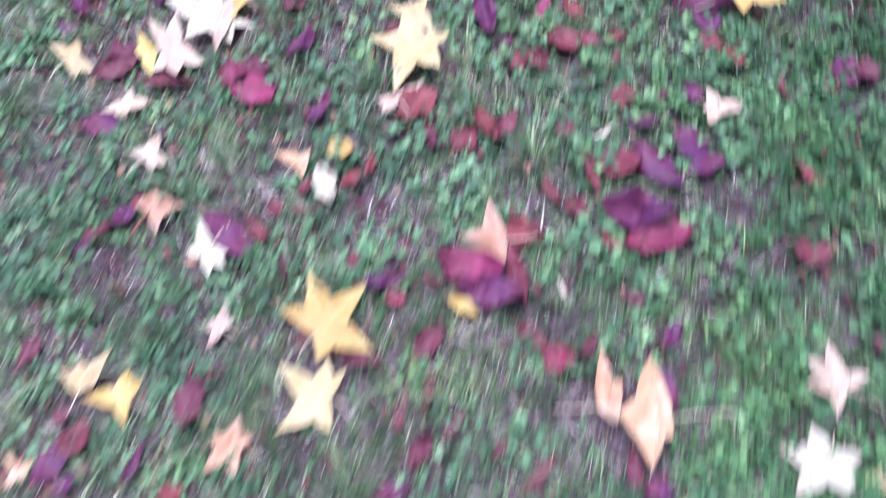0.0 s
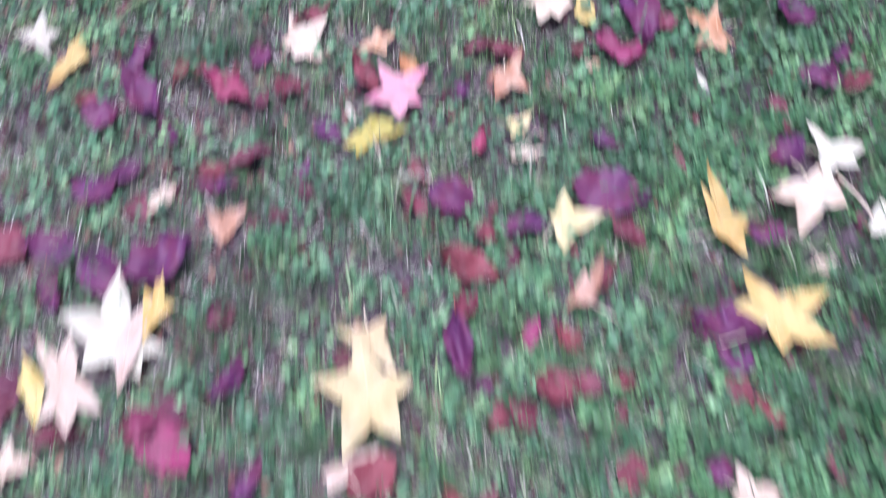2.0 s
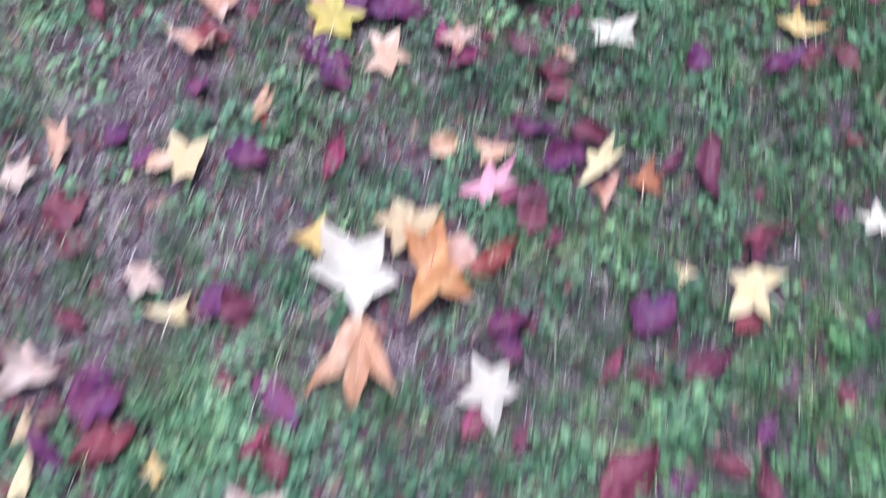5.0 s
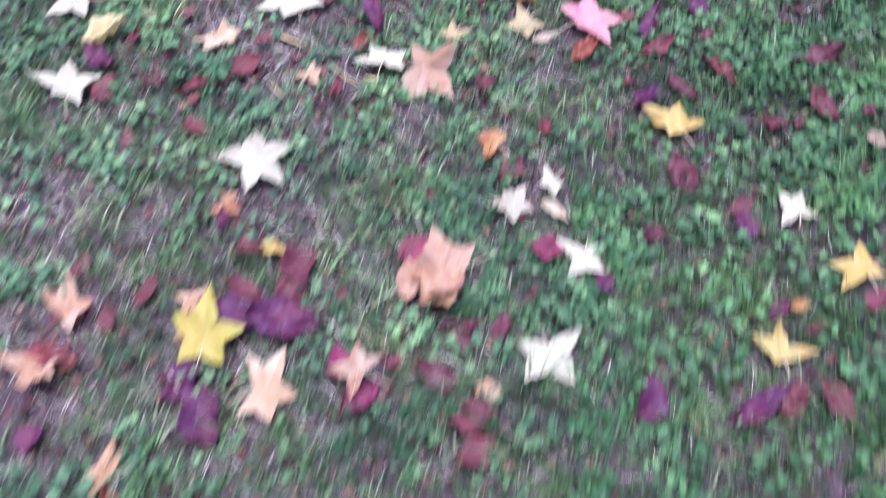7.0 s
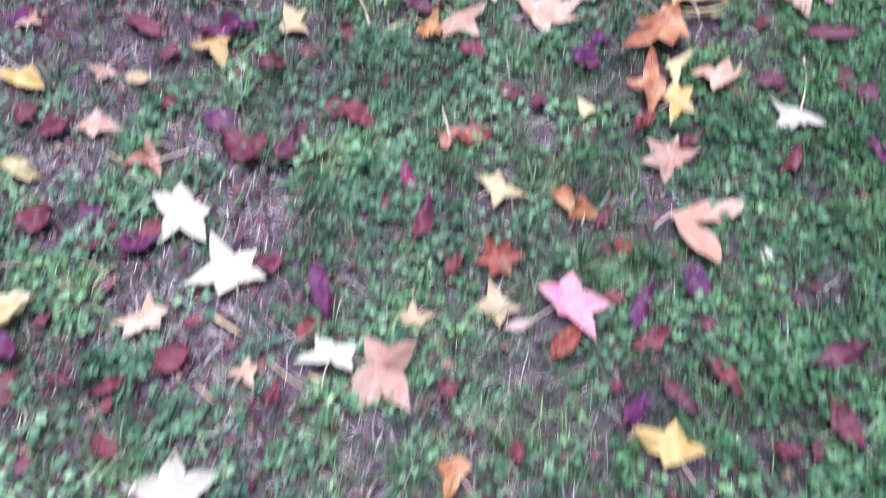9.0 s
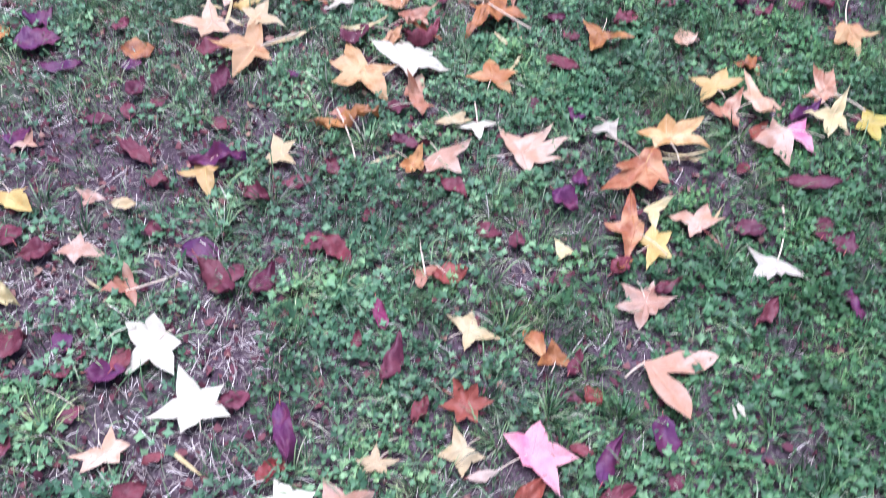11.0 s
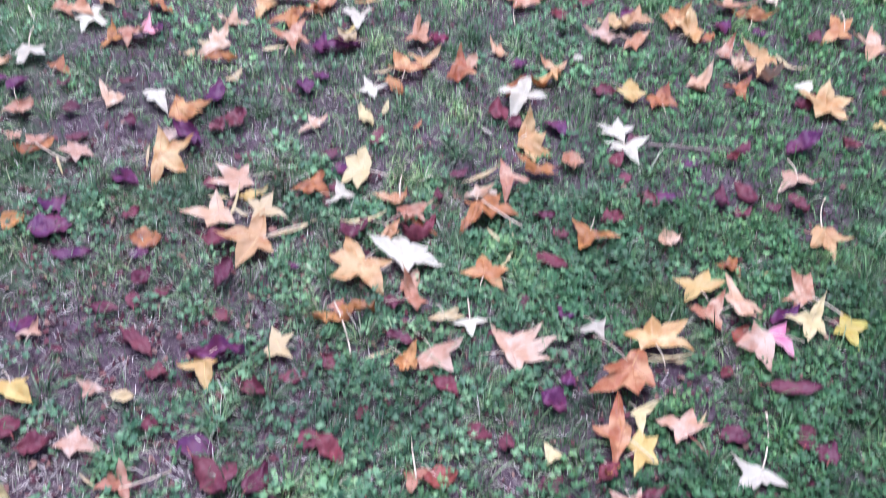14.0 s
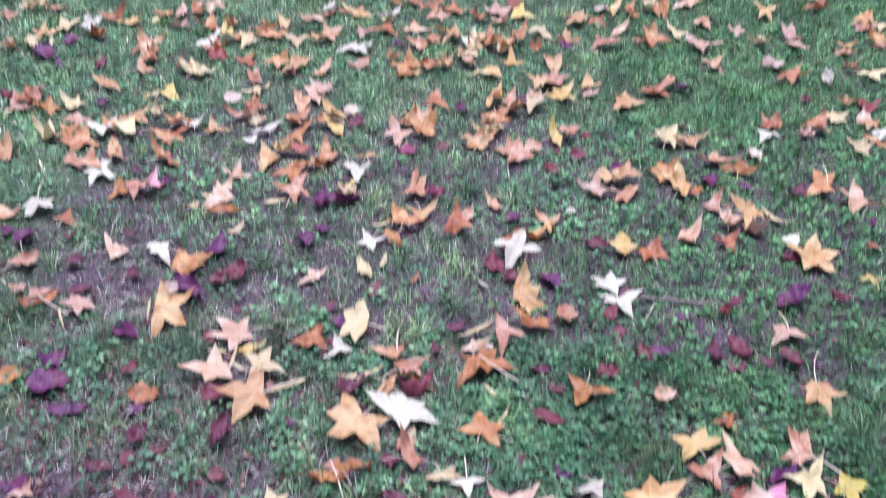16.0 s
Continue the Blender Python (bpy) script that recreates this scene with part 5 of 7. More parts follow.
gum(-0.380, 1.513, 0.045, -140, "salmon", 1, ((-121, 0.68), (0, 1.00), (91, 0.68), (155, 0.95)))
gum(0.150, 1.591, 0.060, 154, "peach", 1, ((-65, 0.87), (0, 1.00), (76, 0.89), (135, 0.76), (172, 0.64)))
gum(-0.962, 1.612, 0.081, 96, "cream", 0, ((-138, 0.57), (-41, 0.98), (0, 1.00), (52, 0.92), (173, 0.63)))
gum(-0.111, 1.618, 0.067, 133, "blush", 0, ((-136, 0.53), (-60, 0.93), (0, 1.00), (54, 0.70), (115, 0.84), (160, 0.59)))
gum(-0.630, 1.632, 0.070, -42, "blush", 0, ((-169, 0.70), (-88, 0.78), (-62, 0.91), (0, 1.00), (113, 0.73), (147, 0.92)))
gum(-0.026, 1.680, 0.074, 106, "blush", 2, ((-178, 0.53), (-33, 0.65), (0, 1.00), (123, 0.54)))
gum(-0.388, 1.695, 0.052, -115, "cream", 1, ((-149, 0.79), (-87, 0.99), (0, 1.00), (127, 0.65)))
gum(0.119, 1.784, 0.075, 78, "straw", 0, ((-126, 0.67), (0, 1.00), (56, 0.50), (111, 0.94), (179, 0.77)))
gum(0.039, 1.914, 0.082, 59, "blush", 0, ((-134, 0.57), (-93, 0.59), (0, 1.00), (66, 0.84), (154, 0.58)))
gum(-0.388, 1.916, 0.078, -81, "blush", 0, ((-141, 0.79), (-57, 0.62), (0, 1.00), (130, 0.86)))
gum(-0.702, 1.942, 0.044, -58, "straw", 1, ((-42, 0.93), (0, 1.00), (148, 0.92)))
gum(-0.532, 1.972, 0.029, -70, "yellow", 1, ((-177, 0.98), (-110, 0.69), (0, 1.00), (84, 0.69)))
gum(-0.727, 2.005, 0.038, 113, "straw", 1, ((-98, 0.79), (0, 1.00), (119, 0.56)))
gum(-0.745, 2.094, 0.075, -11, "blush", 2, ((-120, 0.95), (0, 1.00), (129, 0.56), (167, 0.77)))
gum(-0.102, 2.134, 0.063, 121, "cream", 0, ((-119, 0.65), (-53, 0.88), (0, 1.00), (86, 0.85), (160, 0.99)))
gum(-0.288, 2.201, 0.125, -125, "peach", 1, ((0, 1.00), (35, 1.00), (63, 0.89), (118, 0.19)))
gum(-0.577, 2.204, 0.047, -179, "straw", 1, ((-122, 0.87), (0, 1.00), (157, 0.94)))
gum(-0.636, 2.262, 0.060, -85, "blush", 1, ((-97, 0.53), (0, 1.00), (64, 0.69), (173, 0.42)))
gum(-0.321, 2.289, 0.106, 127, "cream", 0, ((-125, 0.67), (-57, 0.86), (0, 1.00), (49, 0.68), (159, 0.69)))
gum(-0.208, 2.309, 0.102, 87, "orange", 0, ((-119, 0.77), (0, 1.00), (38, 0.85), (176, 0.96)))
gum(0.267, 2.341, 0.072, 36, "straw", 0, ((-161, 0.99), (-108, 0.94), (0, 1.00), (51, 0.50), (123, 0.61)))
gum(-0.917, 2.343, 0.071, 115, "straw", 0, ((-174, 0.44), (-122, 0.44), (0, 1.00), (112, 0.90)))
gum(-0.386, 2.355, 0.052, -167, "yellow", 1, ((-105, 0.99), (0, 1.00), (95, 0.86)))
gum(0.169, 2.363, 0.030, -113, "straw", 1, ((-109, 0.88), (0, 1.00), (120, 0.79)))
gum(-0.628, 2.465, 0.091, 125, "straw", 0, ((-169, 0.38), (-64, 0.69), (0, 1.00), (142, 0.42)))
gum(-0.136, 2.483, 0.070, 56, "magenta", 0, ((-149, 0.57), (-37, 0.68), (0, 1.00), (40, 0.76), (134, 0.80)))
gum(0.049, 2.494, 0.050, 64, "peach", 1, ((-158, 0.62), (0, 1.00), (80, 0.62)))
gum(-0.853, 2.497, 0.064, -76, "salmon", 1, ((-151, 0.73), (-40, 0.47), (0, 1.00), (48, 0.54), (162, 0.67)))
gum(0.104, 2.515, 0.047, -18, "russet", 1, ((-151, 0.69), (0, 1.00), (41, 0.84), (90, 1.00)))
gum(0.038, 2.546, 0.061, 70, "straw", 0, ((-27, 0.83), (0, 1.00), (69, 0.65), (165, 0.95)))
gum(-0.141, 2.560, 0.049, 144, "salmon", 1, ((-137, 0.86), (0, 1.00), (108, 0.90), (164, 0.82)))
gum(-0.536, 2.606, 0.056, 83, "peach", 2, ((-177, 0.73), (-17, 0.87), (0, 1.00), (114, 0.55)))
gum(-0.678, 2.744, 0.070, 178, "salmon", 2, ((-148, 0.79), (0, 1.00), (79, 0.79), (136, 0.87)))
gum(-0.347, 2.747, 0.074, 76, "rosy", 0, ((-144, 0.71), (-77, 0.71), (0, 1.00), (53, 0.83), (155, 0.70)))
gum(-0.215, 2.788, 0.056, -91, "rosy", 1, ((-169, 0.83), (-83, 0.84), (0, 1.00), (128, 0.69)))
gum(-0.448, 2.812, 0.083, 98, "olive", 0, ((-143, 0.68), (-76, 0.75), (0, 1.00), (54, 0.84), (134, 0.63)))
gum(-0.671, 2.838, 0.073, 103, "salmon", 1, ((-165, 0.51), (-77, 0.61), (0, 1.00), (53, 0.77)))
gum(0.051, 2.852, 0.070, -51, "cream", 0, ((-140, 0.77), (-73, 0.98), (0, 1.00), (95, 0.95)))
gum(-0.488, 2.877, 0.039, 159, "salmon", 1, ((-117, 0.94), (0, 1.00), (96, 0.70), (139, 0.96)))
gum(0.378, 2.884, 0.058, 12, "yellow", 1, ((-134, 0.34), (0, 1.00), (80, 0.89), (125, 0.91)))
gum(-0.115, 2.948, 0.100, 101, "salmon", 2, ((-134, 0.46), (-44, 0.77), (0, 1.00), (72, 0.71), (147, 0.48)))
gum(0.095, 3.010, 0.064, 140, "cream", 0, ((-176, 0.58), (-93, 0.83), (0, 1.00), (91, 0.60)))
gum(0.509, 3.037, 0.065, -134, "yellow", 0, ((-139, 0.95), (-47, 0.88), (0, 1.00), (125, 0.51)))
gum(-0.480, 3.055, 0.043, -36, "peach", 1, ((-80, 0.93), (0, 1.00), (89, 0.58), (179, 0.75)))
gum(-0.021, 3.100, 0.051, -87, "cream", 0, ((-156, 0.80), (-70, 1.00), (0, 1.00), (67, 0.75), (151, 0.76)))
gum(-0.447, 3.137, 0.082, 173, "cream", 0, ((-138, 0.91), (-63, 0.95), (0, 1.00), (92, 0.81), (154, 0.86)))
gum(0.422, 3.140, 0.057, -131, "cream", 0, ((-155, 0.78), (-102, 0.78), (0, 1.00), (118, 0.61)))
gum(0.036, 3.152, 0.042, 108, "cream", 0, ((-180, 0.68), (-117, 0.48), (0, 1.00), (93, 0.53)))
gum(-0.065, 3.218, 0.059, -92, "orange", 1, ((-105, 0.53), (0, 1.00), (115, 0.44), (171, 0.52)))
gum(-0.805, 3.247, 0.078, 168, "cream", 0, ((-130, 0.80), (-59, 0.81), (0, 1.00), (50, 0.38), (146, 0.57)))
gum(0.241, 3.284, 0.075, 155, "yellow", 1, ((-146, 0.58), (-65, 0.71), (0, 1.00), (79, 0.39)))
gum(-0.397, 3.332, 0.037, -172, "rosy", 1, ((-155, 0.60), (-98, 0.78), (0, 1.00), (121, 0.86)))
gum(-0.200, 3.366, 0.093, -136, "rosy", 1, ((-102, 0.64), (0, 1.00), (36, 0.78), (92, 0.99), (164, 0.77)))
gum(-0.269, 3.371, 0.061, -159, "cream", 0, ((-171, 0.65), (-63, 0.77), (0, 1.00), (128, 0.70)))
gum(-0.577, 3.407, 0.055, -162, "rosy", 0, ((-165, 0.70), (-97, 0.86), (0, 1.00), (48, 0.86), (139, 0.66)))
gum(-0.159, 3.458, 0.041, 4, "straw", 0, ((-133, 0.69), (-43, 0.69), (0, 1.00), (96, 0.82), (179, 0.88)))
gum(-0.863, 3.465, 0.078, 148, "cream", 0, ((-60, 0.76), (0, 1.00), (68, 0.87), (155, 0.73)))
gum(-0.030, 3.498, 0.048, -88, "straw", 0, ((-152, 0.91), (-75, 0.90), (0, 1.00), (75, 0.77)))
gum(-0.462, 3.503, 0.081, 132, "cream", 0, ((-137, 0.79), (-79, 0.68), (0, 1.00), (72, 0.95), (132, 0.67)))
gum(0.075, 3.507, 0.079, -56, "magenta", 0, ((-145, 0.69), (-63, 0.33), (0, 1.00), (61, 0.90), (143, 0.74)))
gum(-0.039, 3.579, 0.050, 124, "brick", 1, ((-175, 0.89), (-117, 0.93), (-62, 0.77), (0, 1.00), (74, 0.91), (133, 0.81)))
gum(-0.570, 3.604, 0.078, 155, "cream", 0, ((-139, 0.57), (-48, 0.75), (0, 1.00), (89, 0.87), (161, 0.98)))
gum(0.092, 3.683, 0.053, -141, "russet", 2, ((-109, 0.61), (0, 1.00), (129, 0.72)))
gum(0.252, 3.697, 0.116, -58, "salmon", 0, ((0, 1.00), (72, 0.98)), stem=(-138, 0.043), fat=0.14)
gum(-0.662, 3.710, 0.055, 115, "peach", 2, ((-166, 0.81), (-89, 0.38), (0, 1.00), (33, 0.88), (92, 1.00)), stem=(31, 0.095))
gum(-0.056, 3.714, 0.059, -4, "straw", 0, ((-87, 0.81), (0, 1.00), (96, 0.78), (148, 0.92)))
gum(-0.794, 3.782, 0.067, -7, "rosy", 0, ((-147, 0.60), (-62, 0.53), (0, 1.00), (106, 0.54)))
gum(-0.153, 3.816, 0.051, -87, "peach", 2, ((-104, 0.44), (0, 1.00), (128, 0.80)), stem=(110, 0.104))
gum(0.237, 3.825, 0.058, -99, "rosy", 0, ((-120, 0.97), (-62, 0.99), (0, 1.00), (47, 0.53), (107, 0.95), (173, 0.87)))
gum(-0.973, 3.880, 0.087, -28, "yellow", 1, ((-140, 0.54), (0, 1.00), (75, 0.45)))
gum(0.191, 3.899, 0.027, -139, "russet", 3, ((0, 1.00), (78, 0.79), (175, 0.88)))
gum(-0.817, 3.911, 0.044, 168, "rosy", 2, ((-170, 0.64), (0, 1.00), (102, 0.98)))
gum(0.082, 3.912, 0.044, 16, "straw", 1, ((-114, 0.51), (0, 1.00), (98, 0.80)))
gum(0.462, 3.943, 0.072, -135, "cream", 0, ((-66, 0.88), (0, 1.00), (23, 0.64), (63, 0.35), (116, 0.93)), stem=(72, 0.135))
gum(0.246, 3.958, 0.061, -99, "yellow", 0, ((-171, 0.68), (-98, 0.64), (0, 1.00), (66, 0.70), (147, 0.90)))
gum(0.211, 3.976, 0.101, 100, "orange", 1, ((-42, 0.36), (0, 1.00), (75, 0.58), (160, 0.77)))
gum(-0.620, 4.004, 0.073, -68, "yellow", 1, ((-135, 0.39), (-80, 0.75), (0, 1.00), (80, 0.40)))
gum(0.327, 4.010, 0.067, 154, "salmon", 1, ((-143, 0.72), (-84, 0.75), (0, 1.00), (92, 0.60)))
gum(-1.001, 4.016, 0.043, 90, "rosy", 1, ((-90, 0.53), (0, 1.00), (110, 0.87)))
gum(0.241, 4.036, 0.051, -79, "straw", 1, ((-70, 0.39), (0, 1.00), (116, 0.94)))
gum(-0.487, 4.075, 0.062, 125, "straw", 0, ((-164, 0.79), (-49, 0.89), (0, 1.00), (99, 0.76)))
gum(-0.224, 4.086, 0.067, -76, "orange", 3, ((-72, 0.45), (0, 1.00), (28, 0.87), (146, 0.76)))
gum(-0.175, 4.117, 0.078, -49, "rosy", 0, ((-98, 0.58), (-58, 0.78), (0, 1.00), (74, 0.92)))
gum(0.224, 4.136, 0.125, -131, "orange", 1, ((-157, 0.48), (-24, 0.56), (0, 1.00), (45, 0.75), (92, 0.49)))
gum(-0.017, 4.158, 0.105, 53, "rosy", 0, ((-126, 0.60), (-78, 0.93), (-30, 1.00), (0, 1.00), (81, 0.87)))
gum(-0.403, 4.207, 0.047, -54, "peach", 1, ((-102, 0.48), (0, 1.00), (122, 0.60)), stem=(-55, 0.150))
gum(0.265, 4.213, 0.092, 36, "gold", 0, ((-165, 0.43), (-41, 0.95), (0, 1.00), (62, 0.63), (138, 0.70)))
gum(-0.113, 4.218, 0.052, -80, "cream", 0, ((-90, 0.97), (0, 1.00), (106, 0.94)), stem=(102, 0.081))
gum(-0.168, 4.221, 0.052, -151, "straw", 1, ((-160, 0.82), (0, 1.00), (158, 0.84)))
gum(-0.244, 4.249, 0.075, 120, "peach", 2, ((-136, 0.56), (0, 1.00), (177, 0.45)))
gum(0.149, 4.250, 0.060, -142, "cream", 1, ((-166, 0.57), (0, 1.00), (81, 0.67)))
gum(0.491, 4.276, 0.105, -88, "rosy", 0, ((-156, 0.38), (-53, 0.82), (0, 1.00)))
gum(0.514, 4.292, 0.083, -53, "magenta", 1, ((0, 1.00), (99, 0.48)))
gum(0.393, 4.337, 0.080, -80, "peach", 1, ((-85, 0.86), (0, 1.00), (142, 0.77)))
gum(-0.380, 4.338, 0.105, 123, "gold", 0, ((-175, 1.00), (-118, 0.69), (0, 1.00), (57, 0.73), (126, 1.00)))
gum(0.667, 4.343, 0.077, 18, "olive", 0, ((-159, 0.61), (-93, 0.90), (0, 1.00), (78, 0.66)))
gum(0.598, 4.348, 0.073, 67, "straw", 1, ((-171, 0.96), (-121, 0.66), (0, 1.00), (125, 0.98)))
gum(0.442, 4.350, 0.090, 105, "salmon", 1, ((-112, 0.59), (0, 1.00), (49, 0.38), (180, 0.92)))
gum(-0.103, 4.364, 0.072, 106, "orange", 0, ((-150, 0.89), (-82, 0.79), (0, 1.00), (92, 0.84)))
gum(-0.290, 4.368, 0.105, 155, "cream", 0, ((-158, 0.94), (-111, 0.67), (-45, 0.88), (0, 1.00), (131, 0.61)))
gum(-0.634, 4.376, 0.105, -171, "gold", 0, ((-91, 0.91), (0, 1.00), (66, 0.94), (132, 0.75)), stem=(39, 0.093))
gum(0.361, 4.395, 0.070, 17, "yellow", 0, ((-139, 0.81), (0, 1.00), (47, 0.93), (140, 0.86)))
gum(0.586, 4.424, 0.072, 66, "peach", 1, ((-178, 0.70), (-89, 0.50), (0, 1.00), (44, 0.91), (153, 1.00)), stem=(-14, 0.105))
gum(-0.753, 4.442, 0.096, -163, "rosy", 0, ((-147, 0.30), (-80, 0.77), (0, 1.00), (61, 0.55), (128, 0.67)))
gum(-0.340, 4.457, 0.062, 81, "peach", 2, ((-125, 0.61), (0, 1.00), (172, 1.00), (175, 0.47)))
gum(-0.656, 4.463, 0.076, -5, "straw", 0, ((-101, 0.58), (0, 1.00), (82, 0.81), (152, 0.77)))
gum(-0.266, 4.485, 0.047, -28, "russet", 3, ((-159, 0.91), (0, 1.00), (166, 0.66)))
gum(0.443, 4.493, 0.055, -103, "russet", 2, ((-174, 1.00), (-63, 0.75), (0, 1.00), (36, 0.84)))
gum(-0.312, 4.513, 0.076, 34, "peach", 2, ((-113, 0.95), (-56, 0.71), (0, 1.00), (117, 0.46)))
gum(0.114, 4.537, 0.092, -101, "russet", 1, ((-122, 0.65), (0, 1.00), (89, 0.86)))
gum(-0.487, 4.562, 0.067, -103, "cream", 1, ((-139, 0.77), (0, 1.00), (103, 0.57)))
gum(-0.137, 4.572, 0.105, -113, "russet", 2, ((-177, 0.78), (-81, 0.53), (0, 1.00), (54, 0.42), (108, 0.89)), stem=(-41, 0.121))
gum(-0.349, 4.575, 0.066, -172, "peach", 2, ((-143, 0.58), (-50, 0.63), (0, 1.00), (81, 0.82), (122, 0.89)), stem=(107, 0.150))
gum(-0.751, 4.584, 0.095, 155, "rosy", 0, ((-179, 0.53), (-74, 0.60), (0, 1.00), (45, 0.89), (116, 0.78)))
gum(-0.569, 4.596, 0.076, -27, "russet", 1, ((-127, 0.80), (-62, 0.76), (0, 1.00), (101, 0.79)))
gum(-1.199, 4.613, 0.064, -67, "rosy", 0, ((-146, 0.93), (-89, 0.88), (0, 1.00), (68, 0.75), (148, 0.57)))
gum(-0.976, 4.624, 0.105, 33, "gold", 1, ((-121, 1.00), (-62, 1.00), (0, 1.00), (78, 0.89)))
gum(-0.158, 4.625, 0.053, 23, "rosy", 2, ((-163, 0.83), (-47, 0.62), (0, 1.00), (94, 0.43)))
gum(-1.328, 4.629, 0.061, 18, "salmon", 1, ((-149, 0.59), (0, 1.00), (129, 0.99)), stem=(-39, 0.150))
gum(0.658, 4.652, 0.102, -77, "gold", 1, ((-69, 0.64), (-37, 0.90), (0, 1.00), (41, 0.78)), stem=(90, 0.144))
gum(-0.458, 4.668, 0.101, 97, "straw", 0, ((0, 1.00), (45, 0.73), (135, 0.74), (175, 0.90)), stem=(-13, 0.057))
gum(-0.099, 4.692, 0.088, -81, "peach", 2, ((-172, 0.80), (0, 1.00), (70, 0.71)))
gum(-0.030, 4.764, 0.080, -39, "russet", 2, ((-159, 0.89), (-95, 0.51), (0, 1.00), (43, 0.90)))
gum(-1.450, 4.775, 0.085, -53, "peach", 2, ((-77, 0.78), (0, 1.00), (53, 0.55), (113, 0.43)))
gum(0.613, 4.830, 0.080, 56, "rosy", 1, ((-84, 1.00), (0, 1.00), (97, 0.50), (173, 0.92)), stem=(82, 0.150))
gum(-1.018, 4.831, 0.105, 118, "orange", 1, ((-173, 0.62), (-123, 0.80), (-81, 1.00), (0, 1.00), (137, 0.38)))
gum(-0.642, 4.854, 0.055, -135, "rosy", 0, ((-97, 0.71), (0, 1.00), (86, 0.72), (176, 0.91)))
gum(-1.229, 4.857, 0.086, 138, "rosy", 1, ((-135, 0.58), (-31, 0.54), (0, 1.00), (152, 0.62)))
gum(-1.089, 4.873, 0.086, 155, "cream", 0, ((-74, 0.52), (0, 1.00), (80, 0.45), (156, 0.94)))
gum(-0.072, 4.879, 0.105, 93, "gold", 2, ((-157, 0.93), (-110, 0.98), (-57, 0.65), (0, 1.00), (145, 0.31)), stem=(57, 0.086))
gum(0.192, 4.884, 0.082, -66, "cream", 0, ((-124, 0.81), (-93, 0.57), (0, 1.00), (97, 0.92)))
gum(0.168, 4.977, 0.064, -139, "cream", 0, ((-131, 0.80), (-41, 0.99), (0, 1.00), (67, 0.89), (155, 0.79)))
gum(-1.646, 4.978, 0.100, 153, "peach", 1, ((-179, 0.99), (0, 1.00)))
gum(-1.449, 4.985, 0.066, -25, "russet", 1, ((-152, 0.57), (0, 1.00), (120, 0.75)))
gum(-1.568, 5.046, 0.100, -32, "cream", 0, ((-89, 0.98), (-55, 0.87), (0, 1.00), (56, 0.51)), stem=(120, 0.146))
gum(-0.532, 5.068, 0.067, 127, "cream", 0, ((-111, 0.76), (0, 1.00), (98, 0.76), (162, 0.97)))
gum(-0.099, 5.075, 0.100, -108, "cream", 0, ((-169, 0.97), (-79, 0.78), (0, 1.00), (89, 0.76)))
gum(-0.466, 5.087, 0.066, -50, "orange", 1, ((-151, 0.78), (0, 1.00)))
gum(0.282, 5.148, 0.089, 76, "russet", 1, ((-91, 0.60), (0, 1.00), (85, 0.54), (172, 0.71)))
gum(0.196, 5.155, 0.102, 87, "yellow", 0, ((-172, 0.56), (-79, 0.46), (0, 1.00), (94, 0.41)))
gum(-0.457, 5.167, 0.097, 121, "orange", 1, ((-124, 0.88), (0, 1.00), (103, 0.67)))
gum(-1.374, 5.169, 0.081, -22, "russet", 1, ((-78, 0.81), (0, 1.00), (130, 0.95)))
gum(-0.300, 5.196, 0.093, 102, "orange", 1, ((-147, 0.93), (0, 1.00), (150, 0.90)))
gum(-1.049, 5.199, 0.100, 117, "rosy", 1, ((-148, 1.00), (-32, 1.00), (0, 1.00), (130, 0.77)))
gum(0.736, 5.201, 0.105, 89, "gold", 0, ((-134, 0.77), (-56, 1.00), (0, 1.00), (74, 0.89), (148, 0.75)))
gum(-1.326, 5.214, 0.100, -49, "peach", 0, ((-143, 0.83), (-28, 0.87), (0, 1.00), (24, 1.00)))
gum(-1.287, 5.226, 0.079, -27, "magenta", 1, ((0, 1.00), (64, 0.36), (131, 0.94)))
gum(-0.414, 5.235, 0.079, 47, "gold", 0, ((-123, 0.93), (0, 1.00), (131, 0.69)))
gum(-0.026, 5.257, 0.082, -77, "gold", 1, ((-147, 0.94), (0, 1.00), (116, 0.59)))
gum(0.503, 5.258, 0.068, 51, "russet", 1, ((-125, 0.95), (0, 1.00), (151, 0.92)))
gum(0.392, 5.259, 0.090, 57, "salmon", 1, ((-150, 0.87), (0, 1.00), (156, 0.54)))
gum(-1.483, 5.276, 0.100, -36, "cream", 0, ((-137, 0.71), (-56, 0.86), (0, 1.00), (117, 0.62)))
gum(-0.829, 5.286, 0.100, 82, "peach", 0, ((-159, 1.00), (-129, 1.00), (0, 1.00), (128, 0.87)), stem=(-109, 0.104))
gum(-0.649, 5.302, 0.080, -140, "straw", 2)
gum(-1.607, 5.313, 0.082, -33, "peach", 1, ((-136, 0.47), (0, 1.00), (137, 0.68)))
gum(-0.201, 5.318, 0.067, 130, "peach", 1, ((-178, 0.91), (-46, 0.57), (0, 1.00)))
gum(0.588, 5.318, 0.075, -39, "rosy", 3)
gum(-1.554, 5.319, 0.100, -36, "peach", 1, ((-74, 0.52), (0, 1.00), (134, 0.62)))
gum(-1.861, 5.321, 0.100, 134, "gold", 0, ((-27, 1.00), (0, 1.00), (179, 0.69)))
gum(0.509, 5.347, 0.065, 92, "rosy", 3)
gum(-0.668, 5.352, 0.049, -124, "yellow", 1, ((-178, 0.95), (0, 1.00)))
gum(-0.457, 5.361, 0.100, 104, "peach", 1, ((-137, 0.79), (-24, 1.00), (0, 1.00), (132, 0.70)))
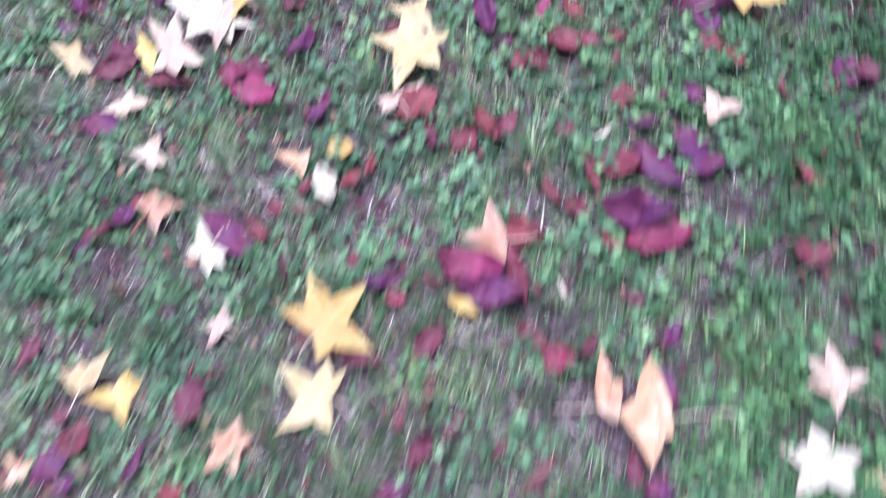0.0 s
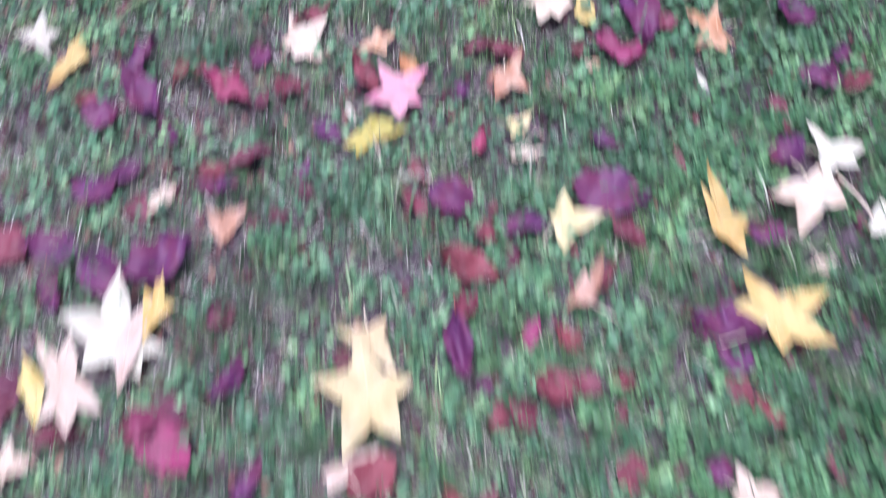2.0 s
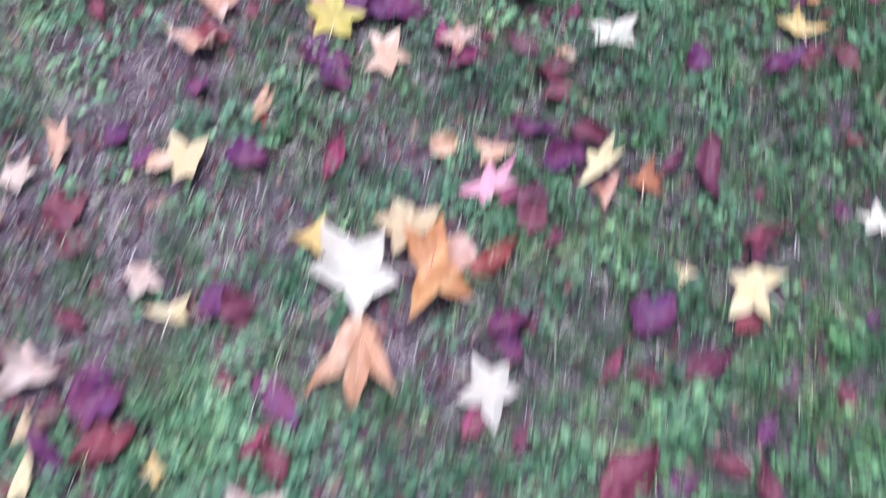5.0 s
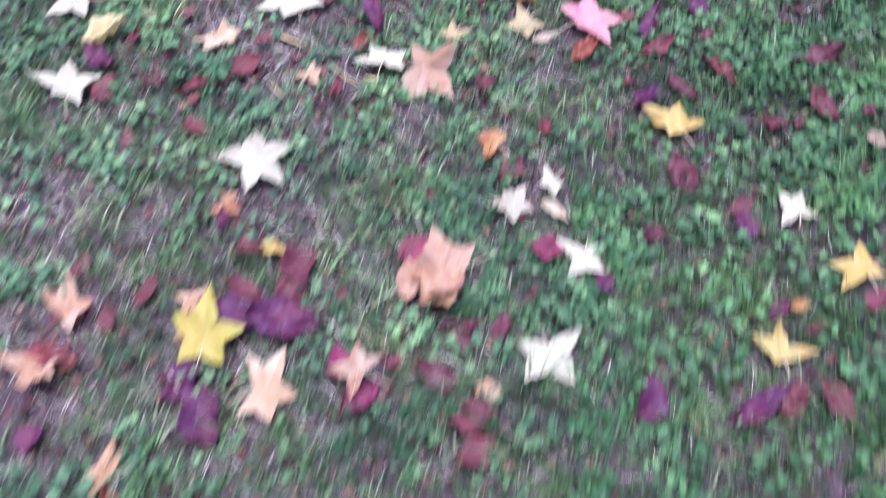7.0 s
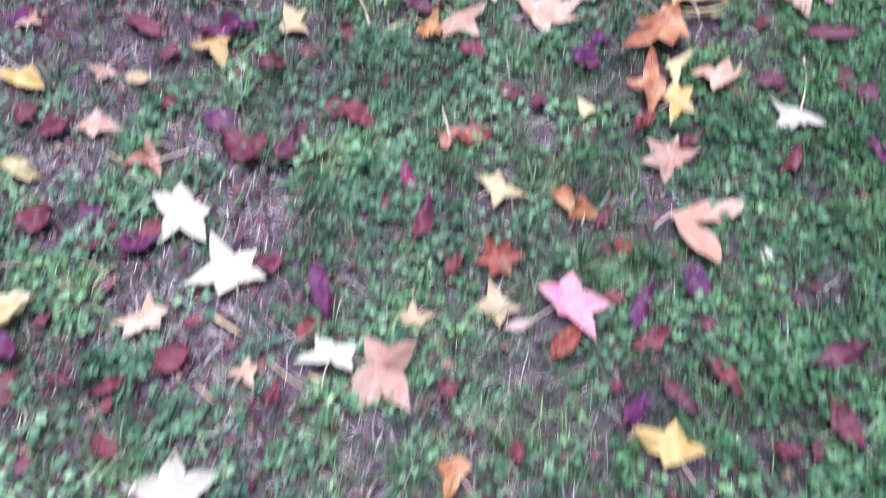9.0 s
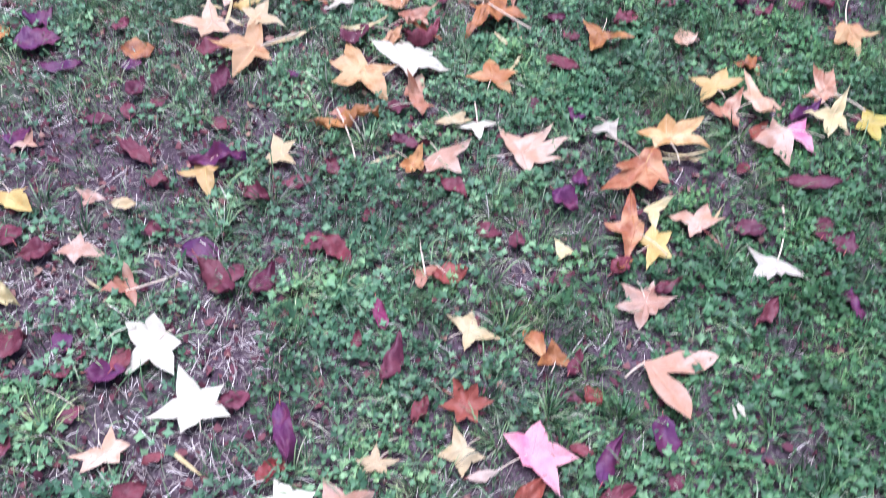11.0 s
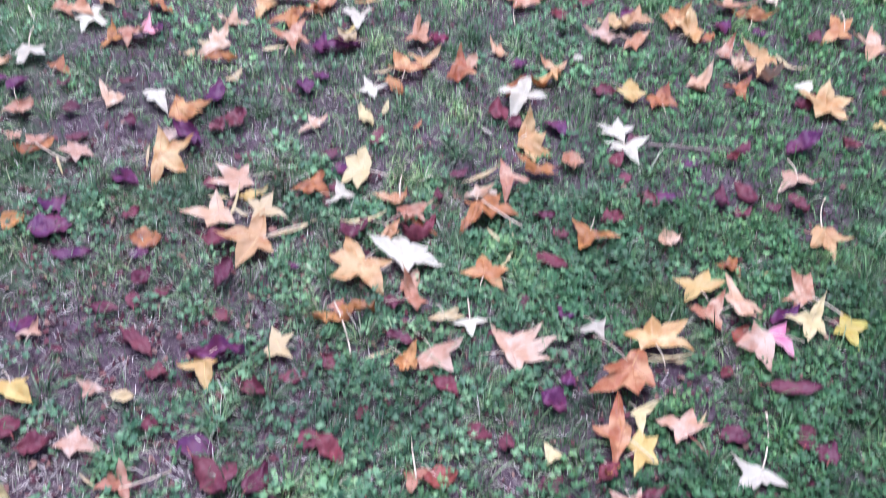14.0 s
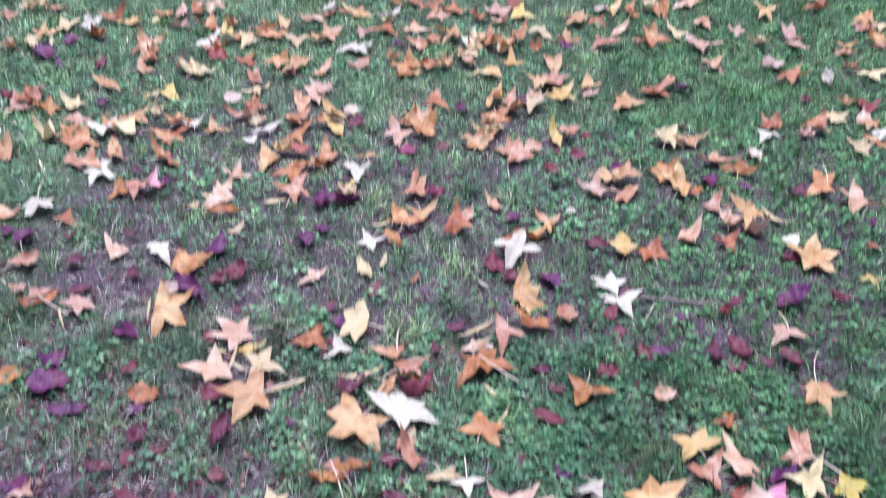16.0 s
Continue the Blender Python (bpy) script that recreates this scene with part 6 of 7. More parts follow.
gum(0.572, 5.387, 0.100, -98, "gold", 1, ((-119, 0.97), (0, 1.00), (63, 0.50), (165, 0.65)))
gum(-1.500, 5.395, 0.100, -68, "gold", 1, ((-174, 1.00), (0, 1.00), (29, 0.70)))
gum(-0.867, 5.397, 0.100, -78, "russet", 1, ((-65, 0.88), (0, 1.00), (143, 0.73)))
gum(-1.323, 5.402, 0.100, 151, "orange", 1, ((-101, 0.24), (0, 1.00), (138, 0.94), (178, 1.00)))
gum(0.476, 5.438, 0.081, 75, "peach", 1, ((-138, 0.57), (0, 1.00), (131, 0.54)))
gum(-0.664, 5.439, 0.100, -78, "cream", 1, ((-145, 0.80), (-100, 0.56), (0, 1.00), (100, 0.47)))
gum(-0.819, 5.453, 0.059, 97, "orange", 2)
gum(-0.986, 5.455, 0.100, -85, "gold", 1, ((-161, 1.00), (0, 1.00), (130, 0.59)))
gum(0.202, 5.459, 0.091, 55, "peach", 1, ((-132, 0.46), (0, 1.00), (179, 0.79)))
gum(-1.779, 5.464, 0.100, 159, "straw", 1, ((-119, 0.53), (-40, 1.00), (0, 1.00), (144, 1.00)))
gum(-1.648, 5.465, 0.100, 114, "orange", 1, ((-134, 1.00), (0, 1.00), (89, 0.88), (157, 0.91)))
gum(0.110, 5.469, 0.088, 92, "rosy", 1, ((-169, 0.77), (-97, 0.93), (0, 1.00), (95, 0.92)))
gum(-1.714, 5.495, 0.053, 159, "orange", 2)
gum(-0.799, 5.514, 0.100, -91, "orange", 1, ((-161, 1.00), (-13, 1.00), (0, 1.00), (26, 1.00), (133, 0.62)))
gum(-0.658, 5.522, 0.057, 47, "yellow", 1, ((0, 1.00), (168, 0.95)))
gum(-0.953, 5.526, 0.063, -84, "gold", 3)
gum(-0.899, 5.534, 0.084, -56, "brick", 1, ((-144, 0.82), (0, 1.00), (78, 0.59)))
gum(-1.613, 5.542, 0.100, -66, "cream", 1, ((-105, 0.65), (0, 1.00), (131, 0.72), (175, 0.93)))
gum(0.375, 5.545, 0.100, 98, "gold", 0, ((-180, 0.93), (-79, 0.46), (0, 1.00), (37, 0.85)))
gum(-1.518, 5.548, 0.100, 103, "straw", 1, ((-151, 1.00), (0, 1.00), (58, 0.87)))
gum(0.150, 5.553, 0.077, -169, "gold", 3)
gum(0.193, 5.560, 0.086, -120, "gold", 1, ((-169, 0.77), (0, 1.00), (121, 0.75)))
gum(-1.386, 5.562, 0.100, 158, "orange", 1, ((-128, 1.00), (0, 1.00), (66, 0.45), (139, 1.00), (177, 0.89)))
gum(-1.597, 5.574, 0.054, 160, "orange", 2)
gum(0.933, 5.578, 0.100, -175, "salmon", 1, ((-97, 1.00), (0, 1.00), (61, 1.00), (132, 0.97)))
gum(0.328, 5.615, 0.080, 36, "orange", 1)
gum(0.830, 5.629, 0.100, -134, "orange", 0, ((-171, 1.00), (-127, 1.00), (0, 1.00), (60, 0.85)), stem=(78, 0.150))
gum(-1.242, 5.641, 0.072, 126, "gold", 1, ((-142, 0.99), (0, 1.00), (127, 0.91)))
gum(-1.323, 5.643, 0.065, -145, "cream", 1, ((-160, 0.95), (0, 1.00)))
gum(-1.391, 5.646, 0.074, 24, "orange", 2)
gum(-0.172, 5.646, 0.100, 114, "peach", 0, ((-130, 1.00), (-32, 1.00), (0, 1.00), (34, 1.00), (143, 1.00)), stem=(-98, 0.150))
gum(-0.949, 5.653, 0.086, -105, "orange", 1, ((0, 1.00), (55, 0.76), (162, 1.00)))
gum(-1.055, 5.658, 0.092, 49, "cream", 1, ((0, 1.00), (170, 0.72)))
gum(-2.023, 5.668, 0.100, 128, "rosy", 1, ((-136, 0.92), (0, 1.00), (123, 0.72)))
gum(-1.577, 5.669, 0.100, -135, "gold", 1, ((-178, 1.00), (0, 1.00), (118, 0.97)))
gum(-1.907, 5.688, 0.075, -104, "orange", 2)
gum(0.570, 5.698, 0.100, -30, "russet", 1, ((-136, 0.74), (0, 1.00), (105, 0.87)))
gum(-1.492, 5.705, 0.053, 108, "straw", 3)
gum(-0.306, 5.707, 0.079, 90, "gold", 2)
gum(-1.831, 5.708, 0.100, 152, "straw", 1, ((-114, 0.64), (-49, 1.00), (0, 1.00), (144, 1.00)))
gum(-0.591, 5.718, 0.098, -75, "salmon", 1, ((-153, 0.96), (-54, 0.72), (0, 1.00), (75, 0.64)))
gum(-1.121, 5.728, 0.054, 155, "straw", 2)
gum(-2.016, 5.734, 0.080, 177, "russet", 2)
gum(-0.932, 5.736, 0.059, 130, "peach", 3)
gum(-0.818, 5.743, 0.100, -67, "yellow", 1, ((-137, 0.75), (0, 1.00)))
gum(-0.508, 5.743, 0.100, 154, "orange", 1, ((-104, 1.00), (0, 1.00), (141, 1.00), (158, 1.00)))
gum(0.491, 5.749, 0.100, -135, "peach", 1, ((-150, 0.70), (0, 1.00), (125, 1.00)))
gum(-2.005, 5.763, 0.100, -51, "peach", 1, ((-125, 0.62), (0, 1.00), (147, 0.75)))
gum(-0.979, 5.765, 0.082, 60, "orange", 1, ((-150, 0.96), (0, 1.00), (97, 0.75)))
gum(-0.869, 5.767, 0.058, -173, "orange", 3)
gum(-1.171, 5.773, 0.100, -151, "peach", 2, ((-150, 1.00), (0, 1.00), (89, 1.00)))
gum(-0.281, 5.781, 0.100, 143, "gold", 1, ((-116, 0.55), (0, 1.00)))
gum(-0.836, 5.799, 0.061, -117, "straw", 1)
gum(-0.044, 5.808, 0.100, 108, "yellow", 1, ((-176, 0.73), (0, 1.00)))
gum(-0.271, 5.826, 0.055, -36, "straw", 2)
gum(-0.867, 5.826, 0.100, 128, "yellow", 1, ((-167, 1.00), (0, 1.00), (168, 1.00)))
gum(-1.161, 5.828, 0.056, 105, "orange", 2)
gum(0.000, 5.835, 0.100, -87, "peach", 1, ((-147, 0.90), (0, 1.00), (126, 0.56)))
gum(-0.270, 5.847, 0.080, 39, "orange", 1, ((0, 1.00), (125, 0.79)))
gum(0.343, 5.851, 0.084, 67, "straw", 2)
gum(0.418, 5.877, 0.100, 163, "gold", 1, ((-137, 1.00), (0, 1.00), (118, 0.76)))
gum(-1.524, 5.880, 0.094, 100, "yellow", 1, ((-132, 0.88), (0, 1.00), (66, 0.64)))
gum(-0.270, 5.884, 0.080, -18, "orange", 1, ((-120, 0.94), (0, 1.00)))
gum(-1.001, 5.892, 0.100, 127, "peach", 1, ((-51, 0.93), (0, 1.00), (158, 1.00)))
gum(-1.795, 5.908, 0.100, 152, "gold", 1, ((-178, 1.00), (-59, 0.93), (0, 1.00)))
gum(1.016, 5.930, 0.069, 155, "straw", 2)
gum(-0.268, 5.932, 0.100, -92, "orange", 1, ((-82, 0.62), (0, 1.00), (138, 0.67)))
gum(-0.962, 5.972, 0.100, 74, "rosy", 1, ((-144, 0.80), (0, 1.00), (75, 0.83)))
gum(0.695, 5.978, 0.077, -109, "cream", 0, ((-118, 0.82), (0, 1.00), (114, 0.76)))
gum(1.072, 5.981, 0.079, -64, "orange", 1, ((-163, 0.94), (0, 1.00)))
gum(-1.209, 5.988, 0.078, -146, "straw", 1, ((-164, 0.90), (0, 1.00), (67, 0.88)))
gum(-0.232, 5.997, 0.084, -45, "gold", 2)
gum(-0.517, 6.008, 0.098, 98, "orange", 1, ((-136, 0.89), (0, 1.00), (151, 0.77)))
gum(0.838, 6.015, 0.051, 0, "rosy", 3)
gum(-0.960, 6.024, 0.081, 144, "rosy", 1)
gum(-0.231, 6.048, 0.100, 86, "peach", 1, ((-158, 0.77), (0, 1.00), (148, 0.60)))
gum(-0.153, 6.054, 0.100, 106, "straw", 1, ((-119, 0.63), (0, 1.00), (161, 0.96)))
gum(0.725, 6.054, 0.077, 58, "orange", 3)
gum(1.096, 6.056, 0.100, 40, "cream", 1, ((0, 1.00), (171, 0.85)))
gum(0.880, 6.057, 0.100, 64, "orange", 1, ((-109, 0.71), (0, 1.00), (78, 0.67)))
gum(-1.249, 6.067, 0.100, 129, "peach", 1, ((-164, 0.64), (-26, 1.00), (0, 1.00)))
gum(-0.295, 6.075, 0.100, -104, "orange", 1, ((-171, 1.00), (0, 1.00), (33, 0.97)))
gum(-1.726, 6.081, 0.100, 126, "peach", 1, ((-117, 0.44), (0, 1.00), (158, 0.75)))
gum(-0.143, 6.095, 0.066, 72, "rosy", 3)
gum(-1.509, 6.097, 0.100, 168, "straw", 1, ((-157, 0.91), (-52, 1.00), (0, 1.00), (144, 1.00)))
gum(0.882, 6.118, 0.072, 43, "orange", 1, ((0, 1.00), (176, 0.96)))
gum(-1.572, 6.128, 0.052, 41, "orange", 1)
gum(1.079, 6.137, 0.055, 105, "peach", 1)
gum(0.183, 6.139, 0.100, 104, "gold", 0, ((-179, 1.00), (-82, 1.00), (-23, 1.00), (0, 1.00), (144, 1.00)))
gum(0.955, 6.157, 0.064, 16, "straw", 1)
gum(-2.427, 6.159, 0.072, -156, "straw", 1)
gum(-1.730, 6.165, 0.065, 120, "orange", 2)
gum(-0.055, 6.172, 0.100, -132, "yellow", 0, ((-171, 1.00), (-117, 1.00), (0, 1.00), (51, 1.00), (98, 1.00)))
gum(-2.361, 6.178, 0.100, 124, "peach", 2, ((-169, 0.91), (0, 1.00), (142, 0.77)))
gum(-1.008, 6.204, 0.100, -99, "peach", 1, ((-156, 0.83), (0, 1.00), (174, 1.00)))
gum(-2.287, 6.207, 0.100, 140, "straw", 2, ((-130, 0.68), (0, 1.00), (171, 1.00)))
gum(-1.116, 6.210, 0.100, 61, "gold", 1, ((-179, 0.95), (0, 1.00), (63, 0.93)))
gum(0.057, 6.211, 0.054, 90, "rosy", 1)
gum(-1.200, 6.234, 0.069, 140, "orange", 1)
gum(-0.133, 6.247, 0.100, 179, "gold", 1, ((-158, 0.65), (-88, 1.00), (0, 1.00), (83, 1.00)))
gum(-1.349, 6.250, 0.100, -41, "orange", 1, ((-121, 0.60), (0, 1.00), (128, 1.00)))
gum(-1.793, 6.272, 0.081, -145, "peach", 2)
gum(0.049, 6.286, 0.100, -111, "gold", 1, ((-150, 1.00), (0, 1.00), (88, 0.71)))
gum(0.306, 6.289, 0.081, -88, "russet", 1)
gum(1.103, 6.296, 0.100, 103, "brick", 1, ((-68, 0.72), (0, 1.00), (147, 1.00)))
gum(1.020, 6.322, 0.050, -59, "gold", 3)
gum(-0.359, 6.336, 0.100, 66, "gold", 1, ((-104, 1.00), (0, 1.00), (145, 0.98)))
gum(-1.521, 6.337, 0.072, 159, "orange", 2)
gum(-1.816, 6.341, 0.100, 141, "gold", 1, ((-108, 1.00), (0, 1.00), (92, 0.35), (164, 1.00)))
gum(-0.688, 6.343, 0.100, -136, "orange", 1, ((-120, 1.00), (0, 1.00), (36, 1.00), (73, 1.00), (142, 0.79)))
gum(0.366, 6.347, 0.100, -119, "peach", 1, ((-171, 1.00), (0, 1.00)))
gum(-2.315, 6.361, 0.076, 62, "gold", 1)
gum(-2.066, 6.377, 0.079, -83, "russet", 3)
gum(-0.528, 6.380, 0.072, -164, "gold", 3)
gum(-1.519, 6.380, 0.065, -87, "orange", 2)
gum(-1.568, 6.388, 0.100, 72, "cream", 1, ((-148, 1.00), (0, 1.00), (171, 0.97)))
gum(-2.116, 6.391, 0.100, 166, "cream", 0, ((-93, 0.93), (-51, 1.00), (0, 1.00), (139, 1.00), (168, 1.00)))
gum(-0.769, 6.395, 0.057, -8, "peach", 3)
gum(-1.415, 6.427, 0.100, 123, "straw", 1, ((-72, 0.60), (0, 1.00), (144, 0.87)))
gum(-2.253, 6.431, 0.100, 126, "straw", 1, ((-52, 1.00), (0, 1.00), (129, 0.91)))
gum(-0.457, 6.434, 0.099, -73, "peach", 1, ((-147, 0.68), (0, 1.00), (51, 0.53)))
gum(-1.507, 6.441, 0.100, 120, "yellow", 2, ((-174, 1.00), (-22, 1.00), (0, 1.00), (165, 1.00)))
gum(-0.101, 6.443, 0.100, 115, "gold", 0, ((-51, 1.00), (0, 1.00), (165, 1.00)))
gum(-0.942, 6.457, 0.100, -150, "cream", 0, ((-172, 1.00), (-97, 1.00), (-50, 1.00), (0, 1.00), (116, 1.00)))
gum(-0.275, 6.473, 0.100, -126, "yellow", 1, ((-137, 0.97), (0, 1.00), (125, 0.73)))
gum(-1.222, 6.502, 0.100, 28, "straw", 1, ((-91, 0.98), (0, 1.00), (128, 0.84)))
gum(-1.144, 6.533, 0.059, -16, "gold", 2)
gum(-1.327, 6.534, 0.100, 117, "orange", 1, ((-170, 1.00), (-80, 0.74), (0, 1.00), (73, 0.73)))
gum(0.849, 6.556, 0.100, -127, "orange", 1, ((-174, 1.00), (0, 1.00), (38, 1.00), (109, 1.00)))
gum(-2.000, 6.559, 0.100, -113, "gold", 1, ((-135, 1.00), (0, 1.00), (93, 1.00)))
gum(-2.083, 6.562, 0.100, 168, "orange", 2, ((-98, 1.00), (0, 1.00), (146, 0.71)))
gum(-0.685, 6.564, 0.100, 100, "peach", 1, ((-172, 1.00), (-54, 1.00), (0, 1.00), (57, 0.88)))
gum(-1.395, 6.574, 0.063, 32, "russet", 2)
gum(-0.447, 6.586, 0.065, 70, "gold", 3)
gum(-1.086, 6.586, 0.100, -120, "peach", 1, ((-114, 1.00), (0, 1.00), (56, 1.00), (175, 0.94)))
gum(0.553, 6.588, 0.100, 64, "peach", 1, ((-128, 0.80), (-121, 1.00), (0, 1.00), (120, 0.74)), stem=(-99, 0.150))
gum(-0.332, 6.594, 0.100, 105, "gold", 1, ((-65, 0.79), (0, 1.00), (172, 1.00)))
gum(-1.649, 6.606, 0.100, -127, "orange", 2, ((-127, 1.00), (0, 1.00), (91, 1.00)))
gum(-0.641, 6.611, 0.066, 48, "orange", 2)
gum(-0.189, 6.628, 0.054, 69, "orange", 3)
gum(-1.559, 6.631, 0.063, -130, "gold", 3)
gum(-1.386, 6.637, 0.071, -80, "gold", 3)
gum(-2.426, 6.640, 0.100, 120, "peach", 1, ((-67, 0.68), (0, 1.00), (148, 0.94)))
gum(-0.480, 6.648, 0.100, 118, "cream", 1, ((-38, 1.00), (0, 1.00), (169, 1.00)))
gum(-0.386, 6.649, 0.100, 99, "orange", 1, ((-170, 1.00), (0, 1.00), (163, 1.00)))
gum(1.193, 6.653, 0.096, -80, "straw", 1, ((-90, 0.86), (0, 1.00), (103, 0.95)))
gum(-0.320, 6.656, 0.078, -99, "orange", 2)
gum(-2.574, 6.656, 0.069, 18, "straw", 3)
gum(-0.954, 6.659, 0.065, 128, "rosy", 2)
gum(-2.517, 6.675, 0.087, -96, "gold", 1, ((0, 1.00), (178, 0.92)))
gum(-1.892, 6.677, 0.068, 179, "orange", 2)
gum(-0.558, 6.679, 0.100, -110, "gold", 1, ((-159, 1.00), (0, 1.00), (56, 0.97)))
gum(-0.261, 6.682, 0.100, 127, "orange", 1, ((-52, 1.00), (0, 1.00), (152, 1.00)))
gum(-0.445, 6.684, 0.078, 24, "gold", 1)
gum(-1.335, 6.689, 0.100, 118, "gold", 1, ((-57, 0.45), (0, 1.00), (171, 1.00)))
gum(1.116, 6.693, 0.054, -85, "orange", 2)
gum(0.108, 6.715, 0.100, -142, "peach", 1, ((-90, 0.99), (0, 1.00), (97, 0.93), (176, 1.00)))
gum(-0.875, 6.716, 0.100, -143, "russet", 1, ((-126, 1.00), (0, 1.00), (116, 1.00)))
gum(-1.826, 6.717, 0.100, -67, "rosy", 1, ((-39, 0.81), (0, 1.00), (175, 1.00)))
gum(-1.776, 6.743, 0.100, -41, "orange", 1, ((0, 1.00), (142, 1.00), (167, 1.00)))
gum(-1.217, 6.744, 0.100, 161, "rosy", 1, ((-54, 1.00), (0, 1.00), (173, 0.90)))
gum(-0.607, 6.745, 0.063, -111, "orange", 2)
gum(-0.734, 6.747, 0.100, -145, "peach", 1, ((-103, 1.00), (0, 1.00), (162, 1.00)))
gum(-0.067, 6.751, 0.100, 96, "gold", 1, ((-85, 0.70), (0, 1.00), (142, 0.97)))
gum(-1.716, 6.791, 0.084, -75, "rosy", 2)
gum(0.515, 6.802, 0.100, -155, "rosy", 0, ((-139, 1.00), (-70, 1.00), (0, 1.00), (64, 1.00), (144, 1.00)))
gum(0.255, 6.804, 0.058, -40, "peach", 1)
gum(-1.182, 6.825, 0.061, -44, "orange", 1)
gum(0.298, 6.830, 0.100, 111, "orange", 1, ((-140, 1.00), (-35, 1.00), (0, 1.00), (114, 1.00), (165, 1.00)))
gum(-0.181, 6.831, 0.100, 86, "straw", 1, ((-133, 1.00), (0, 1.00), (129, 0.80)))
gum(-0.888, 6.839, 0.059, 103, "straw", 1)
gum(1.140, 6.883, 0.077, 137, "gold", 1)
gum(-0.885, 6.900, 0.100, 67, "cream", 0, ((-145, 1.00), (0, 1.00), (124, 0.91)))
gum(-1.041, 6.904, 0.100, 169, "gold", 1, ((-83, 1.00), (0, 1.00), (98, 1.00), (158, 1.00)))
gum(-1.124, 6.904, 0.058, -113, "orange", 3)
gum(-1.172, 6.907, 0.100, -54, "cream", 0, ((-77, 0.60), (0, 1.00), (158, 1.00)))
gum(0.784, 6.914, 0.100, 77, "straw", 1, ((-179, 1.00), (-149, 1.00), (0, 1.00), (108, 0.86)))
gum(0.166, 6.920, 0.098, 63, "salmon", 1, ((0, 1.00), (177, 0.89)))
gum(-0.675, 6.931, 0.080, -58, "peach", 1)
gum(-0.472, 6.945, 0.076, -91, "russet", 3)
gum(0.415, 6.960, 0.100, 124, "straw", 1, ((-113, 0.64), (0, 1.00), (150, 1.00)))
gum(1.157, 6.974, 0.072, 163, "yellow", 1, ((-146, 0.90), (0, 1.00), (95, 0.96)))
gum(0.912, 6.990, 0.100, 115, "rosy", 1, ((-40, 1.00), (0, 1.00), (177, 1.00)))
gum(1.297, 6.997, 0.100, -137, "peach", 1, ((-173, 1.00), (0, 1.00)))
gum(-0.601, 7.001, 0.100, 108, "orange", 1, ((-98, 0.81), (0, 1.00), (48, 0.99)))
gum(0.053, 7.001, 0.068, -4, "orange", 2)
gum(-0.408, 7.012, 0.100, 149, "rosy", 1, ((-111, 1.00), (-47, 1.00), (0, 1.00), (160, 1.00)))
gum(-0.039, 7.016, 0.100, 130, "gold", 0, ((-91, 1.00), (-59, 1.00), (0, 1.00), (115, 1.00), (161, 1.00)))
gum(-0.707, 7.017, 0.100, 43, "russet", 1, ((-179, 1.00), (-115, 1.00), (0, 1.00)))
gum(-0.295, 7.052, 0.100, 128, "yellow", 0, ((-161, 1.00), (-35, 1.00), (0, 1.00), (116, 1.00), (154, 1.00)))
gum(1.305, 7.058, 0.084, 127, "orange", 2)
gum(-0.825, 7.072, 0.100, 176, "orange", 1, ((-81, 1.00), (0, 1.00), (156, 0.91)))
gum(0.539, 7.127, 0.100, -126, "peach", 1, ((-165, 1.00), (0, 1.00), (55, 1.00)))
gum(0.230, 7.132, 0.051, -139, "orange", 3)
gum(-0.335, 7.134, 0.077, -163, "russet", 1)
gum(0.131, 7.185, 0.100, -113, "gold", 1, ((-179, 1.00), (0, 1.00), (24, 1.00)))
gum(0.202, 7.193, 0.100, -102, "orange", 1, ((0, 1.00), (28, 0.75), (180, 1.00)))
gum(0.329, 7.221, 0.100, -76, "orange", 1, ((-127, 0.67), (0, 1.00), (158, 1.00)))
gum(0.372, 7.230, 0.100, 83, "russet", 1, ((-173, 1.00), (0, 1.00), (16, 1.00)))
gum(0.298, 7.231, 0.071, 129, "straw", 2)
gum(1.351, 7.240, 0.075, -106, "straw", 1)
gum(0.842, 7.270, 0.100, 136, "gold", 1, ((-87, 1.00), (-45, 1.00), (0, 1.00), (107, 1.00), (149, 1.00)))
gum(1.305, 7.294, 0.100, -156, "orange", 1, ((-127, 1.00), (0, 1.00), (43, 1.00), (67, 1.00)))
gum(0.479, 7.326, 0.100, -135, "rosy", 1, ((-138, 1.00), (0, 1.00), (178, 0.92)))
gum(0.504, 7.401, 0.083, 127, "gold", 2)
gum(1.114, 7.450, 0.100, -105, "russet", 1, ((-71, 0.81), (0, 1.00), (37, 1.00), (170, 1.00)))
gum(1.104, 7.540, 0.056, -50, "rosy", 2)


def far_leaves(kind, name, label):
    """The leaves that stay small in view, joined; each keeps its own shape and colour."""
    pts, faces, slots, along = [], [], [], []
    kinds = sorted({row[3] for row in FAR[kind]})
    for m, ps, fs, colour, reach in FAR[kind]:
        o = len(pts)
        pts += [m @ p for p in ps]
        along += reach
        faces += [tuple(o + k for k in f) for f in fs]
        slots += [kinds.index(colour)] * len(fs)
    me = mesh_of(name, pts, faces, LEAF[kinds[0]])
    for k in kinds[1:]:
        me.materials.append(LEAF[k])
    me.polygons.foreach_set("material_index", slots)
    uv = me.uv_layers.new(name="UVMap")
    for li, loop in enumerate(me.loops):
        uv.data[li].uv = (0.5, along[loop.vertex_index])
    tagged(new(name, me), label, "leaf litter", kind="stuff")


far_leaves("sweetgum", "far_sweetgum_litter", "scattered orange and rose tan sweetgum leaves further off")
far_leaves("plum", "small_plum_litter", "small dark maroon plum leaves among the turf")


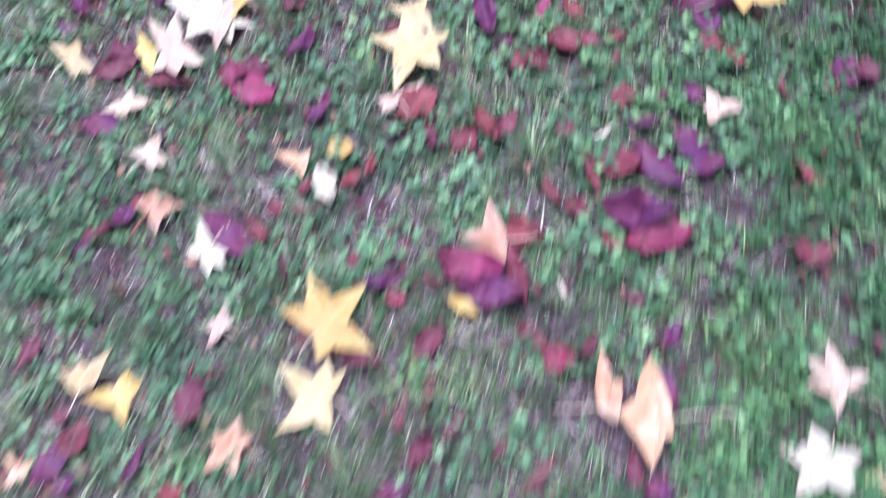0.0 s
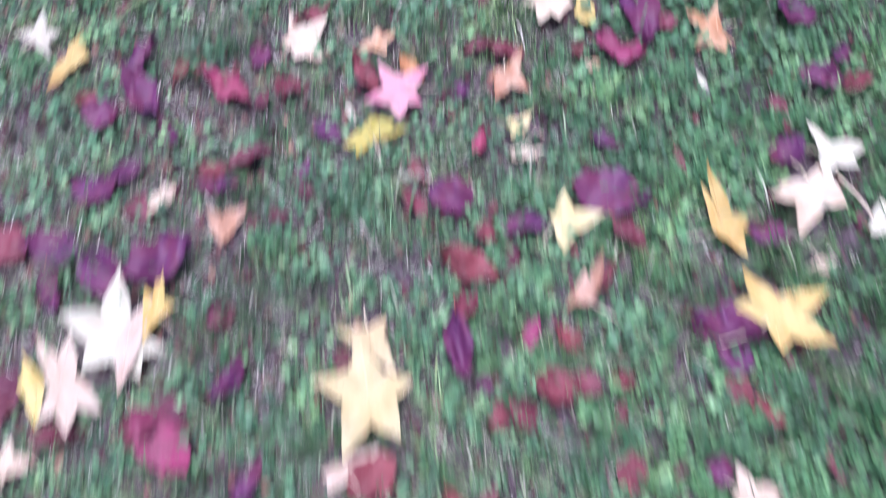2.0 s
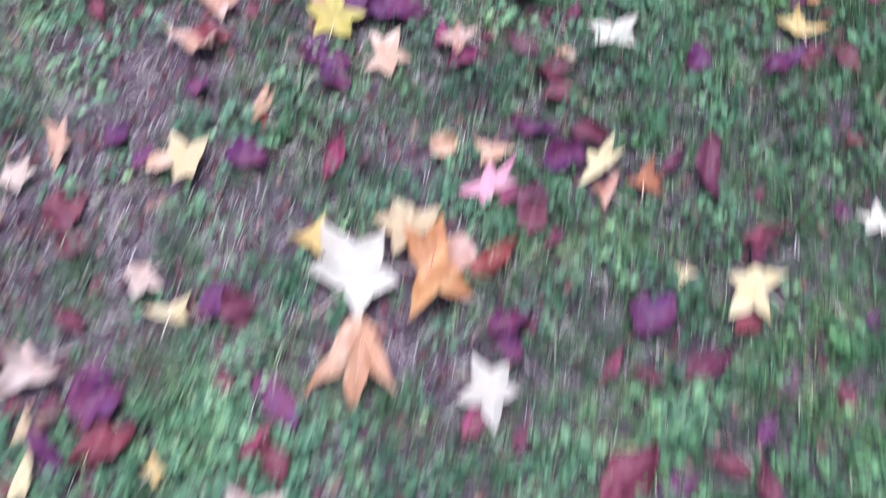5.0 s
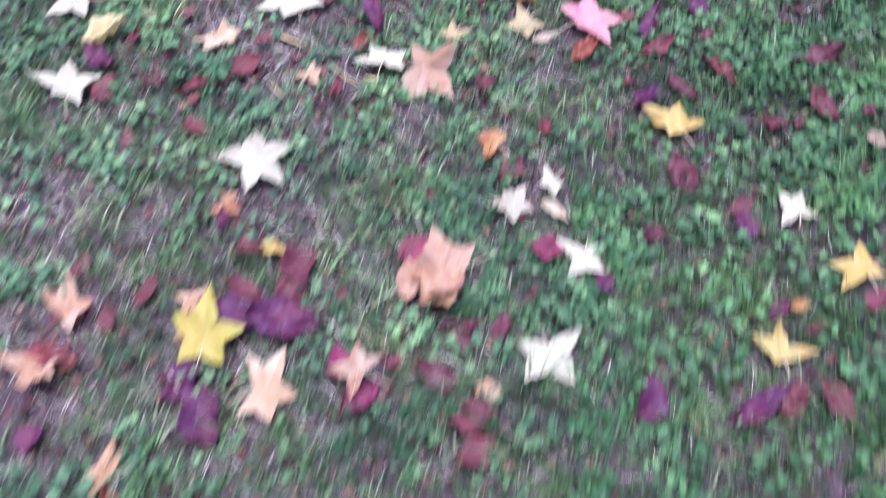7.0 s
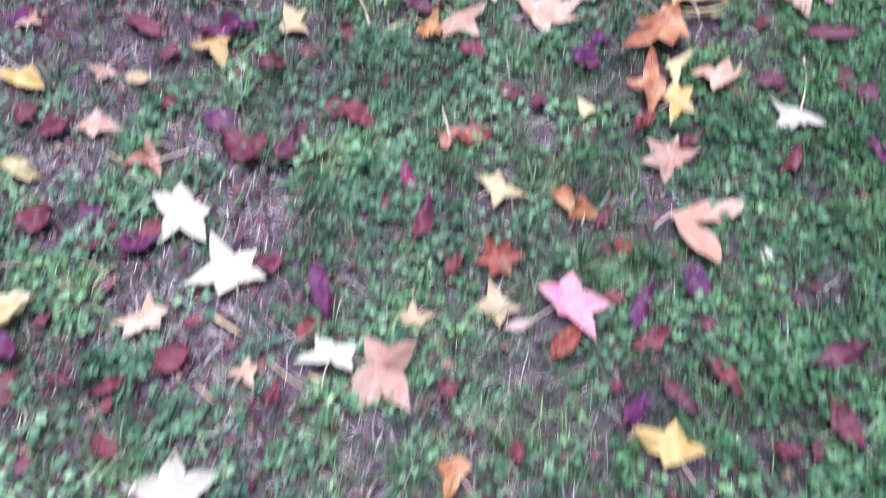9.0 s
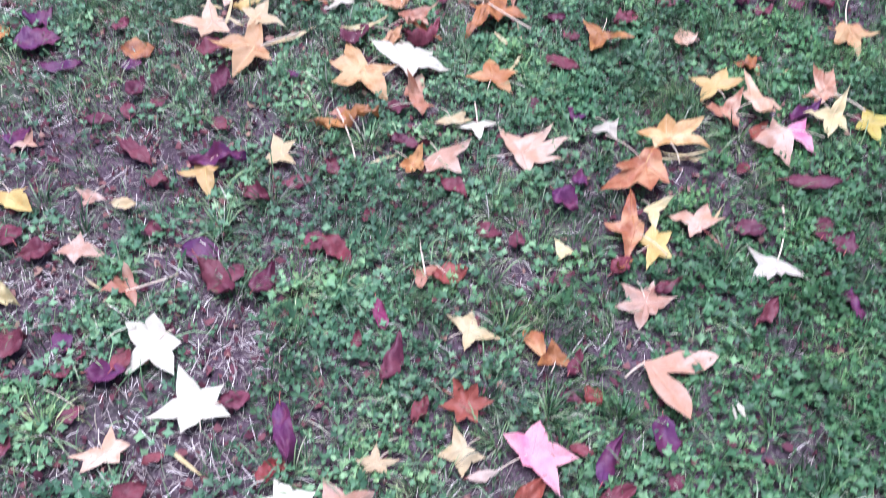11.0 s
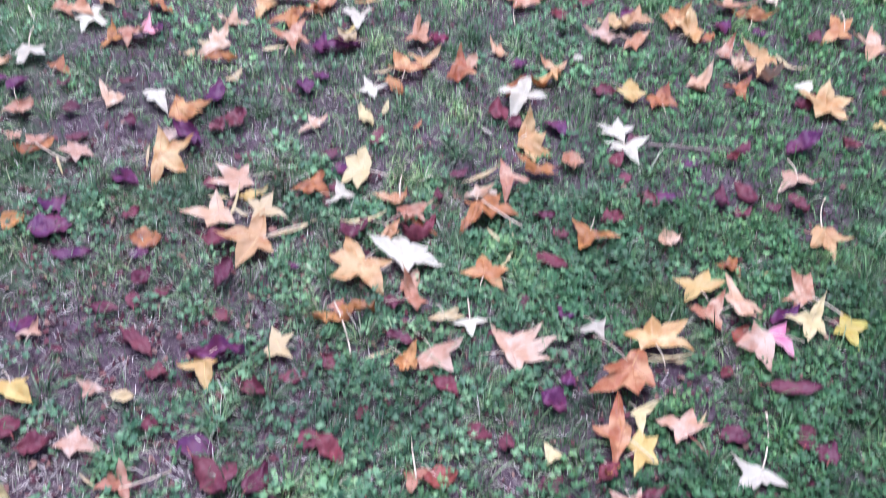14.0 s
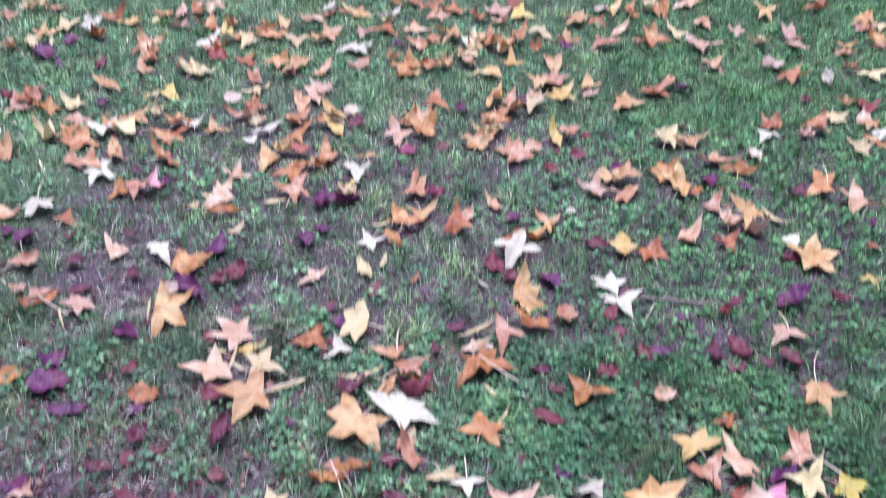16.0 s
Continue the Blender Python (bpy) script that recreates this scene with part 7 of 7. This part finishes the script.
def twig(x0, y0, x1, y1, thick):
    """A thin bare twig lying in the grass, kinked at its buds."""
    rng = random.Random(7)
    a, b = Vector((x0, y0, 0.022)), Vector((x1, y1, 0.022))
    line = [a.lerp(b, k / 8) + Vector((0, rng.uniform(-0.006, 0.006), rng.uniform(-0.003, 0.004))) for k in range(9)]
    thing = new("twig")
    tagged(thing, "thin grey-brown bare twig lying in the grass", "twig")
    part("shoot", tube("shoot", line, [thick * (1 - 0.06 * k) for k in range(9)], BARK, 6), thing)
    for k in (2, 5):
        part("side_shoot", tube("side_shoot", [line[k], line[k] + Vector((0.02, 0.012, 0.006)), line[k] + Vector((0.035, 0.028, 0.004))], (0.0014, 0.0011, 0.0007), BARK, 5), thing)


twig(0.25, 4.928, 0.512, 4.945, 0.0042)


# ---- turf: grass, clover, straw ----
RNG = np.random.RandomState(11)


def bulk(name, label, category, points, faces_flat, counts, material):
    """One object from arrays: points (n, 3), corner indices, corners of every face."""
    me = bpy.data.meshes.new(name)
    me.vertices.add(len(points))
    me.vertices.foreach_set("co", points.astype(np.float32).ravel())
    me.loops.add(len(faces_flat))
    me.loops.foreach_set("vertex_index", faces_flat.astype(np.int32))
    starts = np.concatenate([[0], np.cumsum(counts)[:-1]]).astype(np.int32)
    me.polygons.add(len(counts))
    me.polygons.foreach_set("loop_start", starts)
    me.update(calc_edges=True)
    me.validate()
    me.materials.append(material)
    return tagged(new(name, me), label, category, kind="stuff")


def scatter(n, x0, x1, y0, y1):
    return RNG.uniform(x0, x1, n), RNG.uniform(y0, y1, n)


def strewn(near, far):
    """Places over the lawn that the path passes, thick near it and thinner further on."""
    ax, ay = scatter(near, -1.3, 0.85, -0.05, 4.7)
    bx, by = scatter(far, -3.6, 2.1, 4.3, 8.2)
    keep = (bx > -1.3 - 0.62 * (by - 4.0)) & (bx < 0.9 + 0.3 * (by - 4.0))
    some = np.minimum(np.minimum(ax + 1.3, 0.85 - ax), ay + 0.05) > 0.16 * RNG.rand(near) ** 2
    ax, ay = ax[some], ay[some]
    return np.concatenate([ax, bx[keep]]), np.concatenate([ay, by[keep]])


def pressed(x, y):
    """How far a leaf lies on the turf at each place: 1 under its middle, 0 in the open."""
    under = np.zeros(len(x))
    order = np.argsort(y)
    ys = y[order]
    for a, b, r in LAID:
        q = 0.8 * r
        some = order[np.searchsorted(ys, b - q):np.searchsorted(ys, b + q)]
        d = np.hypot(x[some] - a, y[some] - b)
        under[some] = np.maximum(under[some], np.clip((q - d) / (0.35 * q), 0, 1))
    return under


def ribbon(x, y, height, width, lean, heading, lift, joints):
    """Tapered blades as arrays: joints is the number of stretches."""
    n = len(x)
    rows = []
    face = heading + RNG.uniform(0.6, 2.5, n)
    for j in range(joints + 1):
        s = j / joints
        out = lean * s ** 1.6 * height
        px, py, pz = x + np.cos(heading) * out, y + np.sin(heading) * out, lift + height * np.sqrt(np.maximum(0.03, 1 - (lean * s) ** 2 * 0.8)) * s
        w = width * (1 - 0.45 * s) * 0.5
        if j < joints:
            rows.append(np.stack([px - np.cos(face) * w, py - np.sin(face) * w, pz], -1))
            rows.append(np.stack([px + np.cos(face) * w, py + np.sin(face) * w, pz], -1))
        else:
            rows.append(np.stack([px, py, pz], -1))
    pts = np.stack(rows, 1)
    k = pts.shape[1]
    base = (np.arange(n) * k)[:, None]
    corners, counts = [], []
    for j in range(joints - 1):
        corners.append(base + np.array([2 * j, 2 * j + 1, 2 * j + 3, 2 * j + 2]))
        counts.append(4)
    corners.append(base + np.array([2 * joints - 2, 2 * joints - 1, 2 * joints]))
    counts.append(3)
    return pts.reshape(-1, 3), np.concatenate(corners, 1).ravel(), np.tile(counts, n)


def clover_share(x, y):
    """Where clover takes over from grass, 0 to 1."""
    far = np.clip((y - 5.2) / 1.6, 0, 1)
    return np.clip(0.40 + 0.22 * np.clip(x / 0.3, -1, 1) + 2.2 * (drift(x, y, 0.26, 5) - 0.5) + 1.8 * (drift(x, y, 0.05, 6) - 0.5), 0.02, 0.75) * (1 - 0.55 * far)


def grow_grass():
    x, y = strewn(300000, 400000)
    keep = RNG.rand(len(x)) < (1 - 0.93 * bare(x, y)) * (1 - 0.5 * clover_share(x, y))
    x, y = x[keep], y[keep]
    n = len(x)
    under = pressed(x, y)
    tuft = drift(x, y, 0.06, 8)
    height = RNG.uniform(0.014, 0.045, n) * (0.5 + 1.0 * tuft) * (1 - 0.8 * under)
    width = RNG.uniform(0.0012, 0.0031, n) * np.where(y > 4.8, 1.25, 1)
    lean = np.clip(RNG.normal(0.75, 0.3, n), 0.1, 1.6)
    heading = 2 * np.pi * drift(x, y, 0.05, 9) * 2 + RNG.uniform(-1.2, 1.2, n)
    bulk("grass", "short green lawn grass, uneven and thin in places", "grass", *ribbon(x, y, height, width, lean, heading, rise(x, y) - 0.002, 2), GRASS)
    # thinner and coarser out to the sides, where the walk does not lead
    x, y = scatter(190000, -5.0, 4.0, -1.8, 10.5)
    aside = np.maximum(np.maximum(-1.1 - x, x - 0.7), np.maximum(-y, 0)) - np.where(y > 4.0, 0.45 * (y - 4.0), 0)
    keep = (np.maximum(aside, y - 8.1) > 0) & (RNG.rand(len(x)) < np.clip(1.1 - np.maximum(aside, y - 8.1) / 3.2, 0, 1))
    x, y = x[keep], y[keep]
    n = len(x)
    bulk("rough_grass", "coarser lawn grass to the sides of the walk", "grass", *ribbon(x, y, RNG.uniform(0.02, 0.05, n), RNG.uniform(0.004, 0.009, n), np.clip(RNG.normal(0.8, 0.3, n), 0.2, 1.6),
         RNG.uniform(0, 2 * np.pi, n), rise(x, y) - 0.002, 2), GRASS)
    # tufts of longer blades, arching out from one foot
    x, y = strewn(340, 260)
    keep = RNG.rand(len(x)) < 1 - 0.5 * bare(x, y)
    x, y = x[keep], y[keep]
    size = RNG.uniform(0.5, 1.1, len(x))
    x, y, size = (np.repeat(v, 34) for v in (x, y, size))
    n = len(x)
    a, off = RNG.uniform(0, 2 * np.pi, n), 0.016 * np.sqrt(RNG.rand(n))
    x, y = x + off * np.cos(a), y + off * np.sin(a)
    bulk("grass_tufts", "darker tufts of longer arching grass blades", "grass", *ribbon(x, y, size * RNG.uniform(0.045, 0.085, n) * (1 - 0.8 * pressed(x, y)), RNG.uniform(0.0022, 0.0040, n), np.clip(RNG.normal(0.85, 0.3, n), 0.2, 1.5),
         a + RNG.uniform(-0.5, 0.5, n), rise(x, y) - 0.002, 3), GRASS)
    # a few long blades that stand out of the turf
    x, y = strewn(8000, 4500)
    keep = RNG.rand(len(x)) < 1 - 0.7 * bare(x, y)
    x, y = x[keep], y[keep]
    n = len(x)
    bulk("long_grass", "longer arching grass blades among the turf", "grass", *ribbon(x, y, RNG.uniform(0.035, 0.075, n) * (1 - 0.8 * pressed(x, y)), RNG.uniform(0.002, 0.0036, n), np.clip(RNG.normal(1.0, 0.3, n), 0.3, 1.7),
         RNG.uniform(0, 2 * np.pi, n), rise(x, y), 4), GRASS)


def grow_clover():
    """Sprigs of three small rounded leaflets."""
    x, y = strewn(100000, 76000)
    keep = RNG.rand(len(x)) < clover_share(x, y) * (1 - bare(x, y)) ** 1.5
    x, y = x[keep], y[keep]
    n = len(x)
    under = pressed(x, y)
    high = rise(x, y) + (0.004 + 0.030 * RNG.beta(1.6, 2.2, n)) * (1 - 0.75 * under)
    size = (0.0035 + 0.0095 * RNG.beta(1.5, 2.0, n)) * (0.7 + 0.6 * drift(x, y, 0.12, 12))
    turn = RNG.uniform(0, 2 * np.pi, n)
    tilt = RNG.normal(0, 0.45, (n, 2))
    outline = np.array([(0.0, 0.0), (0.5, 0.40), (1.12, 0.42), (0.92, 0.0), (1.12, -0.42), (0.5, -0.40)])
    groups = []
    for k in range(3):
        a = turn + k * 2.094 + RNG.normal(0, 0.15, n)
        droop = RNG.uniform(-0.55, 0.55, n)
        pts = []
        for u, v in outline:
            dx, dy = size * (u * np.cos(a) - v * np.sin(a)), size * (u * np.sin(a) + v * np.cos(a))
            pts.append(np.stack([x + dx, y + dy, high + tilt[:, 0] * dx + tilt[:, 1] * dy + droop * size * u + 0.55 * size * abs(v)], -1))
        groups.append(np.stack(pts, 1))
    pts = np.stack(groups, 1).reshape(-1, 3)
    base = (np.arange(3 * n) * 6)[:, None]
    corners = np.concatenate([base + np.array([0, 3, 2, 1]), base + np.array([0, 5, 4, 3])], 1).ravel()
    bulk("clover", "low green clover with small rounded leaflets", "clover", pts, corners, np.full(6 * n, 4), CLOVER)


def grow_weeds():
    """Low rosettes of three-lobed leaves on short stalks."""
    x, y = strewn(1500, 620)
    keep = (RNG.rand(len(x)) < 1 - 0.6 * bare(x, y)) & (pressed(x, y) < 0.3)
    x, y = (np.repeat(v[keep], 9) for v in (x, y))
    n = len(x)
    a = np.tile(np.arange(9) * 2.4, n // 9) + RNG.uniform(-0.4, 0.4, n)
    reach = np.tile(0.006 + 0.0022 * np.arange(9), n // 9) * RNG.uniform(0.7, 1.3, n)
    size = RNG.uniform(0.006, 0.0115, n) * (0.75 + 0.6 * drift(x, y, 0.3, 15))
    foot = rise(x, y)
    up = np.tile(0.030 - 0.0019 * np.arange(9), n // 9) * RNG.uniform(0.8, 1.2, n)
    slope = RNG.uniform(-0.5, 0.35, n)
    rows = []
    for u, v in ((-0.75, 0.0), (-0.20, 0.32), (0.25, 0.92), (0.46, 0.40), (1.05, 0.0), (0.46, -0.40), (0.25, -0.92), (-0.20, -0.32)):
        along, side = reach + size * (u + 0.75), size * v
        rows.append(np.stack([x + along * np.cos(a) - side * np.sin(a), y + along * np.sin(a) + side * np.cos(a), foot + up + slope * (along - reach) + 0.4 * np.abs(side)], -1))
    pts = np.stack(rows, 1).reshape(-1, 3)
    base = (np.arange(n) * 8)[:, None]
    corners = np.concatenate([base + np.array(q) for q in ((0, 4, 3, 1), (1, 3, 2, 2), (0, 7, 5, 4), (7, 6, 5, 5))], 1).reshape(-1, 4)
    corners = corners.reshape(-1)
    counts = np.tile([4, 3, 4, 3], n)
    keep = np.tile([1, 1, 1, 1, 1, 1, 1, 0, 1, 1, 1, 1, 1, 1, 1, 0], n).astype(bool)
    bulk("broadleaf_weeds", "low rosettes of three-lobed green weed leaves in the lawn", "weeds", pts, corners[keep], counts, CLOVER)


def strew_straw():
    x, y = strewn(105000, 70000)
    keep = RNG.rand(len(x)) < (0.30 - 0.18 * np.clip(x / 0.3, 0, 1) + 0.05 * np.clip((-0.1 - x) / 0.4, 0, 1)) * np.where(y > 5, 1.5, 1) + 0.60 * bare(x, y) * np.clip(3.0 * (drift(x, y, 0.11, 14) - 0.30), 0.08, 1)
    x, y = x[keep], y[keep]
    n = len(x)
    long, wide = RNG.uniform(0.008, 0.046, n), RNG.uniform(0.0005, 0.0014, n)
    a, bow = RNG.uniform(0, 2 * np.pi, n), RNG.normal(0, 0.12, n)
    rows = []
    for s in (-0.5, 0.0, 0.5):
        b = a + bow * s
        px, py = x + np.cos(b) * long * s, y + np.sin(b) * long * s
        pz = rise(px, py) + 0.003 + 0.010 * RNG.rand(n) * (1 - pressed(px, py))
        for side in (-0.5, 0.5):
            rows.append(np.stack([px - np.sin(b) * wide * side, py + np.cos(b) * wide * side, pz], -1))
    pts = np.stack(rows, 1).reshape(-1, 3)
    base = (np.arange(n) * 6)[:, None]
    corners = np.concatenate([base + np.array([0, 2, 3, 1]), base + np.array([2, 4, 5, 3])], 1).ravel()
    bulk("straw", "bleached dry grass straw lying over the bare earth", "straw", pts, corners, np.full(2 * n, 4), STRAW)


def strew_crumbs():
    x, y = strewn(25000, 10000)
    keep = RNG.rand(len(x)) < 0.5 + 0.5 * np.clip((0.1 - x) / 0.5, 0, 1)
    x, y = x[keep], y[keep]
    n = len(x)
    size, a = 0.002 + 0.013 * RNG.beta(1.2, 3.0, n), RNG.uniform(0, 2 * np.pi, n)
    rows = []
    for k, r in enumerate((1.0, 0.7, 1.0, 0.6, 0.9)):
        b = a + k * 1.2566
        q = size * r * RNG.uniform(0.6, 1.2, n)
        rows.append(np.stack([x + np.cos(b) * q, y + np.sin(b) * q, rise(x, y) + RNG.uniform(0.004, 0.016, n)], -1))
    pts = np.stack(rows, 1).reshape(-1, 3)
    bulk("leaf_litter", "crumbled maroon and brown leaf bits in the turf", "leaf litter", pts, np.arange(5 * n), np.full(n, 5), CRUMB)


grow_grass()
grow_clover()
grow_weeds()
strew_straw()
strew_crumbs()
